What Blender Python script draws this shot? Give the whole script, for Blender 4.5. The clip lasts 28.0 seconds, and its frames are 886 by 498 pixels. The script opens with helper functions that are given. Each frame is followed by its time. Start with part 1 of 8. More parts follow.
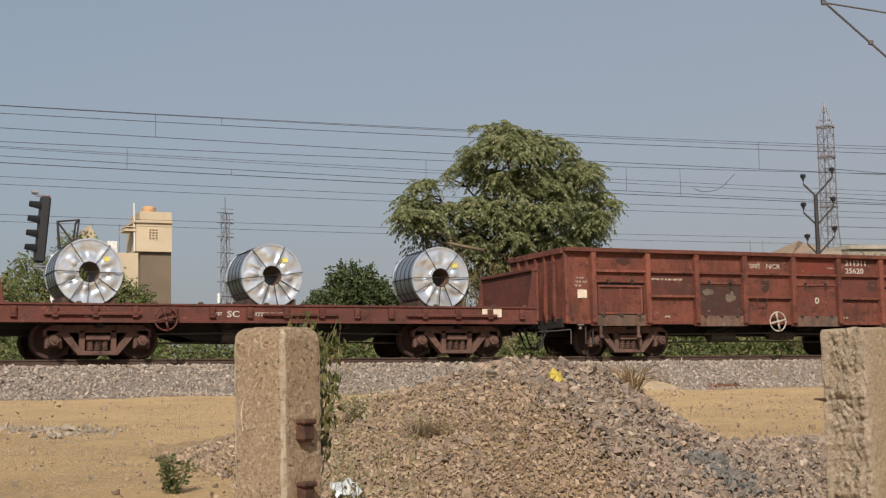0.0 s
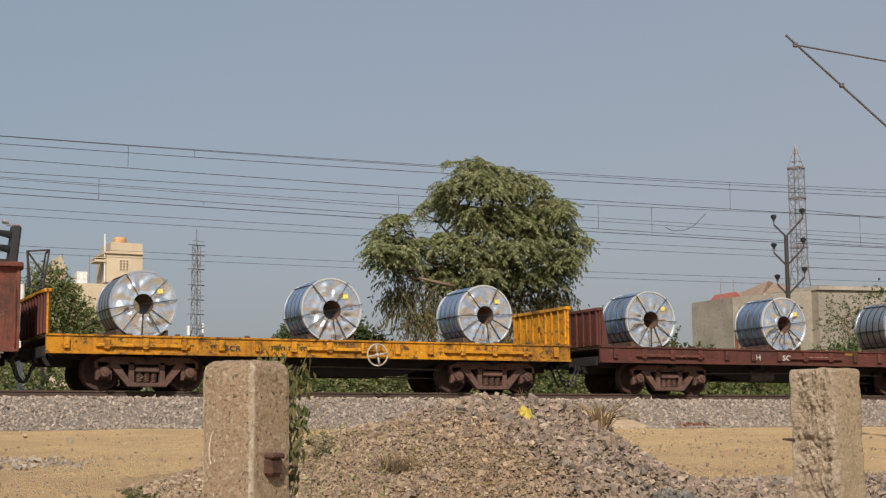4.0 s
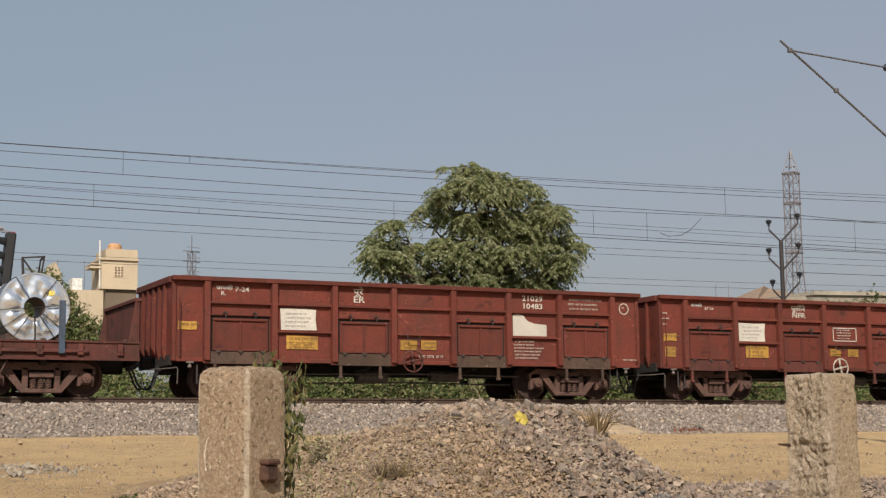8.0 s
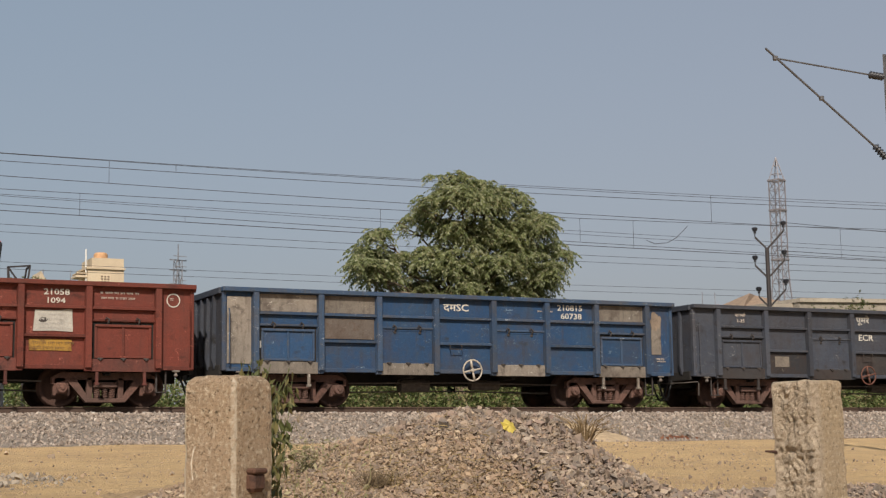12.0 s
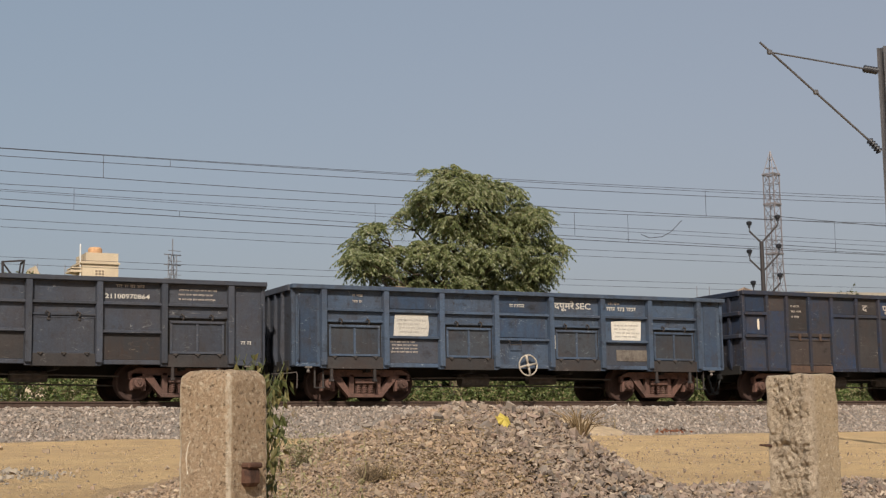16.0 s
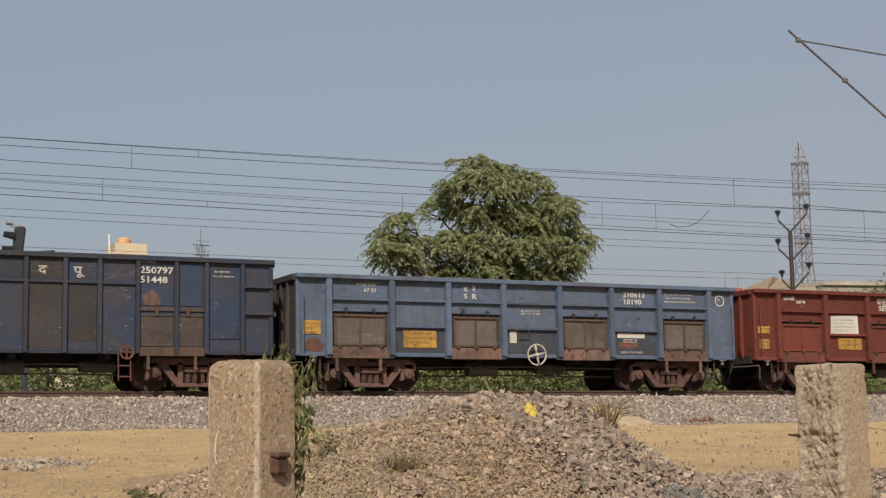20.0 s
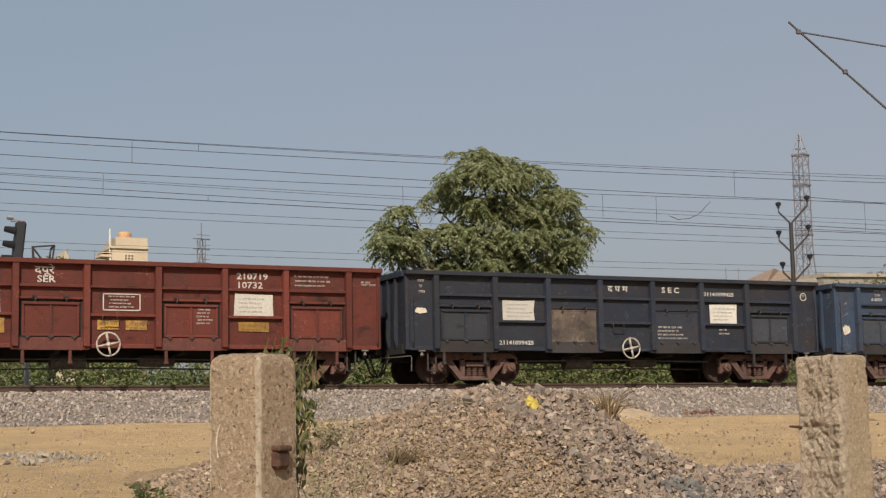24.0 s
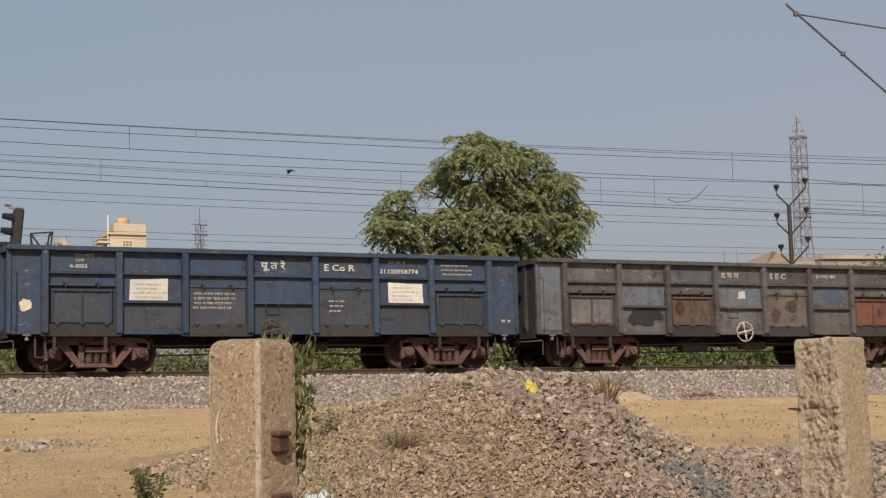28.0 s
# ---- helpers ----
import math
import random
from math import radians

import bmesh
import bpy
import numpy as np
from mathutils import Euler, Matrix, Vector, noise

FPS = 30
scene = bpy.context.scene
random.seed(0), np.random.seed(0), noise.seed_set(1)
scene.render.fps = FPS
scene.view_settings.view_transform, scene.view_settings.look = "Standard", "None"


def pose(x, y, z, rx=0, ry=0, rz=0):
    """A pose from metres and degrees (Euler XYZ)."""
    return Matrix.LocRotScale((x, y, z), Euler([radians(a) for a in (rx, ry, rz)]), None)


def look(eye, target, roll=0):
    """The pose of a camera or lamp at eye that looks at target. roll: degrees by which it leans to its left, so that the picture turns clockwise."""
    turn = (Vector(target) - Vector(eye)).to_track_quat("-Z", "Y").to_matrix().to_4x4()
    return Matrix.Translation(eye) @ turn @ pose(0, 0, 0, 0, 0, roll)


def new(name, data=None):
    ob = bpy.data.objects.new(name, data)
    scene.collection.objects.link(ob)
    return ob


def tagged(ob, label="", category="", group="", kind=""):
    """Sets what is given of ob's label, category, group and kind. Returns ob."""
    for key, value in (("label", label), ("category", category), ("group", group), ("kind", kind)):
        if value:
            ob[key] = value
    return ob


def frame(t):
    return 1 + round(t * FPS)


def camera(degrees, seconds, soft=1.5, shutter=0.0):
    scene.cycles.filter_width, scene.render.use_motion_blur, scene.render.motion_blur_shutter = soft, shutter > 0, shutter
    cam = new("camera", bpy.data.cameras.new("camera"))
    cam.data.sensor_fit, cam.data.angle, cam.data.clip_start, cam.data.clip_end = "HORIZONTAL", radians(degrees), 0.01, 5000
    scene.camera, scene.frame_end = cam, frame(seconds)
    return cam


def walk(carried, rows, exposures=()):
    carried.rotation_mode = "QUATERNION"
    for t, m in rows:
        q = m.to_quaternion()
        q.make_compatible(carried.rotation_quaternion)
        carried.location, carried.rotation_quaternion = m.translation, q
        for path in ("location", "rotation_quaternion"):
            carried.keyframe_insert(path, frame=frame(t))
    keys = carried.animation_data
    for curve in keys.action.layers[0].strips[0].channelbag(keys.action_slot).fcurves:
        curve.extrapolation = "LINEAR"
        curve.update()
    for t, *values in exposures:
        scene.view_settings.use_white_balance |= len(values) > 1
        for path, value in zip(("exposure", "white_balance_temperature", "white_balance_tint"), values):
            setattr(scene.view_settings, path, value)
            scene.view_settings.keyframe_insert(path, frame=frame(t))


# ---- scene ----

# The camera stands on one spot and turns a little in the hand.
def aim(yaw, pitch, roll):
    return pose(0, 0, 1.5, 90 + pitch, 0, yaw) @ pose(0, 0, 0, 0, 0, roll)


CAM = [
    (0, -24.78, 5.92, -1.20), (0.5, -25.29, 5.89, -0.75), (1, -25.59, 5.90, -0.61),
    (1.5, -25.68, 5.93, -0.64), (2, -25.85, 6.08, -0.46), (2.25, -25.89, 6.62, -0.45),
    (2.5, -25.91, 6.91, -0.44), (3, -25.86, 7.15, -0.49), (3.5, -25.86, 7.22, -0.50),
    (5.5, -26.00, 7.33, -0.57), (6, -26.03, 7.40, -0.53), (6.5, -26.06, 7.40, -0.56),
    (7, -26.09, 7.42, -0.60), (7.5, -26.05, 7.46, -0.59), (8, -26.06, 7.46, -0.65),
    (8.5, -26.12, 7.50, -0.63), (9, -26.18, 7.57, -0.61), (9.5, -26.28, 7.61, -0.69),
    (10, -26.34, 7.67, -0.72), (10.5, -26.37, 7.71, -0.77), (11, -26.41, 7.75, -0.76),
    (11.5, -26.48, 7.76, -0.78), (12, -26.57, 7.76, -0.86), (12.5, -26.62, 7.78, -0.82),
    (14.5, -26.74, 7.63, -0.88), (15, -26.76, 7.61, -0.94), (15.5, -26.79, 7.57, -0.97),
    (16, -26.77, 7.54, -0.95), (16.5, -26.69, 7.51, -0.92), (17, -26.61, 7.47, -0.97),
    (17.5, -26.38, 7.45, -0.94), (18, -26.12, 7.44, -0.87), (18.5, -25.93, 7.37, -0.87),
    (19, -25.80, 7.29, -0.82), (19.5, -25.73, 7.21, -0.87), (20, -25.72, 7.17, -0.92),
    (20.5, -25.70, 7.13, -0.99), (21, -25.64, 7.12, -1.14), (21.5, -25.55, 7.08, -1.11),
    (23.5, -25.72, 6.92, -1.15), (24, -25.69, 6.91, -1.13), (24.5, -25.70, 6.89, -1.10),
    (25, -25.65, 6.88, -1.19), (25.5, -25.62, 6.80, -1.18), (26, -25.68, 6.77, -1.32),
    (26.5, -25.69, 6.74, -1.37), (27, -25.68, 6.69, -1.41), (27.5, -25.68, 6.51, -1.42),
    (28, -25.74, 6.32, -1.46),
]
cam = camera(32.58, 28.0, soft=1.3)
walk(cam, [(t, aim(a, b, c)) for t, a, b, c in CAM])

# ---- light ----
SUN_TO = Vector((-0.38, -0.68, 0.64)).normalized()
world = bpy.data.worlds.new("sky")
scene.world = world
world.use_nodes = True
nt = world.node_tree
sky = nt.nodes.new("ShaderNodeTexSky")
sky.sky_type = "NISHITA"
sky.sun_disc = False
sky.sun_elevation = math.asin(SUN_TO.z)
sky.sun_rotation = math.atan2(SUN_TO.x, SUN_TO.y)
sky.air_density, sky.dust_density, sky.ozone_density = 1.0, 4.0, 2.0
back = nt.nodes["Background"]
back.inputs["Strength"].default_value = 0.1
haze = nt.nodes.new("ShaderNodeMix")
haze.data_type = "RGBA"
haze.inputs[0].default_value = 0.55
# thin haze, bluer away from the sun and upwards
dirs = nt.nodes.new("ShaderNodeTexCoord")
dot = nt.nodes.new("ShaderNodeVectorMath")
dot.operation = "DOT_PRODUCT"
dot.inputs[1].default_value = (-1.0, 0.0, 2.2)
nt.links.new(dirs.outputs["Generated"], dot.inputs[0])
span = nt.nodes.new("ShaderNodeMapRange")
span.inputs["From Min"].default_value, span.inputs["From Max"].default_value = -0.3, 0.6
nt.links.new(dot.outputs["Value"], span.inputs["Value"])
tint = nt.nodes.new("ShaderNodeMix")
tint.data_type = "RGBA"
tint.inputs[6].default_value, tint.inputs[7].default_value = (4.35, 4.28, 4.5, 1), (3.55, 4.2, 4.75, 1)
nt.links.new(span.outputs["Result"], tint.inputs[0])
nt.links.new(tint.outputs[2], haze.inputs[7])
nt.links.new(sky.outputs[0], haze.inputs[6])
nt.links.new(haze.outputs[2], back.inputs[0])
sun_data = bpy.data.lights.new("sun", "SUN")
sun_data.energy, sun_data.angle, sun_data.color = 4.9, radians(0.8), (1.0, 0.915, 0.80)
sun = new("sun", sun_data)
sun.matrix_world = look((-40, -60, 90), Vector((-40, -60, 90)) - SUN_TO)
scene.view_settings.exposure = 0.0


# ---- mesh tools ----
class Build:
    """Collects vertices and faces for one mesh."""

    def __init__(self):
        self.v, self.f = [], []

    def hull(self, pts, faces):
        """A convex piece; each face is turned outwards."""
        mid = sum((Vector(p) for p in pts), Vector()) / len(pts)
        n = len(self.v)
        self.v += [tuple(p) for p in pts]
        for face in faces:
            a, b, c = (Vector(pts[i]) for i in face[:3])
            cen = sum((Vector(pts[i]) for i in face), Vector()) / len(face)
            if (b - a).cross(c - a).dot(cen - mid) < 0:
                face = face[::-1]
            self.f.append([n + i for i in face])
        return self

    def box(self, x0, y0, z0, x1, y1, z1, c=0.008):
        lo, hi = (x0, y0, z0), (x1, y1, z1)
        c = min([c] + [abs(h - l) * 0.3 for l, h in zip(lo, hi)])
        pts, key = [], {}
        for i in range(8):
            s = (i & 1, i >> 1 & 1, i >> 2 & 1)
            for ax in range(3):
                p = []
                for k in range(3):
                    edge = hi[k] if s[k] else lo[k]
                    p.append(edge if k == ax else edge + (-c if s[k] else c))
                key[i, ax] = len(pts)
                pts.append(p)
        faces = []
        for ax in range(3):
            o = [k for k in range(3) if k != ax]
            for side in (0, 1):
                q = []
                for u, w in ((0, 0), (1, 0), (1, 1), (0, 1)):
                    q.append(key[(side << ax) | (u << o[0]) | (w << o[1]), ax])
                faces.append(q)
            for u in (0, 1):
                for w in (0, 1):
                    a = (u << o[0]) | (w << o[1])
                    b = a | (1 << ax)
                    faces.append([key[a, o[0]], key[b, o[0]], key[b, o[1]], key[a, o[1]]])
        for i in range(8):
            faces.append([key[i, 0], key[i, 1], key[i, 2]])
        return self.hull(pts, faces)

    def prism(self, poly, axis, a, b):
        """A polygon drawn in the two other axes, pushed from a to b along axis."""
        n = len(self.v)
        m = len(poly)
        o = [k for k in range(3) if k != axis]
        for d in (a, b):
            for p in poly:
                q = [0, 0, 0]
                q[axis], q[o[0]], q[o[1]] = d, p[0], p[1]
                self.v.append(tuple(q))
        area = sum(poly[i][0] * poly[(i + 1) % m][1] - poly[(i + 1) % m][0] * poly[i][1] for i in range(m))
        flip = (area > 0) == ((b > a) == (axis != 1))
        fs = [list(range(n, n + m)), list(range(n + 2 * m - 1, n + m - 1, -1))]
        for i in range(m):
            j = (i + 1) % m
            fs.append([n + j, n + i, n + m + i, n + m + j])
        self.f += [f[::-1] for f in fs] if flip else fs
        return self

    def bar(self, p, q, w, h=None):
        """A straight square bar from p to q."""
        p, q = Vector(p), Vector(q)
        h = h or w
        d = (q - p).normalized()
        side = d.cross(Vector((0, 0, 1)))
        if side.length < 0.05:
            side = Vector((1, 0, 0))
        side.normalize()
        up = side.cross(d)
        pts = [e + side * sx * w / 2 + up * sy * h / 2 for e in (p, q) for sx, sy in ((-1, -1), (1, -1), (1, 1), (-1, 1))]
        return self.hull(pts, [[0, 1, 2, 3], [4, 5, 6, 7], [0, 1, 5, 4], [1, 2, 6, 5], [2, 3, 7, 6], [3, 0, 4, 7]])

    def tube(self, path, r, n=6, caps=True, r1=None):
        """A round tube along a path, tapering from r to r1."""
        path = [Vector(p) for p in path]
        r1 = r if r1 is None else r1
        base = len(self.v)
        ref = Vector((0.3, 0.2, 0.93))
        for k, p in enumerate(path):
            d = (path[min(k + 1, len(path) - 1)] - path[max(k - 1, 0)]).normalized()
            if abs(d.dot(ref)) > 0.96:
                ref = Vector((0.9, 0.3, 0.1))
            s = d.cross(ref).normalized()
            u = s.cross(d)
            rr = r + (r1 - r) * k / max(1, len(path) - 1)
            for i in range(n):
                a = 2 * math.pi * i / n
                self.v.append(tuple(p + (s * math.cos(a) + u * math.sin(a)) * rr))
        for k in range(len(path) - 1):
            for i in range(n):
                j = (i + 1) % n
                a = base + k * n
                self.f.append([a + j, a + i, a + n + i, a + n + j])
        if caps:
            self.f.append(list(range(base, base + n)))
            self.f.append(list(range(base + len(path) * n - 1, base + (len(path) - 1) * n - 1, -1)))
        return self

    def lathe(self, prof, n=24, axis=1, at=(0, 0, 0), closed=True):
        """Turns (radius, along) points about an axis."""
        base = len(self.v)
        o = [k for k in range(3) if k != axis]
        m = len(prof)
        for i in range(n):
            a = 2 * math.pi * i / n
            for r, d in prof:
                q = [0, 0, 0]
                q[axis], q[o[0]], q[o[1]] = d + at[axis], r * math.cos(a) + at[o[0]], r * math.sin(a) + at[o[1]]
                self.v.append(tuple(q))
        for i in range(n):
            j = (i + 1) % n
            for k in range(m if closed else m - 1):
                l = (k + 1) % m
                self.f.append([base + i * m + k, base + j * m + k, base + j * m + l, base + i * m + l])
        return self

    def mesh(self, name, smooth=False):
        me = bpy.data.meshes.new(name)
        me.from_pydata(self.v, [], self.f)
        if smooth:
            me.polygons.foreach_set("use_smooth", [True] * len(me.polygons))
        me.update()
        return me


def turned_out(me):
    bm = bmesh.new()
    bm.from_mesh(me)
    bmesh.ops.recalc_face_normals(bm, faces=bm.faces)
    bm.to_mesh(me)
    bm.free()
    return me


SHAPES = {}


def part(name, b, material, parent=None, label="", kind="", smooth=False, at=None):
    """Links a Build, or a mesh, as one object under parent."""
    me = b.mesh(name, smooth) if isinstance(b, Build) else b
    if material is not None and not me.materials:
        me.materials.append(material)
    ob = new(name, me)
    if parent is not None:
        ob.parent = parent
    if at is not None:
        ob.matrix_basis = at if isinstance(at, Matrix) else pose(*at)
    return tagged(ob, label=label, kind=kind)


def shared(key, material, make, smooth=False):
    """One mesh for each kind of piece and paint."""
    k = (key, material.name)
    if k not in SHAPES:
        if (key, "") not in SHAPES:
            b = Build()
            make(b)
            SHAPES[key, ""] = turned_out(b.mesh(key, smooth))
        me = SHAPES[key, ""].copy()
        me.materials.append(material)
        SHAPES[k] = me
    return SHAPES[k]


def thing(name, at, label, category, group="", kind=""):
    ob = new(name)
    ob.matrix_basis = at
    ob.empty_display_size = 0.3
    return tagged(ob, label, category, group, kind)


def letters(text, size, material, parent, at, name="lettering", align="LEFT"):
    """Painted letters, lying on a side that faces -y."""
    cu = bpy.data.curves.new("text", "FONT")
    cu.body, cu.size, cu.align_x, cu.extrude, cu.resolution_u = text, size, align, 0.002, 2
    cu.offset = size * 0.016
    tmp = bpy.data.objects.new("tmp", cu)
    scene.collection.objects.link(tmp)
    me = bpy.data.meshes.new_from_object(tmp.evaluated_get(bpy.context.evaluated_depsgraph_get()))
    bpy.data.objects.remove(tmp)
    bpy.data.curves.remove(cu)
    me.materials.clear()
    return part(name, me, material, parent, at=pose(at[0], at[1], at[2], 90, 0, 0) @ Matrix.Diagonal((1.25, 1, 1, 1)))


# ---- materials ----
def nodes_of(name):
    m = bpy.data.materials.new(name)
    m.use_nodes = True
    t = m.node_tree
    return m, t, t.nodes["Principled BSDF"]


def noise_node(t, vec, scale, detail=5, rough=0.6):
    n = t.nodes.new("ShaderNodeTexNoise")
    n.inputs["Scale"].default_value, n.inputs["Detail"].default_value, n.inputs["Roughness"].default_value = scale, detail, rough
    t.links.new(vec, n.inputs["Vector"])
    return n.outputs["Fac"]


def ramp(t, fac, lo, hi):
    r = t.nodes.new("ShaderNodeMapRange")
    r.inputs["From Min"].default_value, r.inputs["From Max"].default_value = lo, hi
    t.links.new(fac, r.inputs["Value"])
    return r.outputs["Result"]


def mix(t, fac, a, b):
    m = t.nodes.new("ShaderNodeMix")
    m.data_type = "RGBA"
    for sock, v in ((m.inputs[0], fac), (m.inputs[6], a), (m.inputs[7], b)):
        if isinstance(v, bpy.types.NodeSocket):
            t.links.new(v, sock)
        elif isinstance(v, (int, float)):
            sock.default_value = v
        else:
            sock.default_value = (*v, 1)
    return m.outputs[2]


def coords(t, stretch=(1, 1, 1), shift=True):
    tc = t.nodes.new("ShaderNodeTexCoord")
    mp = t.nodes.new("ShaderNodeMapping")
    mp.inputs["Scale"].default_value = stretch
    t.links.new(tc.outputs["Object"], mp.inputs["Vector"])
    if shift:
        info = t.nodes.new("ShaderNodeObjectInfo")
        mul = t.nodes.new("ShaderNodeMath")
        mul.operation = "MULTIPLY"
        mul.inputs[1].default_value = 37.0
        t.links.new(info.outputs["Random"], mul.inputs[0])
        comb = t.nodes.new("ShaderNodeCombineXYZ")
        for i in range(3):
            t.links.new(mul.outputs[0], comb.inputs[i])
        t.links.new(comb.outputs[0], mp.inputs["Location"])
    return mp.outputs["Vector"]


def bump(t, bsdf, height, strength, dist=0.02):
    b = t.nodes.new("ShaderNodeBump")
    b.inputs["Strength"].default_value, b.inputs["Distance"].default_value = strength, dist
    t.links.new(height, b.inputs["Height"])
    t.links.new(b.outputs[0], bsdf.inputs["Normal"])


def worn(name, base, other, spot, rough=0.75, metal=0.0, big=0.8, spots=(0.58, 0.72), streak=0.5, relief=0.25, shift=True, specular=0.3, scuff=None, grime=0.6):
    """Weathered paint: a base that drifts into other, streaks running down, spots of rust or dirt, and pale scuffs."""
    m, t, bsdf = nodes_of(name)
    v = coords(t, shift=shift)
    col = mix(t, ramp(t, noise_node(t, v, big, 5, 0.65), 0.36, 0.64), base, other)
    down = ramp(t, noise_node(t, coords(t, (3.1, 3.1, 0.28), shift), 1.5, 6, 0.7), 0.5, 0.8)
    k = t.nodes.new("ShaderNodeMath")
    k.operation = "MULTIPLY"
    k.inputs[1].default_value = streak
    t.links.new(down, k.inputs[0])
    col = mix(t, k.outputs[0], col, spot)
    fine = noise_node(t, v, 5.5, 9, 0.72)
    col = mix(t, ramp(t, fine, *spots), col, spot)
    if scuff:
        # broad rusty grime, and soot washed down in runs
        soil_tone = tuple(0.45 * c + 0.55 * d for c, d in zip(spot, (0.062, 0.042, 0.034)))
        k2 = t.nodes.new("ShaderNodeMath")
        k2.operation = "MULTIPLY"
        k2.inputs[1].default_value = grime
        t.links.new(ramp(t, noise_node(t, coords(t, (1, 1, 1.25), shift), 0.95, 9, 0.66), 0.47, 0.66), k2.inputs[0])
        col = mix(t, k2.outputs[0], col, soil_tone)
        k3 = t.nodes.new("ShaderNodeMath")
        k3.operation = "MULTIPLY"
        k3.inputs[1].default_value = grime
        t.links.new(ramp(t, noise_node(t, coords(t, (4.2, 4.2, 0.55), shift), 1.3, 8, 0.72), 0.54, 0.7), k3.inputs[0])
        col = mix(t, k3.outputs[0], col, tuple(c * 0.8 for c in soil_tone))
        col = mix(t, ramp(t, noise_node(t, coords(t, (1.6, 1.6, 4.5), shift), 3.2, 9, 0.78), 0.6, 0.74), col, scuff)
        # dark dabs, and fine scratched and chalked lines
        col = mix(t, ramp(t, noise_node(t, coords(t, (1.2, 1.2, 1.9), shift), 1.5, 6, 0.62), 0.6, 0.74), col, tuple(c * 0.55 for c in spot))
        line = noise_node(t, coords(t, (1.0, 1.0, 2.4), shift), 2.6, 2, 0.5)
        away = t.nodes.new("ShaderNodeMath")
        away.operation = "SUBTRACT"
        away.inputs[1].default_value = 0.5
        t.links.new(line, away.inputs[0])
        ab = t.nodes.new("ShaderNodeMath")
        ab.operation = "ABSOLUTE"
        t.links.new(away.outputs[0], ab.inputs[0])
        both = t.nodes.new("ShaderNodeMath")
        both.operation = "MULTIPLY"
        t.links.new(ramp(t, ab.outputs[0], 0.006, 0.002), both.inputs[0])
        t.links.new(ramp(t, noise_node(t, v, 2.1, 5, 0.7), 0.54, 0.6), both.inputs[1])
        col = mix(t, both.outputs[0], col, tuple(min(0.6, c * 1.6) for c in scuff))
    grain = noise_node(t, v, 42, 5, 0.7)
    dark = t.nodes.new("ShaderNodeMix")
    dark.data_type, dark.blend_type = "RGBA", "MULTIPLY"
    dark.inputs[0].default_value = 0.5
    t.links.new(col, dark.inputs[6])
    t.links.new(ramp(t, grain, 0.2, 0.65), dark.inputs[7])
    out = dark.outputs[2]
    if shift:
        hsv = t.nodes.new("ShaderNodeHueSaturation")
        info = t.nodes.new("ShaderNodeObjectInfo")
        vr = t.nodes.new("ShaderNodeMapRange")
        vr.inputs["To Min"].default_value, vr.inputs["To Max"].default_value = 0.82, 1.22
        t.links.new(info.outputs["Random"], vr.inputs["Value"])
        t.links.new(vr.outputs["Result"], hsv.inputs["Value"])
        t.links.new(out, hsv.inputs["Color"])
        out = hsv.outputs["Color"]
    t.links.new(out, bsdf.inputs["Base Color"])
    bsdf.inputs["Roughness"].default_value, bsdf.inputs["Metallic"].default_value = rough, metal
    bsdf.inputs["Specular IOR Level"].default_value = specular
    # rust scabs and shallow dents
    dent = t.nodes.new("ShaderNodeMath")
    dent.operation = "MULTIPLY_ADD"
    dent.inputs[1].default_value = 3.0 if scuff else 0.0
    t.links.new(noise_node(t, v, 1.9, 2, 0.4), dent.inputs[0])
    t.links.new(fine, dent.inputs[2])
    bump(t, bsdf, dent.outputs[0], relief, 0.03)
    return m


def plain(name, base, rough=0.7, metal=0.0, vary=0.25, scale=4.0, relief=0.1):
    m, t, bsdf = nodes_of(name)
    v = coords(t)
    n = noise_node(t, v, scale, 6)
    col = mix(t, ramp(t, n, 0.3, 0.7), tuple(c * (1 - vary) for c in base), tuple(min(1, c * (1 + vary)) for c in base))
    t.links.new(col, bsdf.inputs["Base Color"])
    bsdf.inputs["Roughness"].default_value, bsdf.inputs["Metallic"].default_value = rough, metal
    if relief:
        bump(t, bsdf, noise_node(t, v, scale * 6, 5), relief)
    return m


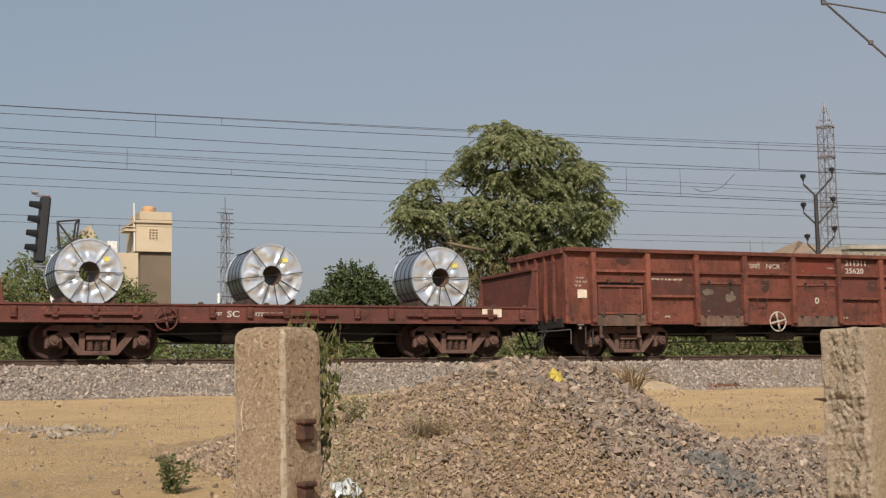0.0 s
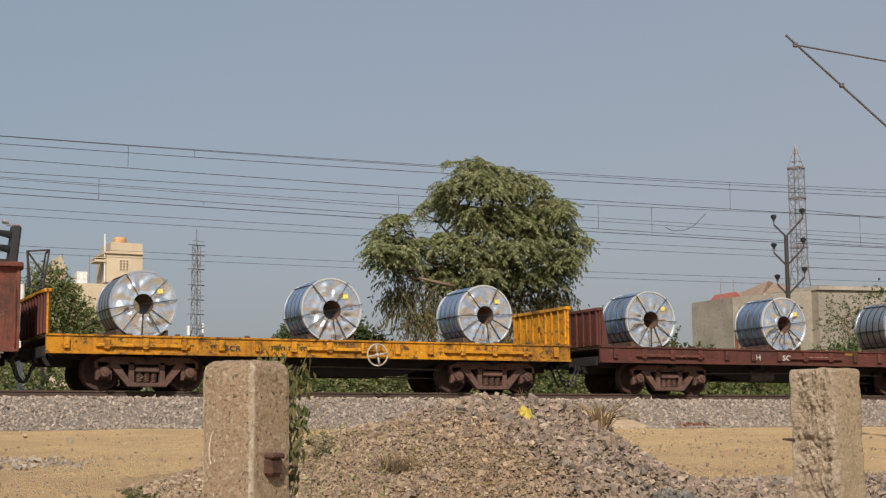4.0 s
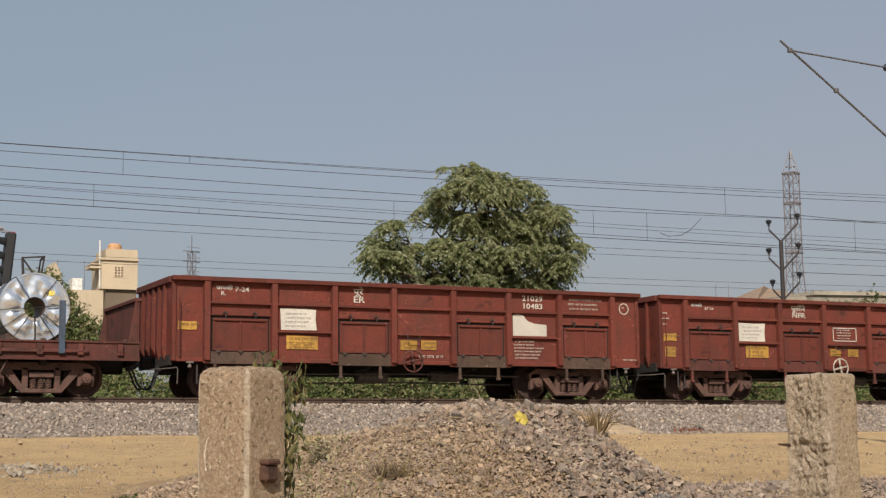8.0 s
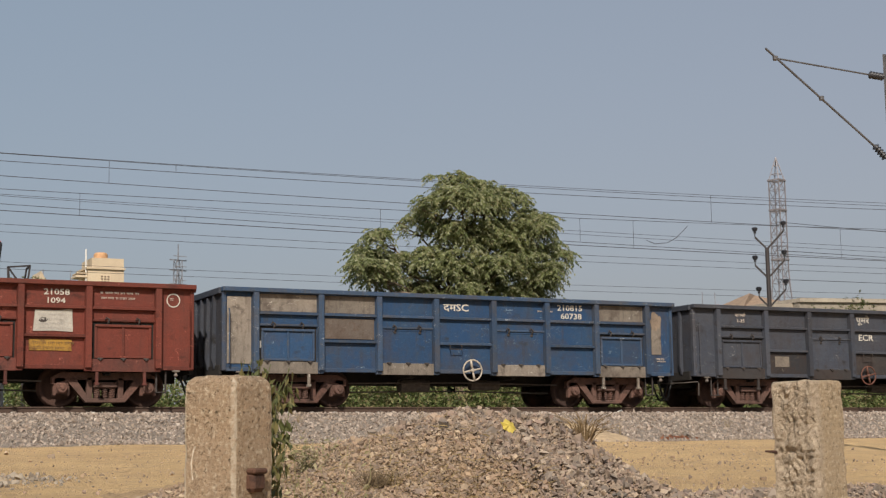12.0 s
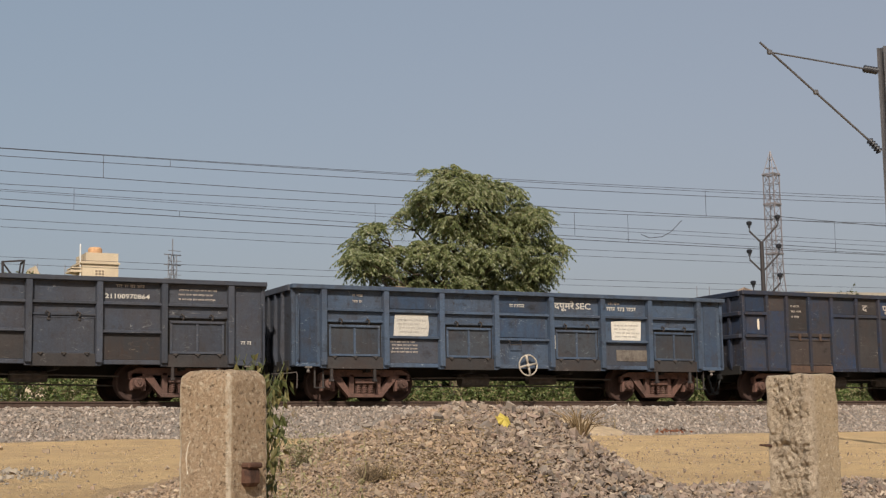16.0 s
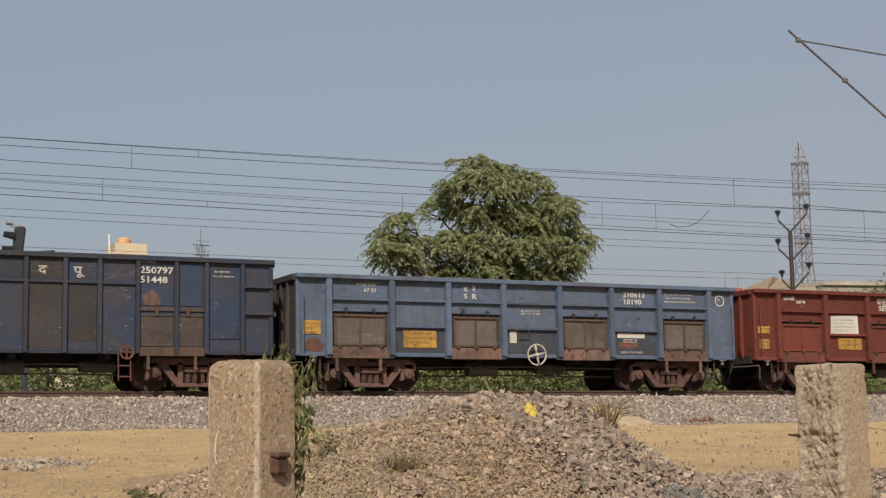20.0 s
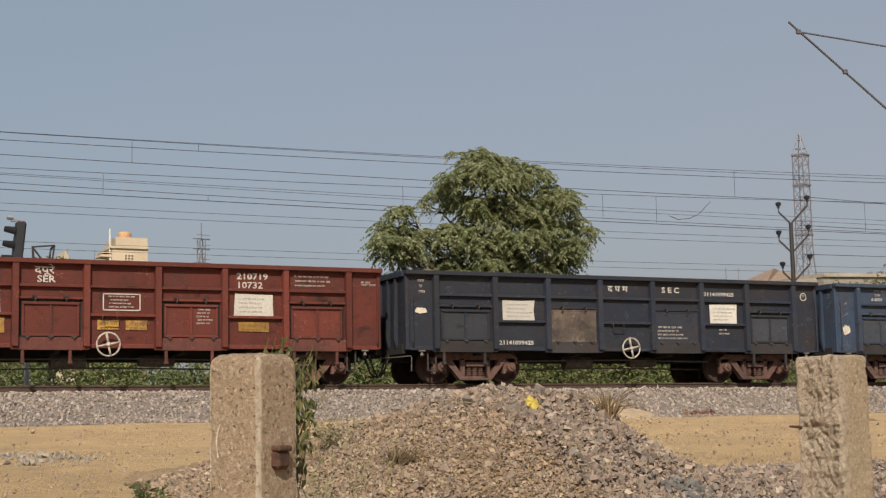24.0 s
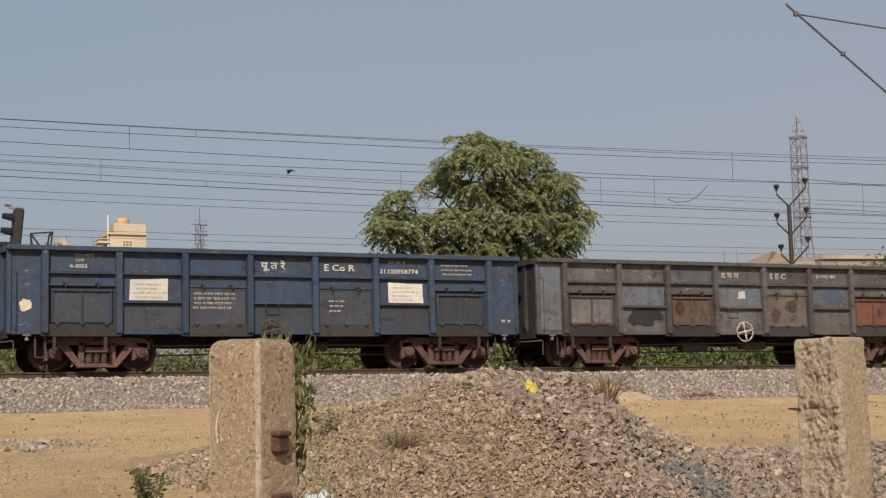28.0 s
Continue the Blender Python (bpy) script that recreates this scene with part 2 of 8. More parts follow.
RUST = (0.10, 0.035, 0.02)
DIRT = (0.11, 0.075, 0.055)
PAINT = {
    "oxide": worn("red_oxide_paint", (0.150, 0.0335, 0.0215), (0.122, 0.028, 0.019), (0.058, 0.021, 0.016), grime=0.4, spots=(0.57, 0.74), streak=0.6, scuff=(0.23, 0.075, 0.055)),
    "darkred": worn("dark_stained_red_paint", (0.075, 0.03, 0.023), (0.055, 0.025, 0.02), (0.035, 0.02, 0.016), spots=(0.54, 0.7), streak=0.6, scuff=(0.2, 0.11, 0.09)),
    "faded": worn("faded_red_paint", (0.225, 0.072, 0.046), (0.15, 0.047, 0.033), (0.055, 0.022, 0.017), spots=(0.53, 0.68), streak=0.75, scuff=(0.27, 0.12, 0.09)),
    "brown": worn("brown_red_paint", (0.145, 0.043, 0.032), (0.105, 0.034, 0.026), (0.05, 0.023, 0.019), spots=(0.54, 0.72), streak=0.6, scuff=(0.19, 0.08, 0.06)),
    "yellow": worn("yellow_paint", (0.64, 0.285, 0.010), (0.54, 0.23, 0.010), (0.075, 0.035, 0.018), spots=(0.53, 0.62), streak=0.75, scuff=(0.62, 0.36, 0.08)),
    "bluewhite": worn("blue_paint_worn", (0.027, 0.058, 0.118), (0.04, 0.066, 0.112), (0.085, 0.085, 0.085), spots=(0.55, 0.72), streak=0.7, scuff=(0.19, 0.21, 0.23)),
    "vividblue": worn("bright_blue_paint", (0.017, 0.055, 0.135), (0.024, 0.06, 0.125), (0.05, 0.06, 0.075), spots=(0.56, 0.74), streak=0.6, scuff=(0.12, 0.16, 0.20)),
    "deepblue": worn("deep_blue_paint", (0.022, 0.04, 0.08), (0.024, 0.036, 0.066), (0.03, 0.03, 0.036), scuff=(0.10, 0.11, 0.13)),
    "primer": worn("grey_primer_patch", (0.235, 0.20, 0.165), (0.16, 0.14, 0.12), (0.085, 0.066, 0.055), spots=(0.53, 0.7), streak=0.8, scuff=(0.3, 0.28, 0.25)),
    "slate": worn("slate_grey_paint", (0.044, 0.052, 0.072), (0.058, 0.062, 0.076), (0.034, 0.030, 0.029), grime=0.4, spots=(0.56, 0.72), streak=0.6, scuff=(0.12, 0.12, 0.12)),
    "steelblue": worn("steel_blue_paint", (0.055, 0.085, 0.138), (0.064, 0.086, 0.124), (0.026, 0.027, 0.031), grime=0.42, spots=(0.55, 0.72), streak=0.65, scuff=(0.13, 0.15, 0.17)),
    "skyblue": worn("mid_blue_paint", (0.074, 0.108, 0.178), (0.09, 0.112, 0.155), (0.06, 0.052, 0.05), grime=0.4, spots=(0.57, 0.73), streak=0.55, scuff=(0.17, 0.18, 0.20)),
    "navy": worn("navy_paint", (0.020, 0.027, 0.045), (0.028, 0.032, 0.042), (0.027, 0.024, 0.025), spots=(0.57, 0.72), scuff=(0.085, 0.09, 0.10)),
    "tallnavy": worn("dark_blue_paint_grimy", (0.021, 0.034, 0.068), (0.03, 0.034, 0.046), (0.046, 0.032, 0.027), grime=0.45, spots=(0.54, 0.7), streak=0.8, scuff=(0.10, 0.10, 0.11)),
    "stain": worn("stained_brown_navy", (0.042, 0.038, 0.039), (0.032, 0.033, 0.038), (0.05, 0.031, 0.024), spots=(0.54, 0.7), streak=0.8, scuff=(0.10, 0.08, 0.065)),
    "blue": worn("blue_paint", (0.030, 0.055, 0.102), (0.040, 0.056, 0.086), (0.03, 0.03, 0.034), spots=(0.57, 0.73), streak=0.55, scuff=(0.13, 0.15, 0.17)),
    "grey": worn("weathered_grey_paint", (0.158, 0.152, 0.152), (0.105, 0.098, 0.096), (0.055, 0.042, 0.036), spots=(0.53, 0.7), streak=0.85, scuff=(0.26, 0.24, 0.23)),
    "drab": worn("drab_grey_brown_steel", (0.125, 0.105, 0.09), (0.095, 0.078, 0.066), (0.07, 0.04, 0.028), spots=(0.56, 0.72), streak=0.35, scuff=(0.21, 0.18, 0.155)),
    "doorblue": worn("dark_slate_blue_paint", (0.034, 0.042, 0.056), (0.046, 0.05, 0.058), (0.026, 0.024, 0.025), spots=(0.55, 0.7), scuff=(0.11, 0.12, 0.13)),
    "bluegrey": worn("pale_blue_grey_paint", (0.105, 0.12, 0.145), (0.125, 0.125, 0.13), (0.06, 0.05, 0.047), spots=(0.54, 0.7), streak=0.7, scuff=(0.22, 0.22, 0.22)),
    "greydark": worn("dark_weathered_grey", (0.092, 0.09, 0.094), (0.07, 0.065, 0.063), (0.05, 0.034, 0.028), spots=(0.52, 0.66), streak=0.85, scuff=(0.22, 0.19, 0.175)),
    "rustdoor": worn("rusty_brown_door", (0.12, 0.07, 0.048), (0.085, 0.06, 0.048), (0.05, 0.032, 0.025), spots=(0.52, 0.66), streak=0.7, scuff=(0.2, 0.15, 0.12)),
    "grime": worn("grimy_brown_steel", (0.105, 0.062, 0.043), (0.075, 0.048, 0.036), (0.04, 0.025, 0.02), streak=0.7, scuff=(0.19, 0.14, 0.11)),
    "rustsill": worn("rust_streaked_sill", (0.19, 0.10, 0.068), (0.12, 0.085, 0.068), (0.055, 0.034, 0.026), spots=(0.52, 0.66), streak=1.0, scuff=(0.24, 0.2, 0.17)),
    "tandoor": worn("tan_stained_door", (0.075, 0.06, 0.052), (0.21, 0.16, 0.12), (0.04, 0.035, 0.033), spots=(0.54, 0.68), big=1.3, scuff=(0.27, 0.21, 0.16), grime=0.4),
    "doorbrown": worn("dark_brown_door", (0.068, 0.05, 0.043), (0.05, 0.04, 0.037), (0.036, 0.026, 0.023), spots=(0.53, 0.68), streak=0.7, scuff=(0.17, 0.14, 0.12)),
    "sooty": worn("sooty_steel", (0.044, 0.039, 0.038), (0.03, 0.028, 0.029), (0.03, 0.02, 0.018), scuff=(0.10, 0.09, 0.085)),
    "patch": worn("flaking_red_primer", (0.17, 0.062, 0.040), (0.115, 0.055, 0.042), (0.06, 0.038, 0.03), scuff=(0.22, 0.13, 0.10)),
}
BOGIE = worn("rusty_cast_steel", (0.15, 0.078, 0.06), (0.11, 0.066, 0.054), (0.045, 0.028, 0.022), rough=0.9, spots=(0.5, 0.7))
WHEEL = worn("rusty_wheel_steel", (0.075, 0.04, 0.03), (0.05, 0.03, 0.025), (0.03, 0.02, 0.018), rough=0.85)
IRON = plain("dark_worn_iron", (0.035, 0.028, 0.025), 0.7, 0, 0.4, 14)
GEAR = plain("dusty_brake_gear", (0.075, 0.062, 0.054), 0.8, 0, 0.35, 9)
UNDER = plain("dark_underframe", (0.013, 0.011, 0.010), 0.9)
RUBBER = plain("black_rubber", (0.012, 0.012, 0.013), 0.7)
CREAM = plain("cream_paint", (0.55, 0.48, 0.38), 0.6)
LETTER = plain("white_lettering", (0.45, 0.42, 0.375), 0.7, 0, 0.3, 14)
FAINT = plain("faded_lettering", (0.36, 0.31, 0.27), 0.8, 0, 0.4, 12)
GREYLET = plain("dim_grey_print", (0.34, 0.32, 0.29), 0.8, 0, 0.3, 12)
RUSTLET = plain("dark_plate_print", (0.16, 0.09, 0.03), 0.8, 0, 0.3, 12)
TAN = worn("flaking_tan_primer", (0.26, 0.20, 0.15), (0.17, 0.13, 0.10), (0.09, 0.07, 0.06), spots=(0.5, 0.66), streak=0.8)
BLACKLET = plain("black_lettering", (0.04, 0.03, 0.025), 0.7)
SHEET = worn("white_notice_sheet", (0.60, 0.56, 0.49), (0.48, 0.45, 0.40), (0.36, 0.33, 0.29), spots=(0.6, 0.76), streak=0.3)
PLATE = worn("yellow_plate", (0.48, 0.27, 0.05), (0.38, 0.21, 0.045), (0.15, 0.06, 0.025), spots=(0.54, 0.68), scuff=(0.5, 0.36, 0.15))


# ---- the train ----
RAIL = 2.735          # top of the rail
TRACK = 35.89         # middle of the track
R_WHEEL = 0.455
RUN = [
    (0, 89.75), (0.5, 86.4), (1, 83.08), (1.5, 79.78), (2, 76.5), (2.5, 73.28), (3, 70.1), (3.5, 66.97),
    (5.5, 54.02), (6, 50.78), (6.5, 47.53), (7, 44.32), (7.5, 41.12), (8, 37.9), (8.5, 34.71), (9, 31.52),
    (9.5, 28.3), (10, 25.1), (10.5, 21.89), (11, 18.7), (11.5, 15.53), (12, 12.34), (12.5, 9.17), (14.5, -3.45),
    (15, -6.61), (15.5, -9.75), (16, -12.88), (16.5, -15.98), (17, -19.08), (17.5, -22.18), (18, -25.3), (18.5, -28.41),
    (19, -31.46), (19.5, -34.54), (20, -37.6), (20.5, -40.66), (21, -43.71), (21.5, -46.71), (23.5, -58.88), (24, -61.84),
    (24.5, -64.79), (25, -67.72), (25.5, -70.65), (26, -73.56), (26.5, -76.46), (27, -79.34), (27.5, -82.18), (28, -85.02),
]


def run(t):
    """How far the train stands along the track at t seconds."""
    k = 0
    while k < len(RUN) - 2 and RUN[k + 1][0] <= t:
        k += 1

    def slope(i):
        a, b = max(i - 1, 0), min(i + 1, len(RUN) - 1)
        return (RUN[b][1] - RUN[a][1]) / (RUN[b][0] - RUN[a][0])
    (t0, a), (t1, b) = RUN[k], RUN[k + 1]
    h = t1 - t0
    s = (t - t0) / h
    return (a * (1 + 2 * s) * (1 - s) ** 2 + b * s * s * (3 - 2 * s) + h * slope(k) * s * (1 - s) ** 2 - h * slope(k + 1) * s * s * (1 - s))


MOVERS = []           # (thing, place along the train, y, z)
WHEELSETS = []        # (wheelset, x on its wagon)


def make_sideframe(b):
    y0, y1 = -0.07, 0.07
    b.prism([(-1.22, 0.66), (-1.0, 0.77), (1.0, 0.77), (1.22, 0.66), (1.22, 0.5), (0.86, 0.6), (-0.86, 0.6), (-1.22, 0.5)], 1, y0, y1)
    for s in (-1, 1):
        b.box(s * 1.0 - 0.17, y0, 0.44, s * 1.0 + 0.17, y1, 0.66, 0.02)
        for k in (-0.15, 0.15):
            b.box(s * 1.0 + k - 0.035, y0, 0.24, s * 1.0 + k + 0.035, y1, 0.46, 0.012)
        b.prism([(s * 0.92, 0.62), (s * 0.68, 0.62), (s * 0.32, 0.10), (s * 0.46, 0.10)], 1, y0 - 0.02, y1 + 0.02)
        b.box(s * 0.36 - 0.065, y0, 0.14, s * 0.36 + 0.065, y1, 0.66, 0.01)
    b.box(-0.46, y0 - 0.03, 0.08, 0.46, y1 + 0.03, 0.18, 0.015)
    b.box(-0.28, y0 - 0.05, 0.42, 0.28, y1 + 0.05, 0.55, 0.02)


def make_spring(b):
    pts = [(0.06 * math.cos(a), 0.06 * math.sin(a), 0.18 + 0.25 * i / 40) for i in range(41) for a in (i * math.pi / 4,)]
    b.tube(pts, 0.022, 5)


def make_axlebox(b):
    b.box(-0.13, -0.02, -0.13, 0.13, 0.16, 0.14, 0.03)
    b.lathe([(0, -0.12), (0.1, -0.12), (0.118, -0.1), (0.118, 0.0), (0, 0.0)], 14, 1)
    b.lathe([(0, -0.15), (0.04, -0.15), (0.045, -0.11), (0, -0.11)], 8, 1)
    for i in range(3):
        a = i * 2.1 + 0.5
        b.box(0.05 * math.cos(a) - 0.015, -0.135, 0.05 * math.sin(a) - 0.015, 0.05 * math.cos(a) + 0.015, -0.1, 0.05 * math.sin(a) + 0.015, 0.004)


def make_wheel(b):
    r = R_WHEEL
    b.lathe([(0.06, -0.08), (0.12, -0.08), (0.13, -0.03), (r - 0.09, 0.0), (r - 0.085, -0.06), (r - 0.012, -0.065), (r, -0.055), (r + 0.002, 0.03),
             (r + 0.03, 0.042), (r + 0.03, 0.065), (r - 0.085, 0.07), (r - 0.1, 0.03), (0.13, 0.05), (0.12, 0.09), (0.06, 0.09)], 32, 1)


def make_bolster(b):
    b.box(-0.22, -1.0, 0.42, 0.22, 1.0, 0.62, 0.03)
    b.lathe([(0, 0.6), (0.2, 0.6), (0.2, 0.72), (0, 0.72)], 12, 2)


def make_coupler(b):
    b.box(-0.2, -0.11, -0.12, 0.1, 0.11, 0.12, 0.03)
    b.box(0.06, -0.16, -0.17, 0.3, 0.1, 0.17, 0.05)
    b.box(0.2, 0.02, -0.14, 0.38, 0.16, 0.14, 0.05)


def make_hose(b):
    pts = [(0, 0, -0.05), (0.06, -0.02, -0.18), (0.13, -0.03, -0.4), (0.23, -0.03, -0.52), (0.33, -0.02, -0.5), (0.38, 0, -0.35)]
    b.tube(pts, 0.026, 7)
    b.box(-0.05, -0.05, -0.08, 0.05, 0.05, 0.05)


def make_eye(b):
    """A stubby lashing eye under the sill."""
    b.box(-0.09, -0.05, -0.04, 0.09, 0.03, 0.0, 0.012)
    b.lathe([(0, -0.15), (0.03, -0.15), (0.055, -0.12), (0.03, -0.08), (0.03, -0.03), (0, -0.03)], 8, 2)


GALV = plain("dusty_bare_steel", (0.13, 0.11, 0.095), 0.7, 0, 0.35, 12)
WHEELPAINT = plain("dull_cream_paint", (0.35, 0.305, 0.25), 0.7, 0, 0.4, 9)


def make_brakewheel(b):
    pts = [(0.265 * math.cos(a), 0, 0.265 * math.sin(a)) for a in (i * math.pi / 12 for i in range(25))]
    b.tube(pts, 0.022, 6, caps=False)
    for i in range(4):
        a = i * math.pi / 2 + 0.2
        b.bar((0, 0.01, 0), (0.26 * math.cos(a), 0, 0.26 * math.sin(a)), 0.05, 0.045)
    b.lathe([(0, -0.03), (0.05, -0.03), (0.05, 0.03), (0, 0.03)], 10, 1)
    b.tube([(0, 0, 0), (0, 0.3, 0)], 0.02, 6)


def add_bogie(root, cx, paint=None):
    steel = paint or BOGIE
    for s in (-1, 1):
        flip = pose(cx, s * 1.13, 0, 0, 0, 0 if s < 0 else 180)
        part("side_frame", shared("side_frame", steel, make_sideframe), None, root, at=flip)
        for k in (-0.17, 0, 0.17):
            part("spring", shared("spring", steel, make_spring), None, root, at=(cx + k, s * 1.13, 0))
        for k in (-1, 1):
            part("axle_box", shared("axle_box", steel, make_axlebox), None, root, at=pose(cx + k, s * 1.2, 0.41, 0, 0, 0 if s < 0 else 180))
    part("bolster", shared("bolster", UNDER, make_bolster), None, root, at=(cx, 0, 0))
    for k in (-1, 1):
        axle = shared("axle", WHEEL, lambda b: b.tube([(0, -1.1, 0), (0, 1.1, 0)], 0.085, 10))
        ws = part("wheelset", axle, None, root, at=(cx + k, 0, R_WHEEL))
        for s in (-1, 1):
            part("wheel", shared("wheel", WHEEL, make_wheel, True), None, ws, at=pose(0, s * 0.82, 0, 0, 0, 0 if s < 0 else 180))
        WHEELSETS.append((ws, cx + k))


def add_underframe(root, length, belly, bogies):
    a, c = bogies
    b = Build()
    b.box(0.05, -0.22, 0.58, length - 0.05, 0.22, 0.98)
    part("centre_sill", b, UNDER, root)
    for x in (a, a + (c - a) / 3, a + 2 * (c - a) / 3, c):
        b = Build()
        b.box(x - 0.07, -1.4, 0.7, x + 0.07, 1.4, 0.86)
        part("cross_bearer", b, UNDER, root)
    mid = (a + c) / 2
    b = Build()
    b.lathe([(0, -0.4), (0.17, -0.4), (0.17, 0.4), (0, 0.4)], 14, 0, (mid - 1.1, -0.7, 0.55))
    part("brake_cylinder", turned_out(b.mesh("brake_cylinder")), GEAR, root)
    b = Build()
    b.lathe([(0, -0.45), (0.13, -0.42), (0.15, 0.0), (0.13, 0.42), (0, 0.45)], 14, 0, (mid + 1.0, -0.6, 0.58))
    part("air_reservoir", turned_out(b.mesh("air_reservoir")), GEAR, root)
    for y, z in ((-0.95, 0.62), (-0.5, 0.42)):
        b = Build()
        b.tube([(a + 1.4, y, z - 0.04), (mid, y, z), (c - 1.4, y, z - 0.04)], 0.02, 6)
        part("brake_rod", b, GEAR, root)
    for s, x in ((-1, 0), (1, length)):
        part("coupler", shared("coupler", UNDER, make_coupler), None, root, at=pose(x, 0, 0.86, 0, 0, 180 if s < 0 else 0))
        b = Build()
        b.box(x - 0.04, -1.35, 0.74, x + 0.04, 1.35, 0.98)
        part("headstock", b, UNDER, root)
        for y in (-0.45, -0.75):
            part("air_hose", shared("air_hose", RUBBER, make_hose), None, root, at=pose(x + (0.02 if s > 0 else -0.02), y * (1 if s > 0 else 0.6), 0.72, 0, 0, 0 if s > 0 else 180))
    if belly:
        for y in (-0.75, 0.75):
            b = Build()
            b.prism([(0.2, 0.84), (length - 0.2, 0.84), (length - 0.3, 0.72), (c - 1.5, 0.7), (c - 2.4, 0.42), (a + 2.4, 0.42), (a + 1.5, 0.7), (0.3, 0.72)], 1, y - 0.04, y + 0.04)
            part("fish_belly_girder", turned_out(b.mesh("fish_belly_girder")), UNDER, root)


def bars_at(root, x, y, z, w, rows, material, h=0.05, gap=0.075, seed=1):
    """Writing too small to read: short strokes hung from headlines, row by row."""
    rnd = random.Random(seed)
    t = max(0.012, h * 0.2)
    for i in range(rows):
        b = Build()
        u = 0.06 * rnd.random()
        end = w * (0.72 + 0.28 * rnd.random())
        top = z - i * gap
        while u < end:
            n = rnd.randint(2, 5)
            p = h * rnd.uniform(0.62, 0.8)
            b.box(x + u, y - 0.003, top - t, x + u + n * p, y + 0.004, top, 0.001)
            for k in range(n):
                v = x + u + (k + rnd.uniform(0.45, 0.75)) * p
                b.box(v - t / 2, y - 0.003, top - h * rnd.uniform(0.8, 1.05), v + t / 2, y + 0.004, top - t, 0.001)
                if rnd.random() < 0.65:
                    q = top - h * rnd.uniform(0.4, 0.8)
                    b.box(v - p * rnd.uniform(0.35, 0.6), y - 0.003, q - t * 0.9, v, y + 0.004, q, 0.001)
            u += n * p + h * rnd.uniform(0.4, 0.8)
        part("lettering", b, material, root, kind="stuff")


STANCH = [0.80, 2.47, 4.02, 5.60, 7.25, 8.84, 10.36, 11.98]
BODY = 12.83


def make_stanchion(b):
    b.prism([(-0.085, -1.5), (0.085, -1.5), (0.068, -1.645), (-0.068, -1.645)], 2, 0.86, 2.71)
    b.box(-0.07, -1.58, 0.78, 0.07, -1.46, 0.88)


def make_leg(b):
    b.box(-0.035, -1.56, 0.48, 0.035, -1.5, 0.82)
    b.box(-0.05, -1.58, 0.46, 0.05, -1.48, 0.52)


def make_door(w):
    def made(b):
        for x0, x1 in ((-w / 2 + 0.035, -0.02), (0.02, w / 2 - 0.035)):
            b.box(x0, -1.534, 1.12, x1, -1.518, 1.81)
    return made


def make_doorframe(w):
    def made(b):
        b.box(-w / 2, -1.565, 1.08, w / 2, -1.52, 1.135)
        b.box(-w / 2, -1.58, 1.79, w / 2, -1.52, 1.85)
        for x in (-w / 2 + 0.025, 0, w / 2 - 0.025):
            b.box(x - 0.028, -1.562, 1.135, x + 0.028, -1.52, 1.79)
    return made


def make_hinge(b):
    """A bent iron hook over the hinge bar."""
    b.tube([(0.0, -1.535, 1.84), (0.0, -1.6, 1.90), (0.012, -1.605, 1.965), (-0.05, -1.6, 2.005), (-0.075, -1.6, 1.955)], 0.021, 6)
    b.box(-0.035, -1.575, 1.80, 0.035, -1.53, 1.86, 0.008)


def make_catch(b):
    b.box(-0.06, -1.6, 1.045, 0.06, -1.55, 1.085, 0.01)
    b.box(-0.022, -1.615, 1.015, 0.022, -1.56, 1.075, 0.008)


def make_plain_door(w):
    """A replaced door: one flat sheet with a folded lower lip."""
    def made(b):
        b.box(-w / 2 - 0.03, -1.545, 1.075, w / 2 + 0.03, -1.518, 1.86, 0.006)
        b.box(-w / 2 - 0.03, -1.56, 1.05, w / 2 + 0.03, -1.52, 1.10, 0.006)
        b.box(-w / 2 - 0.05, -1.552, 1.86, w / 2 + 0.05, -1.518, 1.90, 0.006)
    return made


def make_hingebar(w):
    return lambda b: b.box(-w / 2, -1.575, 1.915, w / 2, -1.5, 1.968)


def make_sill(w):
    def made(b):
        b.box(-w / 2, -1.57, 0.77, w / 2, -1.5, 1.06)
    return made


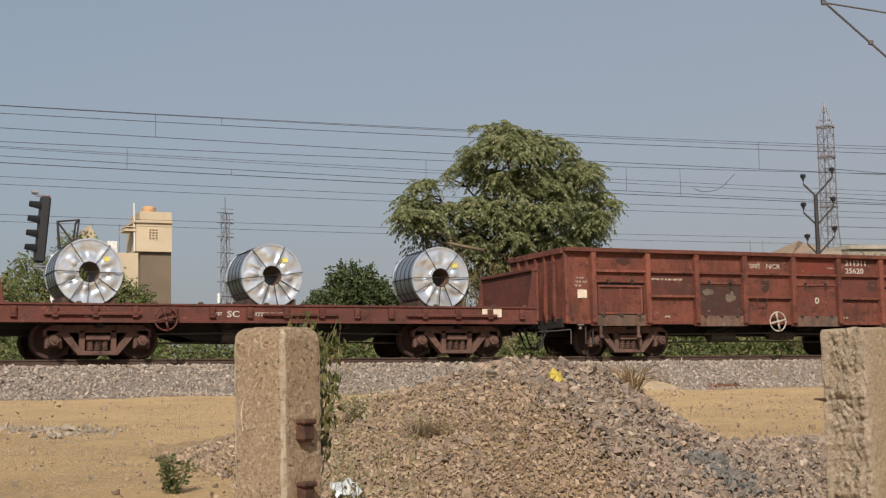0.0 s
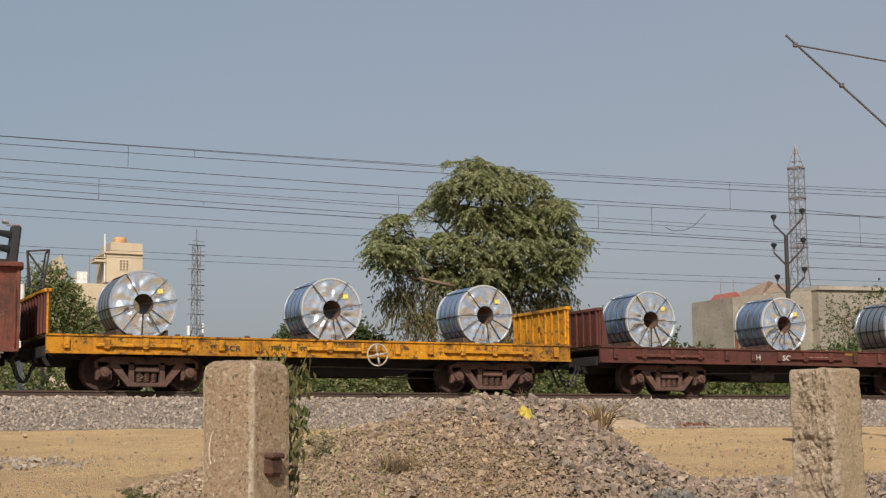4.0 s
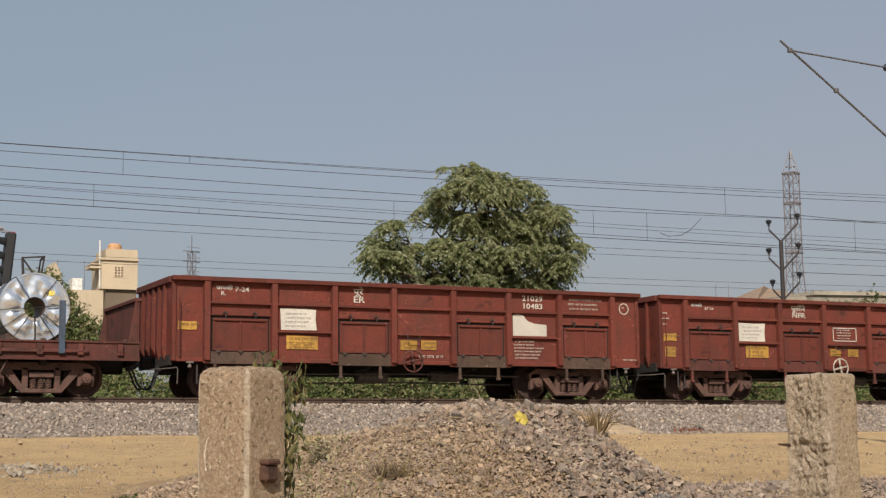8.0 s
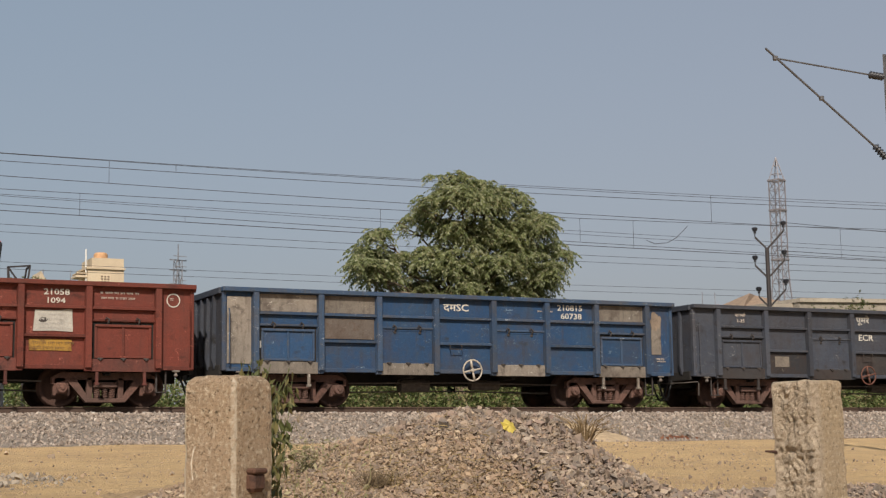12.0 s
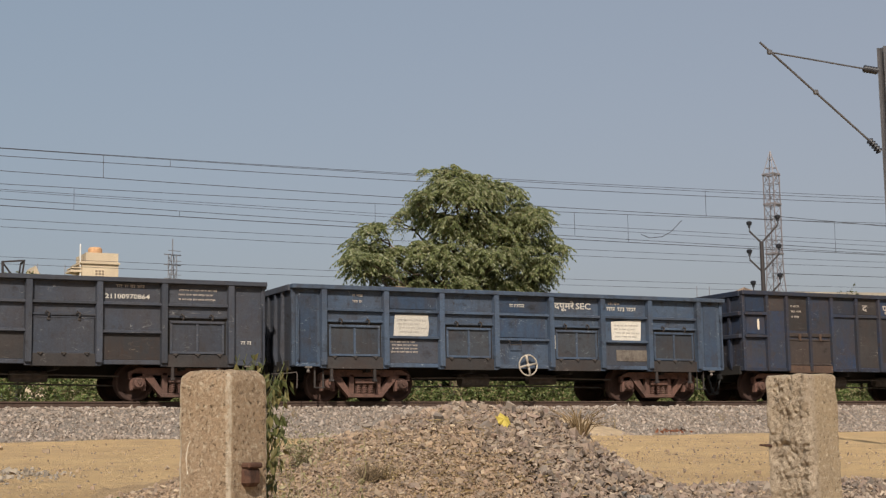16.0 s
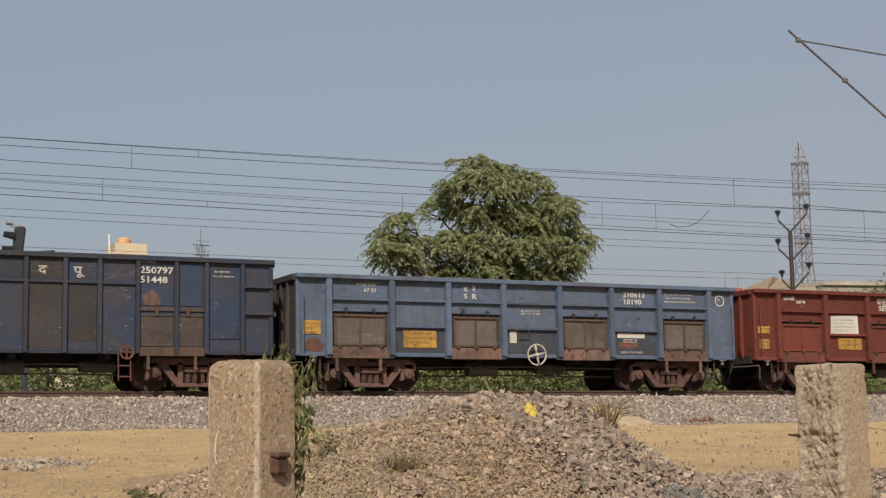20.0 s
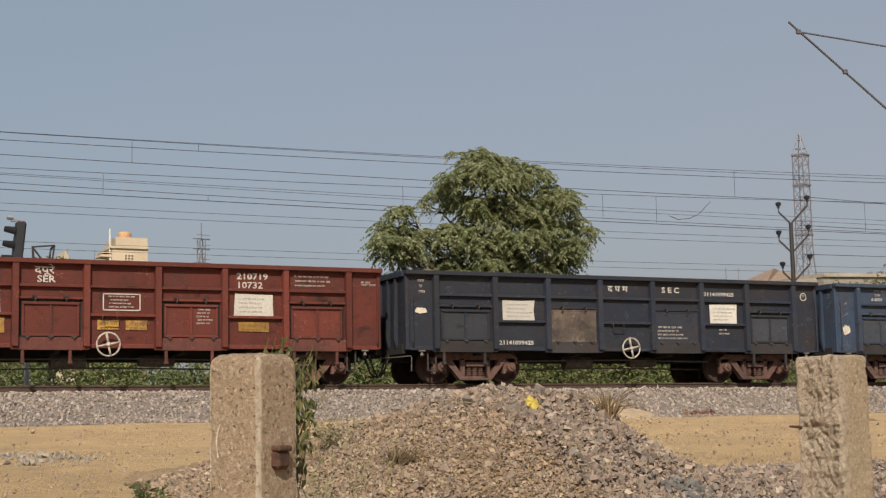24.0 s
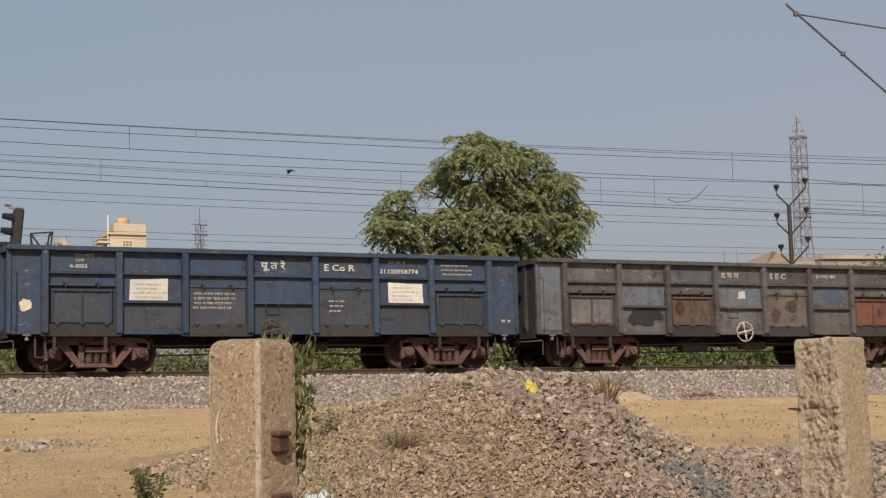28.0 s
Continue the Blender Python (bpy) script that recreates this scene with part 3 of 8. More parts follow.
def side_parts(root, s, paint, doors, door_paint, sill_paint, bay_paint, legs, frame_paint, sheet_paint, plain_doors, own_doors):
    """One long side of an open wagon; s = -1 is the side towards the camera."""
    turn = pose(0, 0, 0) if s < 0 else pose(BODY, 0, 0, 0, 0, 180)

    def put(name, me, x=0.0, parent=root):
        return part(name, me, None, parent, at=turn @ pose(x, 0, 0))
    put("side_sheet", shared("side_sheet", sheet_paint, lambda b: b.box(0.0, -1.51, 0.83, BODY, -1.495, 2.75, 0.002)))
    put("top_coping", shared("top_coping", paint, lambda b: b.box(-0.04, -1.665, 2.71, BODY + 0.04, -1.46, 2.82, 0.012)))
    put("bottom_sill", shared("bottom_sill", paint, lambda b: b.box(0.0, -1.53, 0.82, BODY, -1.44, 0.92, 0.01)))
    for x in STANCH:
        put("stanchion", shared("stanchion", paint, make_stanchion), x)
    for x in (0.03, BODY - 0.03):
        put("corner_post", shared("corner_post", paint, lambda b: b.box(-0.05, -1.55, 0.83, 0.05, -1.45, 2.72, 0.015)), x)
    for i in range(7):
        x0, x1 = STANCH[i] + 0.07, STANCH[i + 1] - 0.07
        w, mid = round(x1 - x0, 3), (x0 + x1) / 2
        key = f"waist_rail_{w:.2f}"
        put("waist_rail", shared(key, paint, lambda b: b.prism([(-1.5, 2.165), (-1.5, 2.265), (-1.605, 2.25), (-1.605, 2.195)], 0, -w / 2, w / 2)), mid)
        if bay_paint.get(i):
            p = bay_paint[i]
            lo, hi = {0: (0.93, 2.7), 1: (2.27, 2.69), 2: (1.6, 2.16), 3: (0.93, 1.51)}[p[1]]
            put("repair_sheet", shared(f"repair_sheet_{w:.2f}_{p[1]}", p[0], lambda b: b.box(-w / 2, -1.516, lo, w / 2, -1.508, hi, 0.002)), mid)
        if i in doors:
            if i in plain_doors:
                d = put("door", shared(f"plain_door_{w:.2f}", plain_doors[i], make_plain_door(w - 0.12)), mid)
            else:
                d = put("door", shared(f"door_{w:.2f}", own_doors.get(i, door_paint), make_door(w - 0.17)), mid)
                part("door_frame", shared(f"door_frame_{w:.2f}", own_doors.get(i, frame_paint), make_doorframe(w - 0.17)), None, d)
            for k in (-0.24, 0.24):
                part("hinge", shared("hinge", IRON, make_hinge), None, d, at=pose(k * w, 0, 0))
            for k in (-0.36, 0.0, 0.36):
                part("catch", shared("catch", IRON, make_catch), None, d, at=pose(k * w, 0, 0))
            # near-black plate behind the door; its colour paints the shade in the gap
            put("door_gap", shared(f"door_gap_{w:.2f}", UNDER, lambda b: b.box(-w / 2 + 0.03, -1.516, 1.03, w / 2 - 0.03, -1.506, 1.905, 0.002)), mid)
            put("hinge_bar", shared(f"hinge_bar_{w:.2f}", paint, make_hingebar(w)), mid)
            put("door_sill", shared(f"door_sill_{w:.2f}", sill_paint, make_sill(w)), mid)
        else:
            put("lower_rail", shared("lower_" + key, paint, lambda b: b.prism([(-1.5, 1.52), (-1.5, 1.615), (-1.605, 1.60), (-1.605, 1.545)], 0, -w / 2, w / 2)), mid)
    if legs:
        for x in legs:
            put("support_leg", shared("support_leg", sill_paint, make_leg), x)


def end_parts(root, x, out, paint, top, width):
    turn = pose(x, 0, 0, 0, 0, 0 if out < 0 else 180)
    part("end_wall", shared(f"end_wall_{top}", paint, lambda b: b.box(-0.01, -width, 0.84, 0.012, width, top - 0.05, 0.003)), None, root, at=turn)
    part("end_coping", shared(f"end_coping_{top}", paint, lambda b: b.box(-0.09, -width - 0.04, top - 0.16, 0.05, width + 0.04, top - 0.004, 0.015)), None, root, at=turn)
    for y in (-0.98, -0.5, 0.0, 0.5, 0.98):
        part("end_rib", shared(f"end_rib_{top}", paint, lambda b: b.prism([(0, 0.84), (-0.06, 0.9), (-0.12, 1.15), (-0.1, 1.9), (-0.07, top - 0.16), (0, top - 0.16)], 1, -0.045, 0.045)), None, root, at=turn @ pose(0, y, 0))


def open_wagon(left, label, paint, doors=(0, 2, 4, 6), door_paint=None, sill_paint=None, bay_paint=None, wheel_paint=None, end_paint=None, wheel_x=6.08, frame_paint=None, sheet_paint=None, plain_doors=None, own_doors=None, mid_legs=False):
    p = PAINT[paint]
    root = thing("open_wagon", pose(left, TRACK, RAIL), label, "wagon", "wagons of the goods train")
    MOVERS.append((root, left, TRACK, RAIL))
    dp = PAINT[door_paint or paint]
    sp = PAINT[sill_paint or "grime"]
    legs = (1.02, 2.17, 10.58, 11.68) + ((4.2, 5.25, 7.45, 8.55) if mid_legs else ())
    plain_doors = {k: PAINT[v] for k, v in (plain_doors or {}).items()}
    own_doors = {k: PAINT[v] for k, v in (own_doors or {}).items()}
    for s in (-1, 1):
        side_parts(root, s, p, doors, dp, sp, {} if s > 0 else {k: (PAINT[v[0]], v[1]) for k, v in (bay_paint or {}).items()}, legs if s < 0 else (), PAINT[frame_paint or paint], PAINT[sheet_paint or paint], plain_doors, own_doors)
    ep = PAINT[end_paint or paint]
    end_parts(root, 0.0, -1, ep, 2.82, 1.44)
    end_parts(root, BODY, 1, ep, 2.82, 1.44)
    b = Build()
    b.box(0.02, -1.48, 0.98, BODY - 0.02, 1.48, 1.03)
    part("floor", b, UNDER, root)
    add_underframe(root, BODY, False, (2.06, 10.86))
    for c in (2.06, 10.86):
        add_bogie(root, c)
    if wheel_x:
        part("brake_wheel", shared("brake_wheel", wheel_paint or WHEELPAINT, make_brakewheel, True), None, root, at=(wheel_x, -1.68, 0.9))
    for x in (BODY - 0.12, 0.12):
        b = Build()
        b.tube([(x, -1.6, 2.3), (x + 0.0, -1.66, 2.3), (x, -1.66, 1.0), (x, -1.58, 1.0)], 0.014, 6)
        part("grab_rail", b, p, root)
    for x in (0.42, BODY - 0.4):
        part("tow_eye", shared("tow_eye", GALV, make_eye), None, root, at=(x, -1.5, 0.82))
    for x, o in ((0.0, -1), (BODY, 1)):
        if o < 0:
            b = Build()
            b.tube([(x + o * 0.3, -0.3, 0.68), (x + o * 0.12, -1.2, 0.66), (x - o * 0.12, -1.5, 0.68), (x - o * 0.13, -1.52, 0.62), (x - o * 0.12, -1.52, 0.3)], 0.015, 6)
            part("uncoupling_rod", b, GEAR, root)
        b = Build()
        b.bar((x - o * 0.62, -1.42, 0.8), (x - o * 0.62, -1.42, 0.3), 0.04, 0.014)
        b.bar((x - o * 0.84, -1.42, 0.8), (x - o * 0.84, -1.42, 0.3), 0.04, 0.014)
        b.box(min(x - o * 0.62, x - o * 0.84) - 0.02, -1.5, 0.3, max(x - o * 0.62, x - o * 0.84) + 0.02, -1.38, 0.325, 0.005)
        part("foot_step", b, IRON, root)
    b = Build()
    b.tube([(5.95, -1.6, 1.545), (5.95, -1.66, 1.53), (5.95, -1.67, 1.43), (6.28, -1.67, 1.43), (6.28, -1.66, 1.53), (6.28, -1.6, 1.545)], 0.013, 6)
    part("handle", b, IRON, root)
    return root


SIDE = -1.518         # painted face of the sheets


def placard(root, x, z, w, h, material=None, name="notice_sheet", label="", torn=False):
    """A pasted sheet or plate with slightly uneven edges; notices and yellow plates carry small dim writing."""
    rnd = random.Random(int(x * 100 + z * 1000 + w * 77))
    b = Build()
    material = material or SHEET
    if torn:
        poly = [(x, z - h), (x + w, z - h), (x + w, z - 0.45 * h), (x + 0.62 * w, z - 0.4 * h), (x + 0.42 * w, z - 0.28 * h), (x + 0.3 * w, z - 0.03 * h), (x + 0.1 * w, z), (x, z - 0.06 * h)]
    else:
        k = {"notice_sheet": 0.022, "yellow_plate": 0.009}.get(name, 0.005)

        def j():
            return rnd.uniform(-k, k)
        poly = [(x + j(), z - h + j()), (x + w * 0.5, z - h + j()), (x + w + j(), z - h + j()), (x + w + j(), z - h * 0.5), (x + w + j(), z + j()), (x + w * 0.55, z + j()), (x + j(), z + j())]
    b.prism(poly, 1, SIDE - 0.012, SIDE - 0.004)
    part(name, turned_out(b.mesh(name)), material, root, label)
    if name == "notice_sheet" and w > 0.6 and not torn:
        bars_at(root, x + 0.08, SIDE - 0.016, z - 0.1, w - 0.2, 4, GREYLET, 0.045, 0.1, int(x * 50) + 3)
    if name == "yellow_plate" and w > 0.3:
        bars_at(root, x + 0.03, SIDE - 0.016, z - 0.05, w - 0.1, max(1, int(h / 0.11)), RUSTLET, 0.06, 0.11, int(x * 50) + 5)


def blotch(root, x, z, w, h, material, seed, name="stain", y=-1.5325, label=""):
    """A scab of flaked paint or spilt colour with a ragged outline."""
    b = Build()
    n = 26
    poly = []
    for i in range(n):
        a = 2 * math.pi * i / n
        r = 0.85 + 0.34 * noise.noise(Vector((1.4 * math.cos(a) + seed * 3.1, 1.4 * math.sin(a), seed))) + 0.2 * noise.noise(Vector((4.5 * math.cos(a), 4.5 * math.sin(a), seed * 2.0)))
        poly.append((x + w / 2 + r * w / 2 * math.cos(a), z - h / 2 + r * h / 2 * math.sin(a)))
    b.prism(poly, 1, y, y + 0.004)
    part(name, turned_out(b.mesh(name)), material, root, label)


def make_pocket(b):
    b.box(-0.07, -0.06, -0.13, 0.07, 0.03, 0.13, 0.015)
    b.box(-0.04, -0.075, -0.05, 0.04, -0.05, 0.05, 0.01)


def flat_wagon(left, label, paint, wheel_x=None, wheel_paint=None, gussets=True, ribs=True):
    p = PAINT[paint]
    length = 13.57
    root = thing("flat_wagon", pose(left, TRACK, RAIL), label, "wagon", "wagons of the goods train")
    MOVERS.append((root, left, TRACK, RAIL))
    b = Build()
    b.box(0.02, -1.45, 1.18, length - 0.02, 1.45, 1.235)
    part("deck", b, PAINT["grime"], root, "grimy steel deck")
    for s in (-1, 1):
        turn = pose(0, 0, 0) if s < 0 else pose(length, 0, 0, 0, 0, 180)

        def made(b):
            b.prism([(-1.44, 0.81), (-1.57, 0.81), (-1.57, 0.86), (-1.52, 0.87), (-1.52, 1.2), (-1.555, 1.21), (-1.555, 1.25), (-1.44, 1.25)], 0, 0, length)
        part("side_sill", shared("flat_side_sill", p, made), None, root, at=turn)
        for i in range(15):
            x = 0.45 + i * 0.905
            part("stake_pocket", shared("stake_pocket", p, make_pocket), None, root, at=turn @ pose(x, -1.54, 1.05))
        for i in range(16):
            x = 0.3 + i * 0.86 + 0.15 * math.sin(i * 2.7)
            part("lashing_ring", shared("lashing_ring", PAINT["grime"], lambda b: b.box(-0.06, -1.5, 1.24, 0.06, -1.42, 1.3, 0.02)), None, root, at=turn @ pose(x, 0, 0))
        for x0, x1 in ((1.1, 3.3), (6.2, 8.1), (9.9, 12.4)):
            part("folded_stanchion", shared(f"folded_stanchion_{x0}", p, lambda b: b.box(x0, -1.6, 0.97, x1, -1.54, 1.05, 0.015)), None, root, at=turn)
    for x, o in ((0.0, -1), (length, 1)):
        turn = pose(x, 0, 0, 0, 0, 0 if o < 0 else 180)
        b = shared("end_board", p, lambda b: b.box(0.0, -1.5, 1.25, 0.05, 1.5, 2.24, 0.008))
        board = part("end_board", b, None, root, at=turn)
        for k in range(9):
            y = -1.4 + k * 0.35
            if ribs:
                part("board_rib", shared("board_rib", p, lambda b: b.box(0.045, -0.035, 1.26, 0.095, 0.035, 2.19, 0.012)), None, board, at=(0, y, 0))
            part("board_rib", shared("board_rib_out", PAINT["brown"], lambda b: b.box(-0.05, -0.035, 1.26, 0.005, 0.035, 2.19, 0.012)), None, board, at=(0, y, 0))
        part("board_rail", shared("board_rail", p, lambda b: b.box(-0.06, -1.53, 2.18, 0.11, 1.53, 2.27, 0.015)), None, board)
        part("outer_sheet", shared("outer_sheet", PAINT["brown"], lambda b: b.box(-0.012, -1.47, 1.27, 0.002, 1.47, 2.2, 0.003)), None, board)
        for y in (-1.5, 1.5) if gussets else ():
            part("gusset", shared("gusset", p, lambda b: b.prism([(0.05, 1.25), (0.26, 1.25), (0.1, 2.2), (0.05, 2.2)], 1, -0.02, 0.02)), None, board, at=(0, y, 0))
    add_underframe(root, length, True, (2.39, 11.43))
    for c in (2.39, 11.43):
        add_bogie(root, c)
    if wheel_x:
        part("brake_wheel", shared("brake_wheel", wheel_paint or WHEELPAINT, make_brakewheel, True), None, root, at=(wheel_x, -1.68, 0.89))
    return root


# ---- steel coils ----
def zinc(name, tint, rough, metal=0.9, crease=0.3):
    m, t, bsdf = nodes_of(name)
    v = coords(t)
    n = noise_node(t, v, 2.2, 3)
    col = mix(t, ramp(t, n, 0.3, 0.7), tuple(c * 0.82 for c in tint), tint)
    t.links.new(col, bsdf.inputs["Base Color"])
    bsdf.inputs["Metallic"].default_value, bsdf.inputs["Roughness"].default_value = metal, rough
    bump(t, bsdf, noise_node(t, v, 1.5, 1, 0.4), crease, 0.25)
    return m


FOIL = zinc("crumpled_bright_wrap", (0.71, 0.755, 0.82), 0.26, 0.85)
PALEFOIL = zinc("pale_matt_wrap", (0.70, 0.735, 0.79), 0.29, 0.72)
RIM = zinc("white_edge_ring", (0.58, 0.59, 0.60), 0.4, 0.4)
WRAPSIDE = zinc("grey_coil_wrap", (0.46, 0.47, 0.49), 0.34)
WRAPBLUE = zinc("bluish_coil_wrap", (0.55, 0.58, 0.63), 0.32)
STRAP = plain("dark_steel_strap", (0.03, 0.03, 0.035), 0.5, 0.6)
BLUESTRAP = plain("blue_strap", (0.07, 0.13, 0.27), 0.45, 0.2)
CORE = plain("rusty_coil_bore", (0.20, 0.125, 0.095), 0.55, 0.3)
LABEL = plain("yellow_label", (0.62, 0.52, 0.12), 0.7, 0, 0.35, 20)


def coil(place, label, radius, seed, blue=False, width=1.3, foil=None):
    """A wrapped coil lying with its bore across the wagon."""
    rnd = random.Random(seed)
    foil = foil or FOIL
    root = thing("steel_coil", pose(place, TRACK, RAIL + 1.255 + radius), label, "steel coil", "steel coils on the flat wagons")
    MOVERS.append((root, place, TRACK, RAIL + 1.255 + radius))
    w = width / 2
    ri = 0.265
    # wrapped faces, dented
    for s in (-1, 1):
        b = Build()
        rings, n = 13, 72
        for i in range(n):
            a = 2 * math.pi * i / n
            for k in range(rings):
                r = ri + (radius - 0.02 - ri) * k / (rings - 1)
                d = 0.045 * noise.noise(Vector((r * 3.2 * math.cos(a) + seed * 7, r * 3.2 * math.sin(a), seed + s)))
                d += 0.026 * noise.noise(Vector((r * 7 * math.cos(a) + seed * 3, r * 7 * math.sin(a), 4.0)))
                fold = math.sin(5 * a + seed + 2.0 * noise.noise(Vector((a, seed, 0))))
                d += 0.05 * (abs(fold) * 2 - 1) * max(0.0, 1 - k / (rings - 2)) * (0.4 + abs(noise.noise(Vector((2 * math.cos(a), 2 * math.sin(a), seed * 1.7)))) * 1.6)
                d *= min(1, 3.5 * k / rings, 3.5 * (rings - 1 - k) / rings)
                b.v.append((r * math.cos(a), s * (w - 0.01 + d), r * math.sin(a)))
        for i in range(n):
            j = (i + 1) % n
            for k in range(rings - 1):
                f = [i * rings + k, i * rings + k + 1, j * rings + k + 1, j * rings + k]
                b.f.append(f if s < 0 else f[::-1])
        part("face_wrap", b, foil, root, "crumpled bright metal wrap", smooth=True)
        b = Build()
        b.lathe([(radius - 0.03, s * w), (radius - 0.03, s * (w + 0.014)), (radius + 0.006, s * (w + 0.014)), (radius + 0.012, s * (w - 0.05)), (radius - 0.02, s * (w - 0.05))], 48, 1)
        part("edge_ring", turned_out(b.mesh("edge_ring")), RIM if blue else foil, root, "pale edge protector ring")
        b = Build()
        b.lathe([(ri - 0.02, s * (w - 0.02)), (ri - 0.02, s * (w + 0.016)), (ri + 0.045, s * (w + 0.012)), (ri + 0.045, s * (w - 0.02))], 32, 1)
        part("bore_ring", turned_out(b.mesh("bore_ring")), foil, root)
    b = Build()
    b.lathe([(radius, -w + 0.01), (radius, w - 0.01)], 56, 1, closed=False)
    part("outer_wrap", turned_out(b.mesh("outer_wrap", True)), WRAPBLUE if blue else WRAPSIDE, root, "blue-grey outer wrap" if blue else "grey outer wrap")
    b = Build()
    b.lathe([(ri, -w), (ri, w), (ri - 0.02, w), (ri - 0.02, -w)], 28, 1)
    part("bore", turned_out(b.mesh("bore")), CORE, root)
    for y in (-0.42, -0.14, 0.14, 0.42):
        b = Build()
        hw = 0.036 if blue else 0.018
        b.lathe([(radius, y - hw), (radius + 0.006, y - hw), (radius + 0.006, y + hw), (radius, y + hw)], 48, 1)
        part("band", turned_out(b.mesh("band")), BLUESTRAP if blue else STRAP, root)
    tilt = rnd.uniform(-0.12, 0.12)
    for a in (0.95, 2.2, 3.68, 4.2, 4.75, 5.25, 5.7):
        a += tilt + rnd.uniform(-0.08, 0.08)
        u, wv = math.cos(a), math.sin(a)
        b = Build()
        b.bar((u * (ri - 0.04), -w - 0.03, wv * (ri - 0.04)), (u * (radius + 0.008), -w - 0.022, wv * (radius + 0.008)), 0.032, 0.012)
        b.bar((u * (radius + 0.012), -w - 0.02, wv * (radius + 0.012)), (u * (radius + 0.012), w, wv * (radius + 0.012)), 0.032, 0.012)
        part("strap", b, STRAP, root)
    # one tie drawn right across the face, over the bore
    a = rnd.uniform(-0.05, 0.22)
    u, wv = math.cos(a) * (radius + 0.012), math.sin(a) * (radius + 0.012)
    b = Build()
    b.bar((-u, -w - 0.045, -wv), (u, -w - 0.045, wv), 0.036, 0.012)
    b.bar((-u, -w - 0.045, -wv), (-u, w, -wv), 0.036, 0.012)
    b.bar((u, -w - 0.045, wv), (u, w, wv), 0.036, 0.012)
    part("cross_tie", b, STRAP, root)
    a = 0.9 + tilt + 0.0
    b = Build()
    x, z = 0.5 * math.cos(a - 0.15), 0.5 * math.sin(a - 0.15)
    b.prism([(x - 0.07, z - 0.06), (x + 0.08, z - 0.045), (x + 0.065, z + 0.06), (x - 0.06, z + 0.05)], 1, -w - 0.034, -w - 0.024)
    part("paper_label", b, LABEL, root, "yellow paper label")
    for s in (-1, 1):
        b = Build()
        b.prism([(s * 0.25, -radius), (s * 0.62, -radius), (s * 0.62, -radius + 0.2), (s * 0.5, -radius + 0.19)], 1, -0.6, 0.6)
        part("wedge", turned_out(b.mesh("wedge")), PAINT["grime"], root, "timber wedge under the coil")
    return root


# ---- wagons in their order, from the head of the picture's train to its tail ----
flat_a = flat_wagon(-84.83, "brown-red steel flat wagon carrying three wrapped coils", "brown", 3.84, PAINT["brown"], ribs=False)
wag_b = open_wagon(-70.40, "faded rusty red open wagon with stained doors", "faded", sill_paint="rustsill", plain_doors={2: "darkred", 4: "faded"}, bay_paint={1: ("brown", 2), 4: ("oxide", 1), 5: ("brown", 2)}, wheel_x=6.6)
flat_c = flat_wagon(-56.96, "bright yellow steel flat wagon carrying three wrapped coils", "yellow", 8.0, gussets=False)
flat_d = flat_wagon(-42.46, "dark brown-red steel flat wagon carrying three wrapped coils", "brown", ribs=False)
wag_e = open_wagon(-28.11, "red oxide open wagon with white sheets and yellow plates", "oxide", sill_paint="grime", wheel_paint=PAINT["brown"], mid_legs=True)
wag_f = open_wagon(-14.57, "red oxide open wagon with white notice sheets", "oxide", sill_paint="brown", mid_legs=True)
wag_g = open_wagon(-1.01, "worn blue open wagon with grey primer patches", "bluewhite", sill_paint="primer", end_paint="slate", sheet_paint="vividblue", door_paint="vividblue", plain_doors={2: "vividblue", 4: "vividblue"},
                   bay_paint={0: ("primer", 1), 1: ("primer", 1), 6: ("primer", 1)}, wheel_x=6.57)
wag_h = open_wagon(12.54, "slate grey open wagon with rust-stained panels", "slate", sill_paint="sooty", plain_doors={2: "slate", 4: "slate"}, wheel_paint=PAINT["patch"], bay_paint={1: ("stain", 3), 3: ("sooty", 3), 5: ("stain", 3)})
wag_i = open_wagon(26.09, "steel blue open wagon with two white sheets", "steelblue", end_paint="slate", door_paint="doorblue", sill_paint="sooty", bay_paint={1: ("slate", 3), 5: ("slate", 3), 3: ("blue", 1)}, wheel_x=6.47)
wag_k = open_wagon(50.22, "mid blue open wagon with brown stained doors", "skyblue", door_paint="drab", sill_paint="rustsill", frame_paint="grime", end_paint="stain", bay_paint={1: ("slate", 3), 3: ("slate", 3), 5: ("slate", 3)}, wheel_x=6.5)
wag_l = open_wagon(63.77, "red oxide open wagon with yellow plates", "oxide", sill_paint="brown", mid_legs=True)
wag_m = open_wagon(77.32, "navy blue open wagon with two white sheets", "navy", sill_paint="sooty", door_paint="doorblue", plain_doors={2: "tandoor", 4: "navy"}, wheel_x=6.48)
wag_n = open_wagon(90.85, "blue open wagon with white lettering", "blue", door_paint="doorblue", sill_paint="sooty", wheel_paint=PAINT["rustdoor"], plain_doors={2: "slate", 4: "slate"}, bay_paint={1: ("slate", 3), 3: ("slate", 3), 5: ("slate", 3)})
wag_o = open_wagon(104.27, "weathered grey open wagon with rusty doors", "greydark", door_paint="grey", sill_paint="sooty", sheet_paint="grey", frame_paint="grime", end_paint="stain", plain_doors={4: "drab"}, own_doors={2: "rustdoor", 6: "patch"}, bay_paint={0: ("greydark", 2), 1: ("bluegrey", 2), 2: ("bluegrey", 1), 3: ("bluegrey", 2), 4: ("greydark", 1), 5: ("bluegrey", 2), 6: ("greydark", 1)}, wheel_x=6.46)

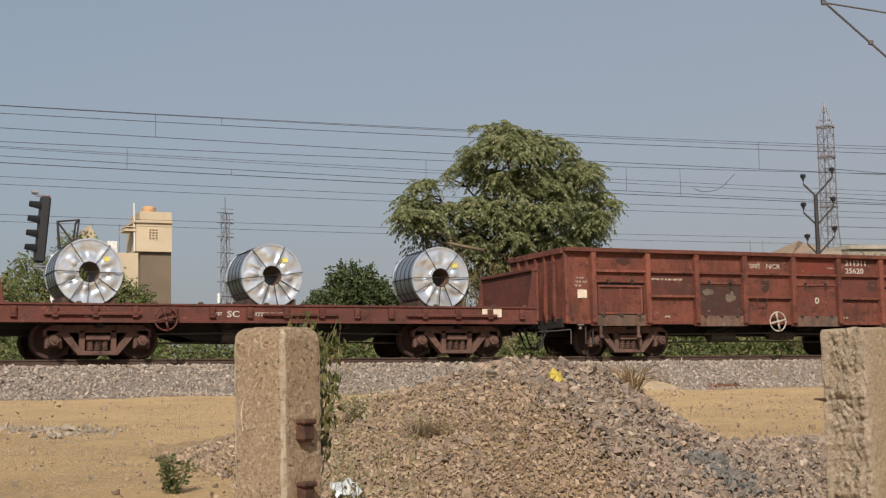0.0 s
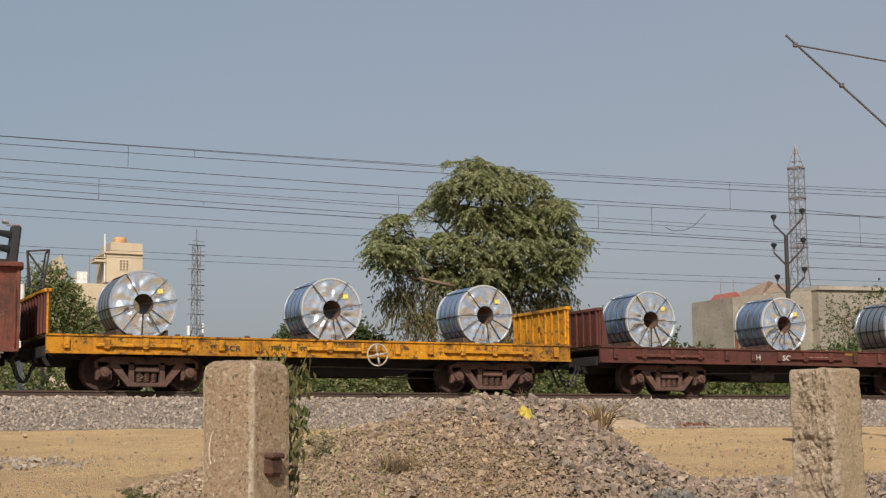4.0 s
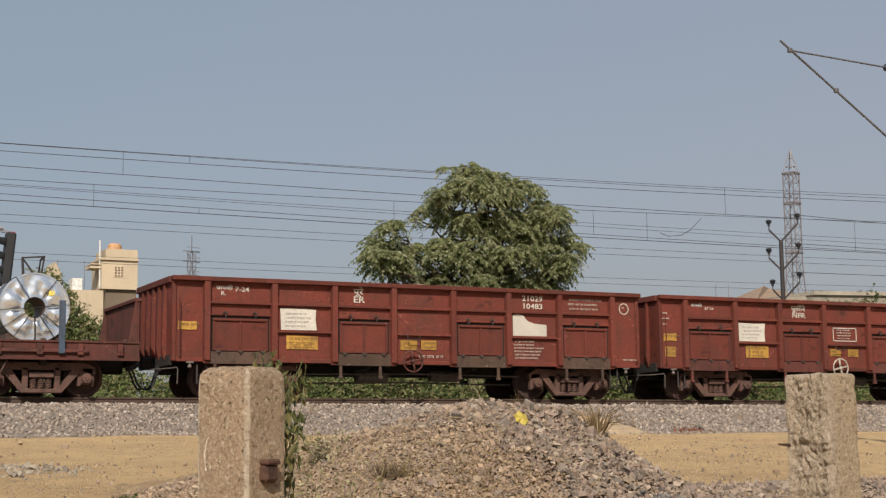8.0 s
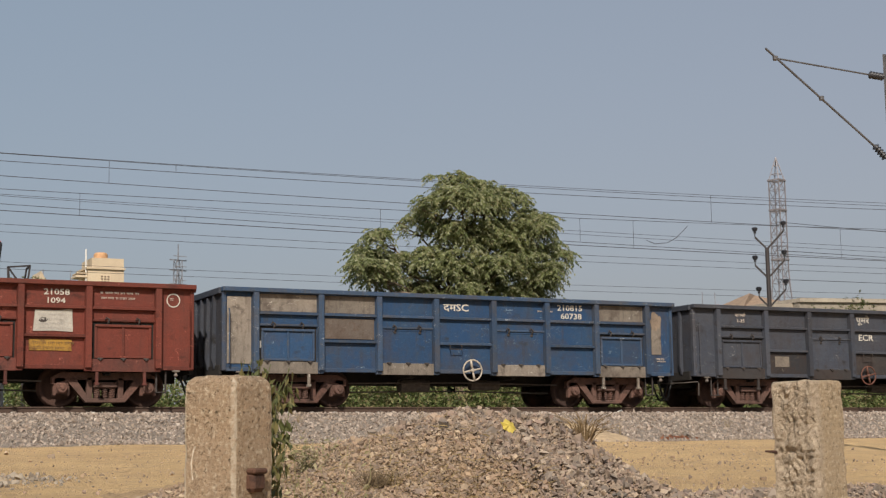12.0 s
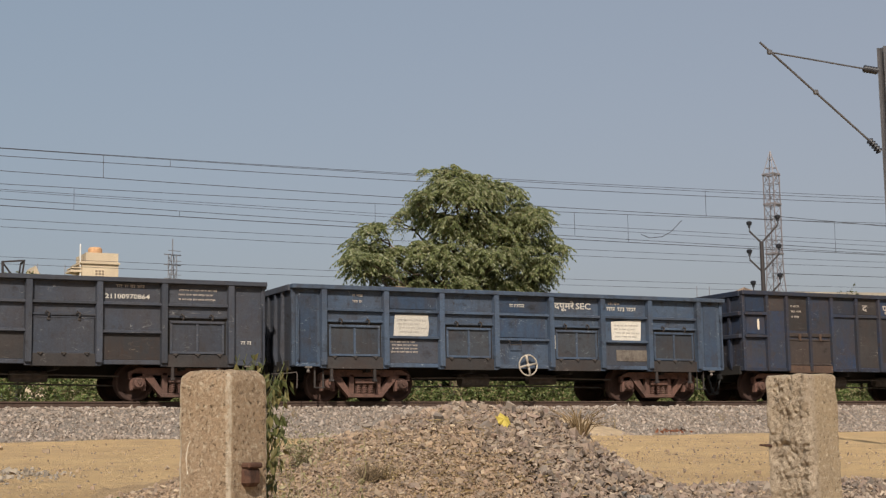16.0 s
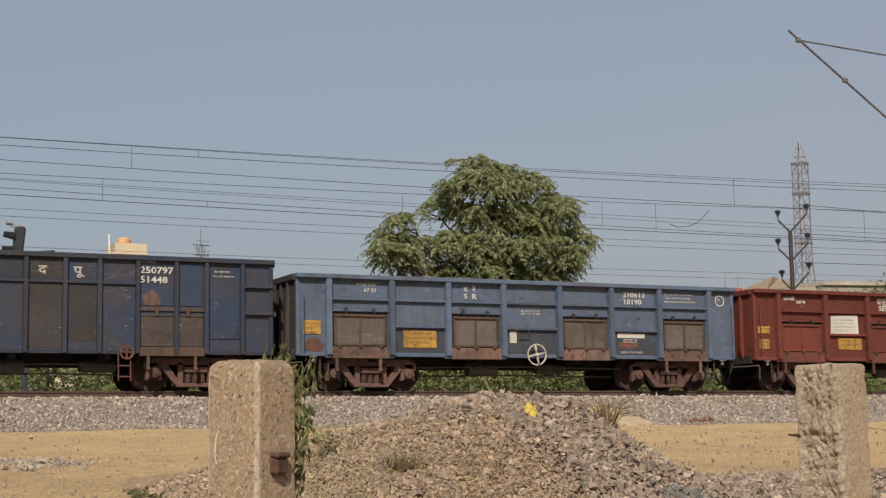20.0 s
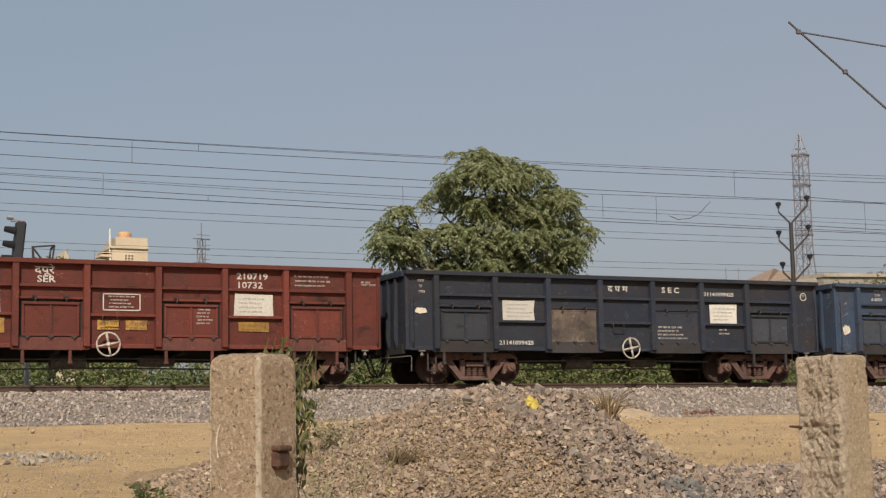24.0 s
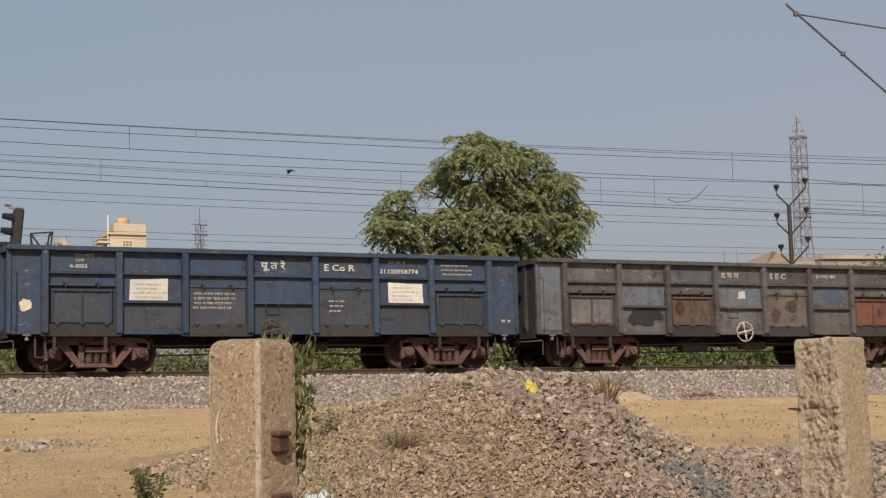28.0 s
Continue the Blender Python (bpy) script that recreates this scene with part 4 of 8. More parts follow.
for k, (x, r, blue) in enumerate(((-84.83 + 2.30, 0.78, 0), (-84.83 + 6.73, 0.77, 0), (-84.83 + 11.26, 0.79, 0), (-56.96 + 2.42, 0.80, 0), (-56.96 + 7.2, 0.80, 1),
                                  (-56.96 + 11.52, 0.79, 1), (-42.46 + 2.19, 0.80, 1), (-42.46 + 6.79, 0.79, 1), (-42.46 + 11.35, 0.80, 0))):
    coil(x, "steel coil in blue-banded shiny wrap on a flat wagon" if blue else "steel coil in crumpled silver wrap on a flat wagon", r, k + 1, bool(blue), foil=PALEFOIL if k in (0, 1, 2) else None)


# ---- the short tall wagon ----
def tall_wagon(left, label):
    p = PAINT["tallnavy"]
    length, top = 9.93, 3.1
    root = thing("tall_open_wagon", pose(left, TRACK, RAIL), label, "wagon", "wagons of the goods train")
    MOVERS.append((root, left, TRACK, RAIL))
    ribs = [0.84, 1.55, 2.37, 3.2, 4.14, 5.01, 5.79, 6.67, 7.58, 8.3, 9.18]
    for s in (-1, 1):
        turn = pose(0, 0, 0) if s < 0 else pose(length, 0, 0, 0, 0, 180)

        def put(name, key, make, x=0.0, mat=p, parent=root):
            return part(name, shared("tall_" + key, mat, make), None, parent, at=turn @ pose(x, 0, 0))
        put("side_sheet", "sheet", lambda b: b.box(0.0, -1.51, 0.84, length, -1.495, 3.02, 0.002))
        put("top_coping", "coping", lambda b: b.box(-0.04, -1.62, 2.98, length + 0.04, -1.46, top, 0.015))
        put("bottom_sill", "sill", lambda b: b.box(0, -1.54, 0.82, length, -1.44, 0.92, 0.01))
        for x in ribs:
            put("stanchion", "rib", lambda b: b.prism([(-0.06, -1.5), (0.06, -1.5), (0.045, -1.6), (-0.045, -1.6)], 2, 0.84, 2.99), x)
        for x in (0.03, length - 0.03):
            put("corner_post", "post", lambda b: b.box(-0.05, -1.56, 0.83, 0.05, -1.45, 3.0, 0.015), x)
        for z in (2.45, 1.81):
            put("waist_rail", f"band_{z}", lambda b: b.prism([(-1.5, z - 0.06), (-1.5, z + 0.06), (-1.61, z + 0.03), (-1.61, z - 0.03)], 0, 0.02, 0.80))
            put("waist_rail", f"bandr_{z}", lambda b: b.prism([(-1.5, z - 0.06), (-1.5, z + 0.06), (-1.61, z + 0.03), (-1.61, z - 0.03)], 0, 9.22, length - 0.02))
        put("waist_rail", "bandm", lambda b: b.prism([(-1.5, 2.40), (-1.5, 2.5), (-1.57, 2.48), (-1.57, 2.42)], 0, 3.25, 6.62))
        for x0, x1 in ((1.62, 3.12), (6.75, 8.22)):
            w = x1 - x0
            d = put("door", f"door_{x0}", lambda b: (b.box(x0, -1.545, 1.02, x1, -1.508, 1.72), b.box(x0, -1.565, 1.7, x1, -1.53, 1.75), b.box(x0, -1.565, 1.0, x1, -1.53, 1.05), b.box((x0 + x1) / 2 - 0.02, -1.565, 1.05, (x0 + x1) / 2 + 0.02, -1.53, 1.7)), 0, PAINT["doorbrown"])
            for k in (0.25, 0.75):
                part("hinge", shared("tall_hinge", PAINT["grime"], lambda b: b.box(-0.04, -1.59, 1.7, 0.04, -1.53, 1.9)), None, d, at=pose(x0 + k * w, 0, 0))
            put("hinge_bar", f"hb_{x0}", lambda b: b.box(x0 - 0.05, -1.55, 1.82, x1 + 0.05, -1.5, 1.92), 0, PAINT["doorbrown"])
            put("door_sill", f"ds_{x0}", lambda b: b.box(x0 - 0.04, -1.57, 0.78, x1 + 0.04, -1.5, 0.99), 0, PAINT["grime"])
            for k in (0.12, 0.88):
                put("support_leg", "leg", make_leg, x0 + k * w, PAINT["grime"])
    end_parts(root, 0.0, -1, p, top, 1.44)
    end_parts(root, length, 1, p, top, 1.44)
    for z in (2.45, 1.81):
        for x in (-0.07, length + 0.07):
            b = Build()
            b.box(x - 0.05, -1.5, z - 0.06, x + 0.05, 1.5, z + 0.06, 0.015)
            part("end_rail", b, p, root)
    b = Build()
    b.box(0.02, -1.48, 0.98, length - 0.02, 1.48, 1.03)
    part("floor", b, UNDER, root)
    add_underframe(root, length, False, (1.78, 8.15))
    for c in (1.78, 8.15):
        add_bogie(root, c)
    part("brake_wheel", shared("tall_brake_wheel", PAINT["patch"], lambda b: b.lathe([(0.13, -0.02), (0.17, -0.02), (0.17, 0.02), (0.13, 0.02)], 16, 1) and b.box(-0.14, -0.015, -0.02, 0.14, 0.015, 0.02) and b.box(-0.02, -0.015, -0.14, 0.02, 0.015, 0.14)), None, root, at=(6.4, -1.66, 0.86))
    for x in (6.22, 6.5):
        b = Build()
        b.tube([(x, -1.6, 0.85), (x, -1.64, 0.2)], 0.015, 6)
        part("step_rail", b, PAINT["patch"], root)
    for z in (0.3, 0.55):
        b = Build()
        b.tube([(6.22, -1.63, z), (6.5, -1.63, z)], 0.015, 6)
        part("step", b, PAINT["patch"], root)
    # brown stained panels
    for x0, x1, z0, z1, m in ((0.9, 1.5, 2.55, 2.97, "stain"), (2.43, 3.14, 2.0, 2.97, "tallnavy"), (1.61, 2.31, 2.0, 2.97, "sooty"), (4.2, 4.95, 0.95, 2.39, "sooty"), (5.06, 5.73, 1.1, 2.39, "stain"), (4.2, 4.95, 2.51, 2.97, "sooty"), (3.26, 4.08, 2.51, 2.97, "navy")):
        b = Build()
        b.box(x0, -1.516, z0, x1, -1.508, z1, 0.002)
        part("stained_sheet", b, PAINT[m], root)
    return root


wag_j = tall_wagon(39.66, "tall dark blue open wagon with rust-brown stains")


# ---- lettering and notices ----
def word(root, text, x, z, size, mat=LETTER, y=SIDE - 0.006):
    letters(text, size * 1.05, mat, root, (x, y, z))


def small(root, x, z, w, rows, mat=LETTER, h=0.04, gap=0.065, seed=1, y=SIDE - 0.006):
    bars_at(root, x, y, z, w, rows, FAINT if mat is LETTER and h < 0.09 else mat, h * 0.8, gap, seed)


def ring_mark(root, x, z, r, mat=LETTER):
    b = Build()
    b.lathe([(r, -0.003), (r + 0.025, -0.003), (r + 0.025, 0.003), (r, 0.003)], 20, 1, (x, SIDE - 0.006, z))
    part("round_mark", turned_out(b.mesh("round_mark")), mat, root)
    small(root, x - r * 0.65, z + 0.05, r * 1.0, 1, mat, 0.08)


FLATY = -1.535
# flat wagons
small(flat_a, 2.0, 1.0, 0.35, 1, LETTER, 0.09, y=FLATY)
word(flat_a, "SC", 5.33, 0.95, 0.2, LETTER, FLATY)
small(flat_a, 4.95, 1.06, 0.3, 1, LETTER, 0.1, y=FLATY, seed=3)
small(flat_a, 6.0, 1.06, 0.95, 1, LETTER, 0.12, y=FLATY, seed=4)
placard(flat_a, 12.0, 1.2, 0.55, 0.22, CREAM, "number_plate_board")
word(flat_c, "SCR", 4.15, 0.93, 0.17, BLACKLET, FLATY)
small(flat_c, 3.75, 1.06, 0.32, 1, BLACKLET, 0.12, y=FLATY, seed=5)
small(flat_c, 5.25, 1.06, 1.0, 1, BLACKLET, 0.12, y=FLATY, seed=6)
small(flat_c, 6.6, 1.18, 0.7, 1, BLACKLET, 0.08, y=FLATY, seed=7)
small(flat_c, 2.9, 1.05, 0.5, 1, BLACKLET, 0.06, y=FLATY, seed=8)
word(flat_d, "H", 5.05, 0.95, 0.2, LETTER, FLATY)
word(flat_d, "SC", 5.99, 0.95, 0.2, LETTER, FLATY)
small(flat_d, 6.9, 1.06, 0.9, 1, LETTER, 0.1, y=FLATY, seed=9)
small(flat_d, 2.5, 1.04, 0.3, 1, LETTER, 0.1, y=FLATY, seed=10)
placard(flat_d, 8.25, 1.22, 0.45, 0.1, PLATE, "yellow_plate")
small(flat_d, 10.1, 1.04, 0.4, 1, LETTER, 0.08, y=FLATY, seed=12)
for x0, x1 in ((10.0, 10.35), (10.28, 10.63)):
    b = Build()
    b.tube([(x1, -1.45, 0.8), (x0, -1.5, 0.18)], 0.018, 6)
    part("step_rail", b, PAINT["grime"], flat_d)
for z in (0.24, 0.5):
    b = Build()
    k = (z - 0.18) / 0.62 * 0.35
    b.box(10.0 + k, -1.53, z - 0.015, 10.3 + k, -1.43, z + 0.015, 0.005)
    part("step", b, PAINT["grime"], flat_d)
b = Build()
b.box(11.72, -1.62, 0.95, 11.86, -1.56, 2.15, 0.01)
part("blue_stake", b, PAINT["steelblue"], flat_d, "blue painted stake standing in its pocket")

# first open wagon, faded red
word(wag_b, "NCR", 6.38, 2.38, 0.18, FAINT)
word(wag_b, "उमरे", 5.82, 2.38, 0.18, FAINT)
word(wag_b, "211311", 9.15, 2.52, 0.2)
word(wag_b, "25620", 9.15, 2.3, 0.2)
small(wag_b, 8.5, 2.45, 0.5, 1, LETTER, 0.05, seed=14)
word(wag_b, "0", 8.0, 1.42, 0.24, y=-1.55)
blotch(wag_b, 7.45, 1.6, 0.45, 0.5, PAINT["brown"], 3, "stain", -1.551)
blotch(wag_b, 1.5, 2.62, 0.55, 0.25, PAINT["darkred"], 4, "stain", -1.522)
blotch(wag_b, 6.2, 2.1, 0.3, 0.42, PAINT["darkred"], 5, "stain", -1.522)
blotch(wag_b, 9.9, 2.15, 0.5, 0.4, PAINT["darkred"], 6, "stain", -1.522)
blotch(wag_b, 11.1, 2.68, 0.4, 0.3, PAINT["darkred"], 7, "stain", -1.522)
placard(wag_b, 0.35, 1.72, 0.28, 0.22, CREAM, "small_plate")
small(wag_b, 0.25, 2.05, 0.3, 3, LETTER, 0.07, 0.1, seed=15)
small(wag_b, 3.0, 1.05, 0.2, 1, CREAM, 0.06, seed=16)
small(wag_b, 2.6, 2.05, 1.0, 1, CREAM, 0.06, seed=17)
small(wag_b, 10.6, 2.45, 0.8, 1, PAINT["brown"], 0.12, seed=18)
for x, z, w, h, k in ((4.2, 1.8, 0.42, 0.2, 1), (4.95, 1.72, 0.4, 0.3, 2)):
    blotch(wag_b, x, z, w, h, TAN, k, "flaked_patch", -1.551)
small(wag_b, 8.35, 1.05, 0.9, 1, CREAM, 0.07, seed=19)

# second, with the torn sheet
word(wag_e, "वापसी", 1.05, 2.53, 0.13)
word(wag_e, "7-24", 1.5, 2.5, 0.15)
word(wag_e, "R.", 1.15, 2.4, 0.13)
placard(wag_e, 2.66, 2.13, 0.9, 0.5)
placard(wag_e, 2.8, 1.48, 0.8, 0.33, PLATE, "yellow_plate")
word(wag_e, "पूरे", 4.55, 2.53, 0.2)
word(wag_e, "ER", 4.54, 2.33, 0.21)
placard(wag_e, 0.12, 1.76, 0.46, 0.19, PLATE, "yellow_plate")
placard(wag_e, 5.8, 1.42, 0.46, 0.24, PLATE, "yellow_plate")
placard(wag_e, 6.38, 1.44, 0.42, 0.24, PLATE, "yellow_plate")
small(wag_e, 6.3, 1.06, 0.7, 1, LETTER, 0.08, seed=21)
word(wag_e, "21029", 9.28, 2.52, 0.19)
word(wag_e, "10483", 9.28, 2.32, 0.19)
placard(wag_e, 9.0, 2.17, 1.0, 0.58, torn=True)
small(wag_e, 9.0, 1.48, 0.8, 6, LETTER, 0.05, 0.085, seed=22)
small(wag_e, 10.65, 2.62, 1.0, 3, LETTER, 0.06, 0.12, seed=23)
ring_mark(wag_e, 12.4, 2.4, 0.13)
small(wag_e, 12.3, 1.05, 0.4, 1, LETTER, 0.05, seed=24)

# third, red oxide
word(wag_f, "वापसी", 1.05, 2.53, 0.12)
word(wag_f, "27 24", 1.5, 2.46, 0.1)
small(wag_f, 0.05, 2.35, 0.2, 3, LETTER, 0.05, 0.15, seed=26)
placard(wag_f, 2.66, 2.13, 0.88, 0.5)
placard(wag_f, 2.86, 1.5, 0.78, 0.34, PLATE, "yellow_plate")
word(wag_f, "पूसीरे", 4.5, 2.52, 0.2)
word(wag_f, "NFR", 4.52, 2.32, 0.2)
b = Build()
for q in ((5.98, 1.68, 6.85, 1.705), (5.98, 2.05, 6.85, 2.075), (5.98, 1.68, 6.005, 2.075), (6.825, 1.68, 6.85, 2.075)):
    b.box(q[0], SIDE - 0.009, q[1], q[2], SIDE - 0.002, q[3], 0.001)
part("lettering_frame", b, LETTER, wag_f)
small(wag_f, 6.1, 2.02, 0.55, 4, LETTER, 0.04, 0.08, seed=27)
for x, z in ((5.85, 1.46), (6.5, 1.46)):
    placard(wag_f, x, z, 0.38, 0.22, PLATE, "yellow_plate")
placard(wag_f, 9.15, 2.16, 0.85, 0.5, torn=False)
blotch(wag_f, 9.22, 1.98, 0.26, 0.12, BLACKLET, 28, "tear", SIDE - 0.017)
placard(wag_f, 9.05, 1.48, 0.95, 0.25, PLATE, "yellow_plate")
word(wag_f, "21058", 9.35, 2.5, 0.18)
word(wag_f, "1094", 9.4, 2.31, 0.17)
small(wag_f, 10.6, 2.6, 1.1, 2, LETTER, 0.06, 0.12, seed=30)
ring_mark(wag_f, 12.35, 2.45, 0.14)
placard(wag_f, 0.12, 1.78, 0.42, 0.2, PLATE, "yellow_plate")
placard(wag_f, 0.16, 1.42, 0.34, 0.28, PLATE, "yellow_plate")

# worn blue
word(wag_g, "दमSC", 5.85, 2.42, 0.24)
word(wag_g, "210815", 9.2, 2.52, 0.2)
word(wag_g, "60738", 9.3, 2.3, 0.2)
small(wag_g, 8.6, 2.5, 0.5, 1, LETTER, 0.05, seed=31)
blotch(wag_g, 12.1, 2.55, 0.42, 0.5, TAN, 21, "bare_patch", -1.532)
placard(wag_g, 2.58, 2.14, 1.33, 0.5, PAINT["drab"], "bare_patch")
placard(wag_g, 4.7, 1.6, 0.22, 0.18, SHEET)
placard(wag_g, 0.9, 1.55, 0.2, 0.16, SHEET, "torn_paper")
small(wag_g, 12.3, 1.3, 0.3, 2, LETTER, 0.05, seed=32)
placard(wag_g, 12.15, 2.3, 0.32, 0.9, PAINT["primer"], "bare_patch")
placard(wag_g, 0.1, 2.6, 0.6, 1.6, PAINT["primer"], "bare_patch")

# slate
word(wag_h, "वापसी", 1.45, 2.52, 0.12, FAINT)
word(wag_h, "3-25", 1.5, 2.36, 0.12, FAINT)
word(wag_h, "पूमरे", 5.85, 2.45, 0.24)
word(wag_h, "ECR", 5.9, 1.93, 0.24)
word(wag_h, "21100970864", 8.98, 2.34, 0.145)
small(wag_h, 9.2, 2.66, 0.7, 1, LETTER, 0.08, seed=34)
small(wag_h, 10.7, 2.6, 1.0, 3, LETTER, 0.05, 0.11, seed=35)
placard(wag_h, 2.8, 1.42, 0.5, 0.3, PAINT["primer"], "bare_patch")
placard(wag_h, 4.1, 1.25, 1.4, 0.4, PAINT["patch"], "rusty_patch")
small(wag_h, 7.5, 1.28, 1.0, 1, PAINT["primer"], 0.1, seed=36)
small(wag_h, 12.2, 1.4, 0.3, 1, LETTER, 0.1, seed=37)

# steel blue with sheets
small(wag_i, 1.55, 2.62, 0.4, 2, LETTER, 0.07, 0.15, seed=38)
placard(wag_i, 2.72, 2.13, 0.95, 0.55)
small(wag_i, 2.6, 1.48, 0.8, 4, LETTER, 0.05, 0.085, seed=39)
small(wag_i, 6.0, 2.5, 0.25, 1, LETTER, 0.1, seed=40)
word(wag_i, "दपूमरे", 7.4, 2.42, 0.22)
word(wag_i, "SEC", 8.05, 2.42, 0.22)
small(wag_i, 9.05, 2.62, 0.5, 1, LETTER, 0.08, seed=41)
small(wag_i, 8.98, 2.5, 1.0, 1, LETTER, 0.13, seed=42)
placard(wag_i, 9.15, 2.13, 0.95, 0.55)
placard(wag_i, 7.35, 1.7, 0.12, 0.35, SHEET, "torn_paper")
placard(wag_i, 9.3, 1.35, 1.0, 0.3, PAINT["primer"], "bare_patch")
placard(wag_i, 4.5, 1.6, 0.3, 0.25, PAINT["sooty"], "scuffed_patch")
placard(wag_i, 1.75, 1.5, 0.3, 0.25, PAINT["sooty"], "scuffed_patch")
small(wag_i, 0.2, 1.55, 0.3, 2, LETTER, 0.04, seed=43)
placard(wag_i, 0.14, 2.62, 0.5, 1.7, PAINT["blue"], "blue_panel")
placard(wag_i, 12.2, 2.62, 0.45, 1.7, PAINT["blue"], "blue_panel")
placard(wag_i, 2.6, 2.62, 1.3, 0.33, PAINT["blue"], "blue_panel")
placard(wag_i, 5.7, 2.13, 1.4, 0.5, PAINT["blue"], "blue_panel")

# tall one
blotch(wag_j, 6.76, 2.32, 0.45, 0.42, PAINT["grime"], 24, "rusty_patch", -1.533)
blotch(wag_j, 0.5, 2.35, 0.09, 0.4, CREAM, 27, "flaked_patch", -1.534)
small(wag_j, 1.7, 2.72, 0.35, 3, LETTER, 0.07, 0.15, seed=44)
word(wag_j, "250797", 6.72, 2.7, 0.2)
word(wag_j, "51448", 6.72, 2.48, 0.2)
small(wag_j, 6.75, 2.98, 0.4, 1, LETTER, 0.08, seed=45)
small(wag_j, 8.45, 2.8, 0.5, 3, LETTER, 0.05, 0.11, seed=46)
word(wag_j, "द", 4.42, 2.62, 0.26, FAINT)
word(wag_j, "पू", 5.2, 2.62, 0.26, FAINT)
for x0, x1, z0, z1 in ((0.12, 0.76, 2.52, 2.95), (0.12, 0.76, 1.88, 2.38), (6.75, 7.5, 1.95, 2.4), (7.65, 8.2, 1.95, 2.95), (8.4, 9.1, 1.2, 2.6)):
    placard(wag_j, x0, z1, x1 - x0, z1 - z0, PAINT["deepblue"], "blue_panel")

# mid blue
small(wag_k, 1.55, 2.62, 0.4, 1, LETTER, 0.07, seed=49)
word(wag_k, "67 23", 1.75, 2.42, 0.11)
placard(wag_k, 0.15, 1.68, 0.46, 0.33, PLATE, "yellow_plate")
placard(wag_k, 2.8, 1.48, 0.9, 0.42, PLATE, "yellow_plate")
word(wag_k, "द  रे", 4.5, 2.5, 0.17)
word(wag_k, "S  R", 4.5, 2.32, 0.17)
small(wag_k, 6.1, 2.05, 0.7, 2, LETTER, 0.05, seed=50)
placard(wag_k, 5.8, 1.5, 0.2, 0.3, SHEET, "torn_paper")
word(wag_k, "210613", 9.25, 2.48, 0.18)
word(wag_k, "10190", 9.25, 2.29, 0.18)
small(wag_k, 10.55, 2.6, 1.1, 3, LETTER, 0.05, 0.1, seed=51)
ring_mark(wag_k, 12.4, 2.45, 0.13)
blotch(wag_k, 9.05, 1.33, 0.7, 0.24, PAINT["patch"], 31, "rusty_patch", -1.5215)
placard(wag_k, 9.05, 1.5, 0.85, 0.12, SHEET, "number_strip")
small(wag_k, 9.15, 1.35, 0.7, 2, LETTER, 0.05, seed=52, y=SIDE - 0.016)
small(wag_k, 9.1, 1.02, 0.7, 1, LETTER, 0.07, seed=53)
blotch(wag_k, 0.12, 1.25, 0.6, 0.36, PAINT["patch"], 30, "rusty_patch", -1.524)

# red oxide near the tail
word(wag_l, "वापसी", 1.05, 2.53, 0.13)
word(wag_l, "0974", 1.5, 2.44, 0.12)
placard(wag_l, 2.7, 2.13, 1.0, 0.55)
placard(wag_l, 2.95, 1.48, 0.85, 0.32, PLATE, "yellow_plate")
word(wag_l, "दपूरे", 4.45, 2.5, 0.22)
word(wag_l, "SER", 4.5, 2.3, 0.2)
b = Build()
for q in ((5.98, 1.68, 6.85, 1.705), (5.98, 2.05, 6.85, 2.075), (5.98, 1.68, 6.005, 2.075), (6.825, 1.68, 6.85, 2.075)):
    b.box(q[0], SIDE - 0.009, q[1], q[2], SIDE - 0.002, q[3], 0.001)
part("lettering_frame", b, LETTER, wag_l)
small(wag_l, 6.1, 2.02, 0.55, 4, LETTER, 0.04, 0.08, seed=55)
for x in (5.85, 6.5):
    placard(wag_l, x, 1.46, 0.5, 0.22, PLATE, "yellow_plate")
small(wag_l, 8.15, 1.75, 0.4, 5, LETTER, 0.05, 0.08, seed=56, y=-1.542)
word(wag_l, "210719", 9.15, 2.48, 0.2)
word(wag_l, "10732", 9.15, 2.27, 0.2)
placard(wag_l, 9.1, 2.13, 0.95, 0.52)
placard(wag_l, 9.2, 1.45, 0.75, 0.22, PLATE, "yellow_plate")
small(wag_l, 10.6, 2.6, 1.0, 3, LETTER, 0.05, 0.11, seed=57)
placard(wag_l, 0.12, 1.78, 0.42, 0.2, PLATE, "yellow_plate")
placard(wag_l, 0.16, 1.42, 0.34, 0.28, PLATE, "yellow_plate")
small(wag_l, 12.3, 2.5, 0.25, 2, LETTER, 0.06, seed=58)

# navy
small(wag_m, 0.3, 2.6, 0.2, 3, LETTER, 0.08, 0.14, seed=59)
placard(wag_m, 2.72, 2.13, 0.92, 0.55)
blotch(wag_m, 0.2, 1.9, 0.42, 0.18, CREAM, 10, "flaked_patch", -1.524)
word(wag_m, "21141099425", 2.6, 0.98, 0.14)
word(wag_m, "द प म", 5.9, 2.42, 0.21)
word(wag_m, "S E C", 7.6, 2.42, 0.2)
word(wag_m, "21141099425", 8.98, 2.36, 0.14)
small(wag_m, 7.4, 1.5, 0.95, 4, LETTER, 0.06, 0.1, seed=61, y=-1.552)
placard(wag_m, 9.15, 2.13, 0.92, 0.55)
small(wag_m, 9.4, 1.45, 0.4, 2, LETTER, 0.06, 0.1, seed=62)
ring_mark(wag_m, 12.4, 2.4, 0.09)

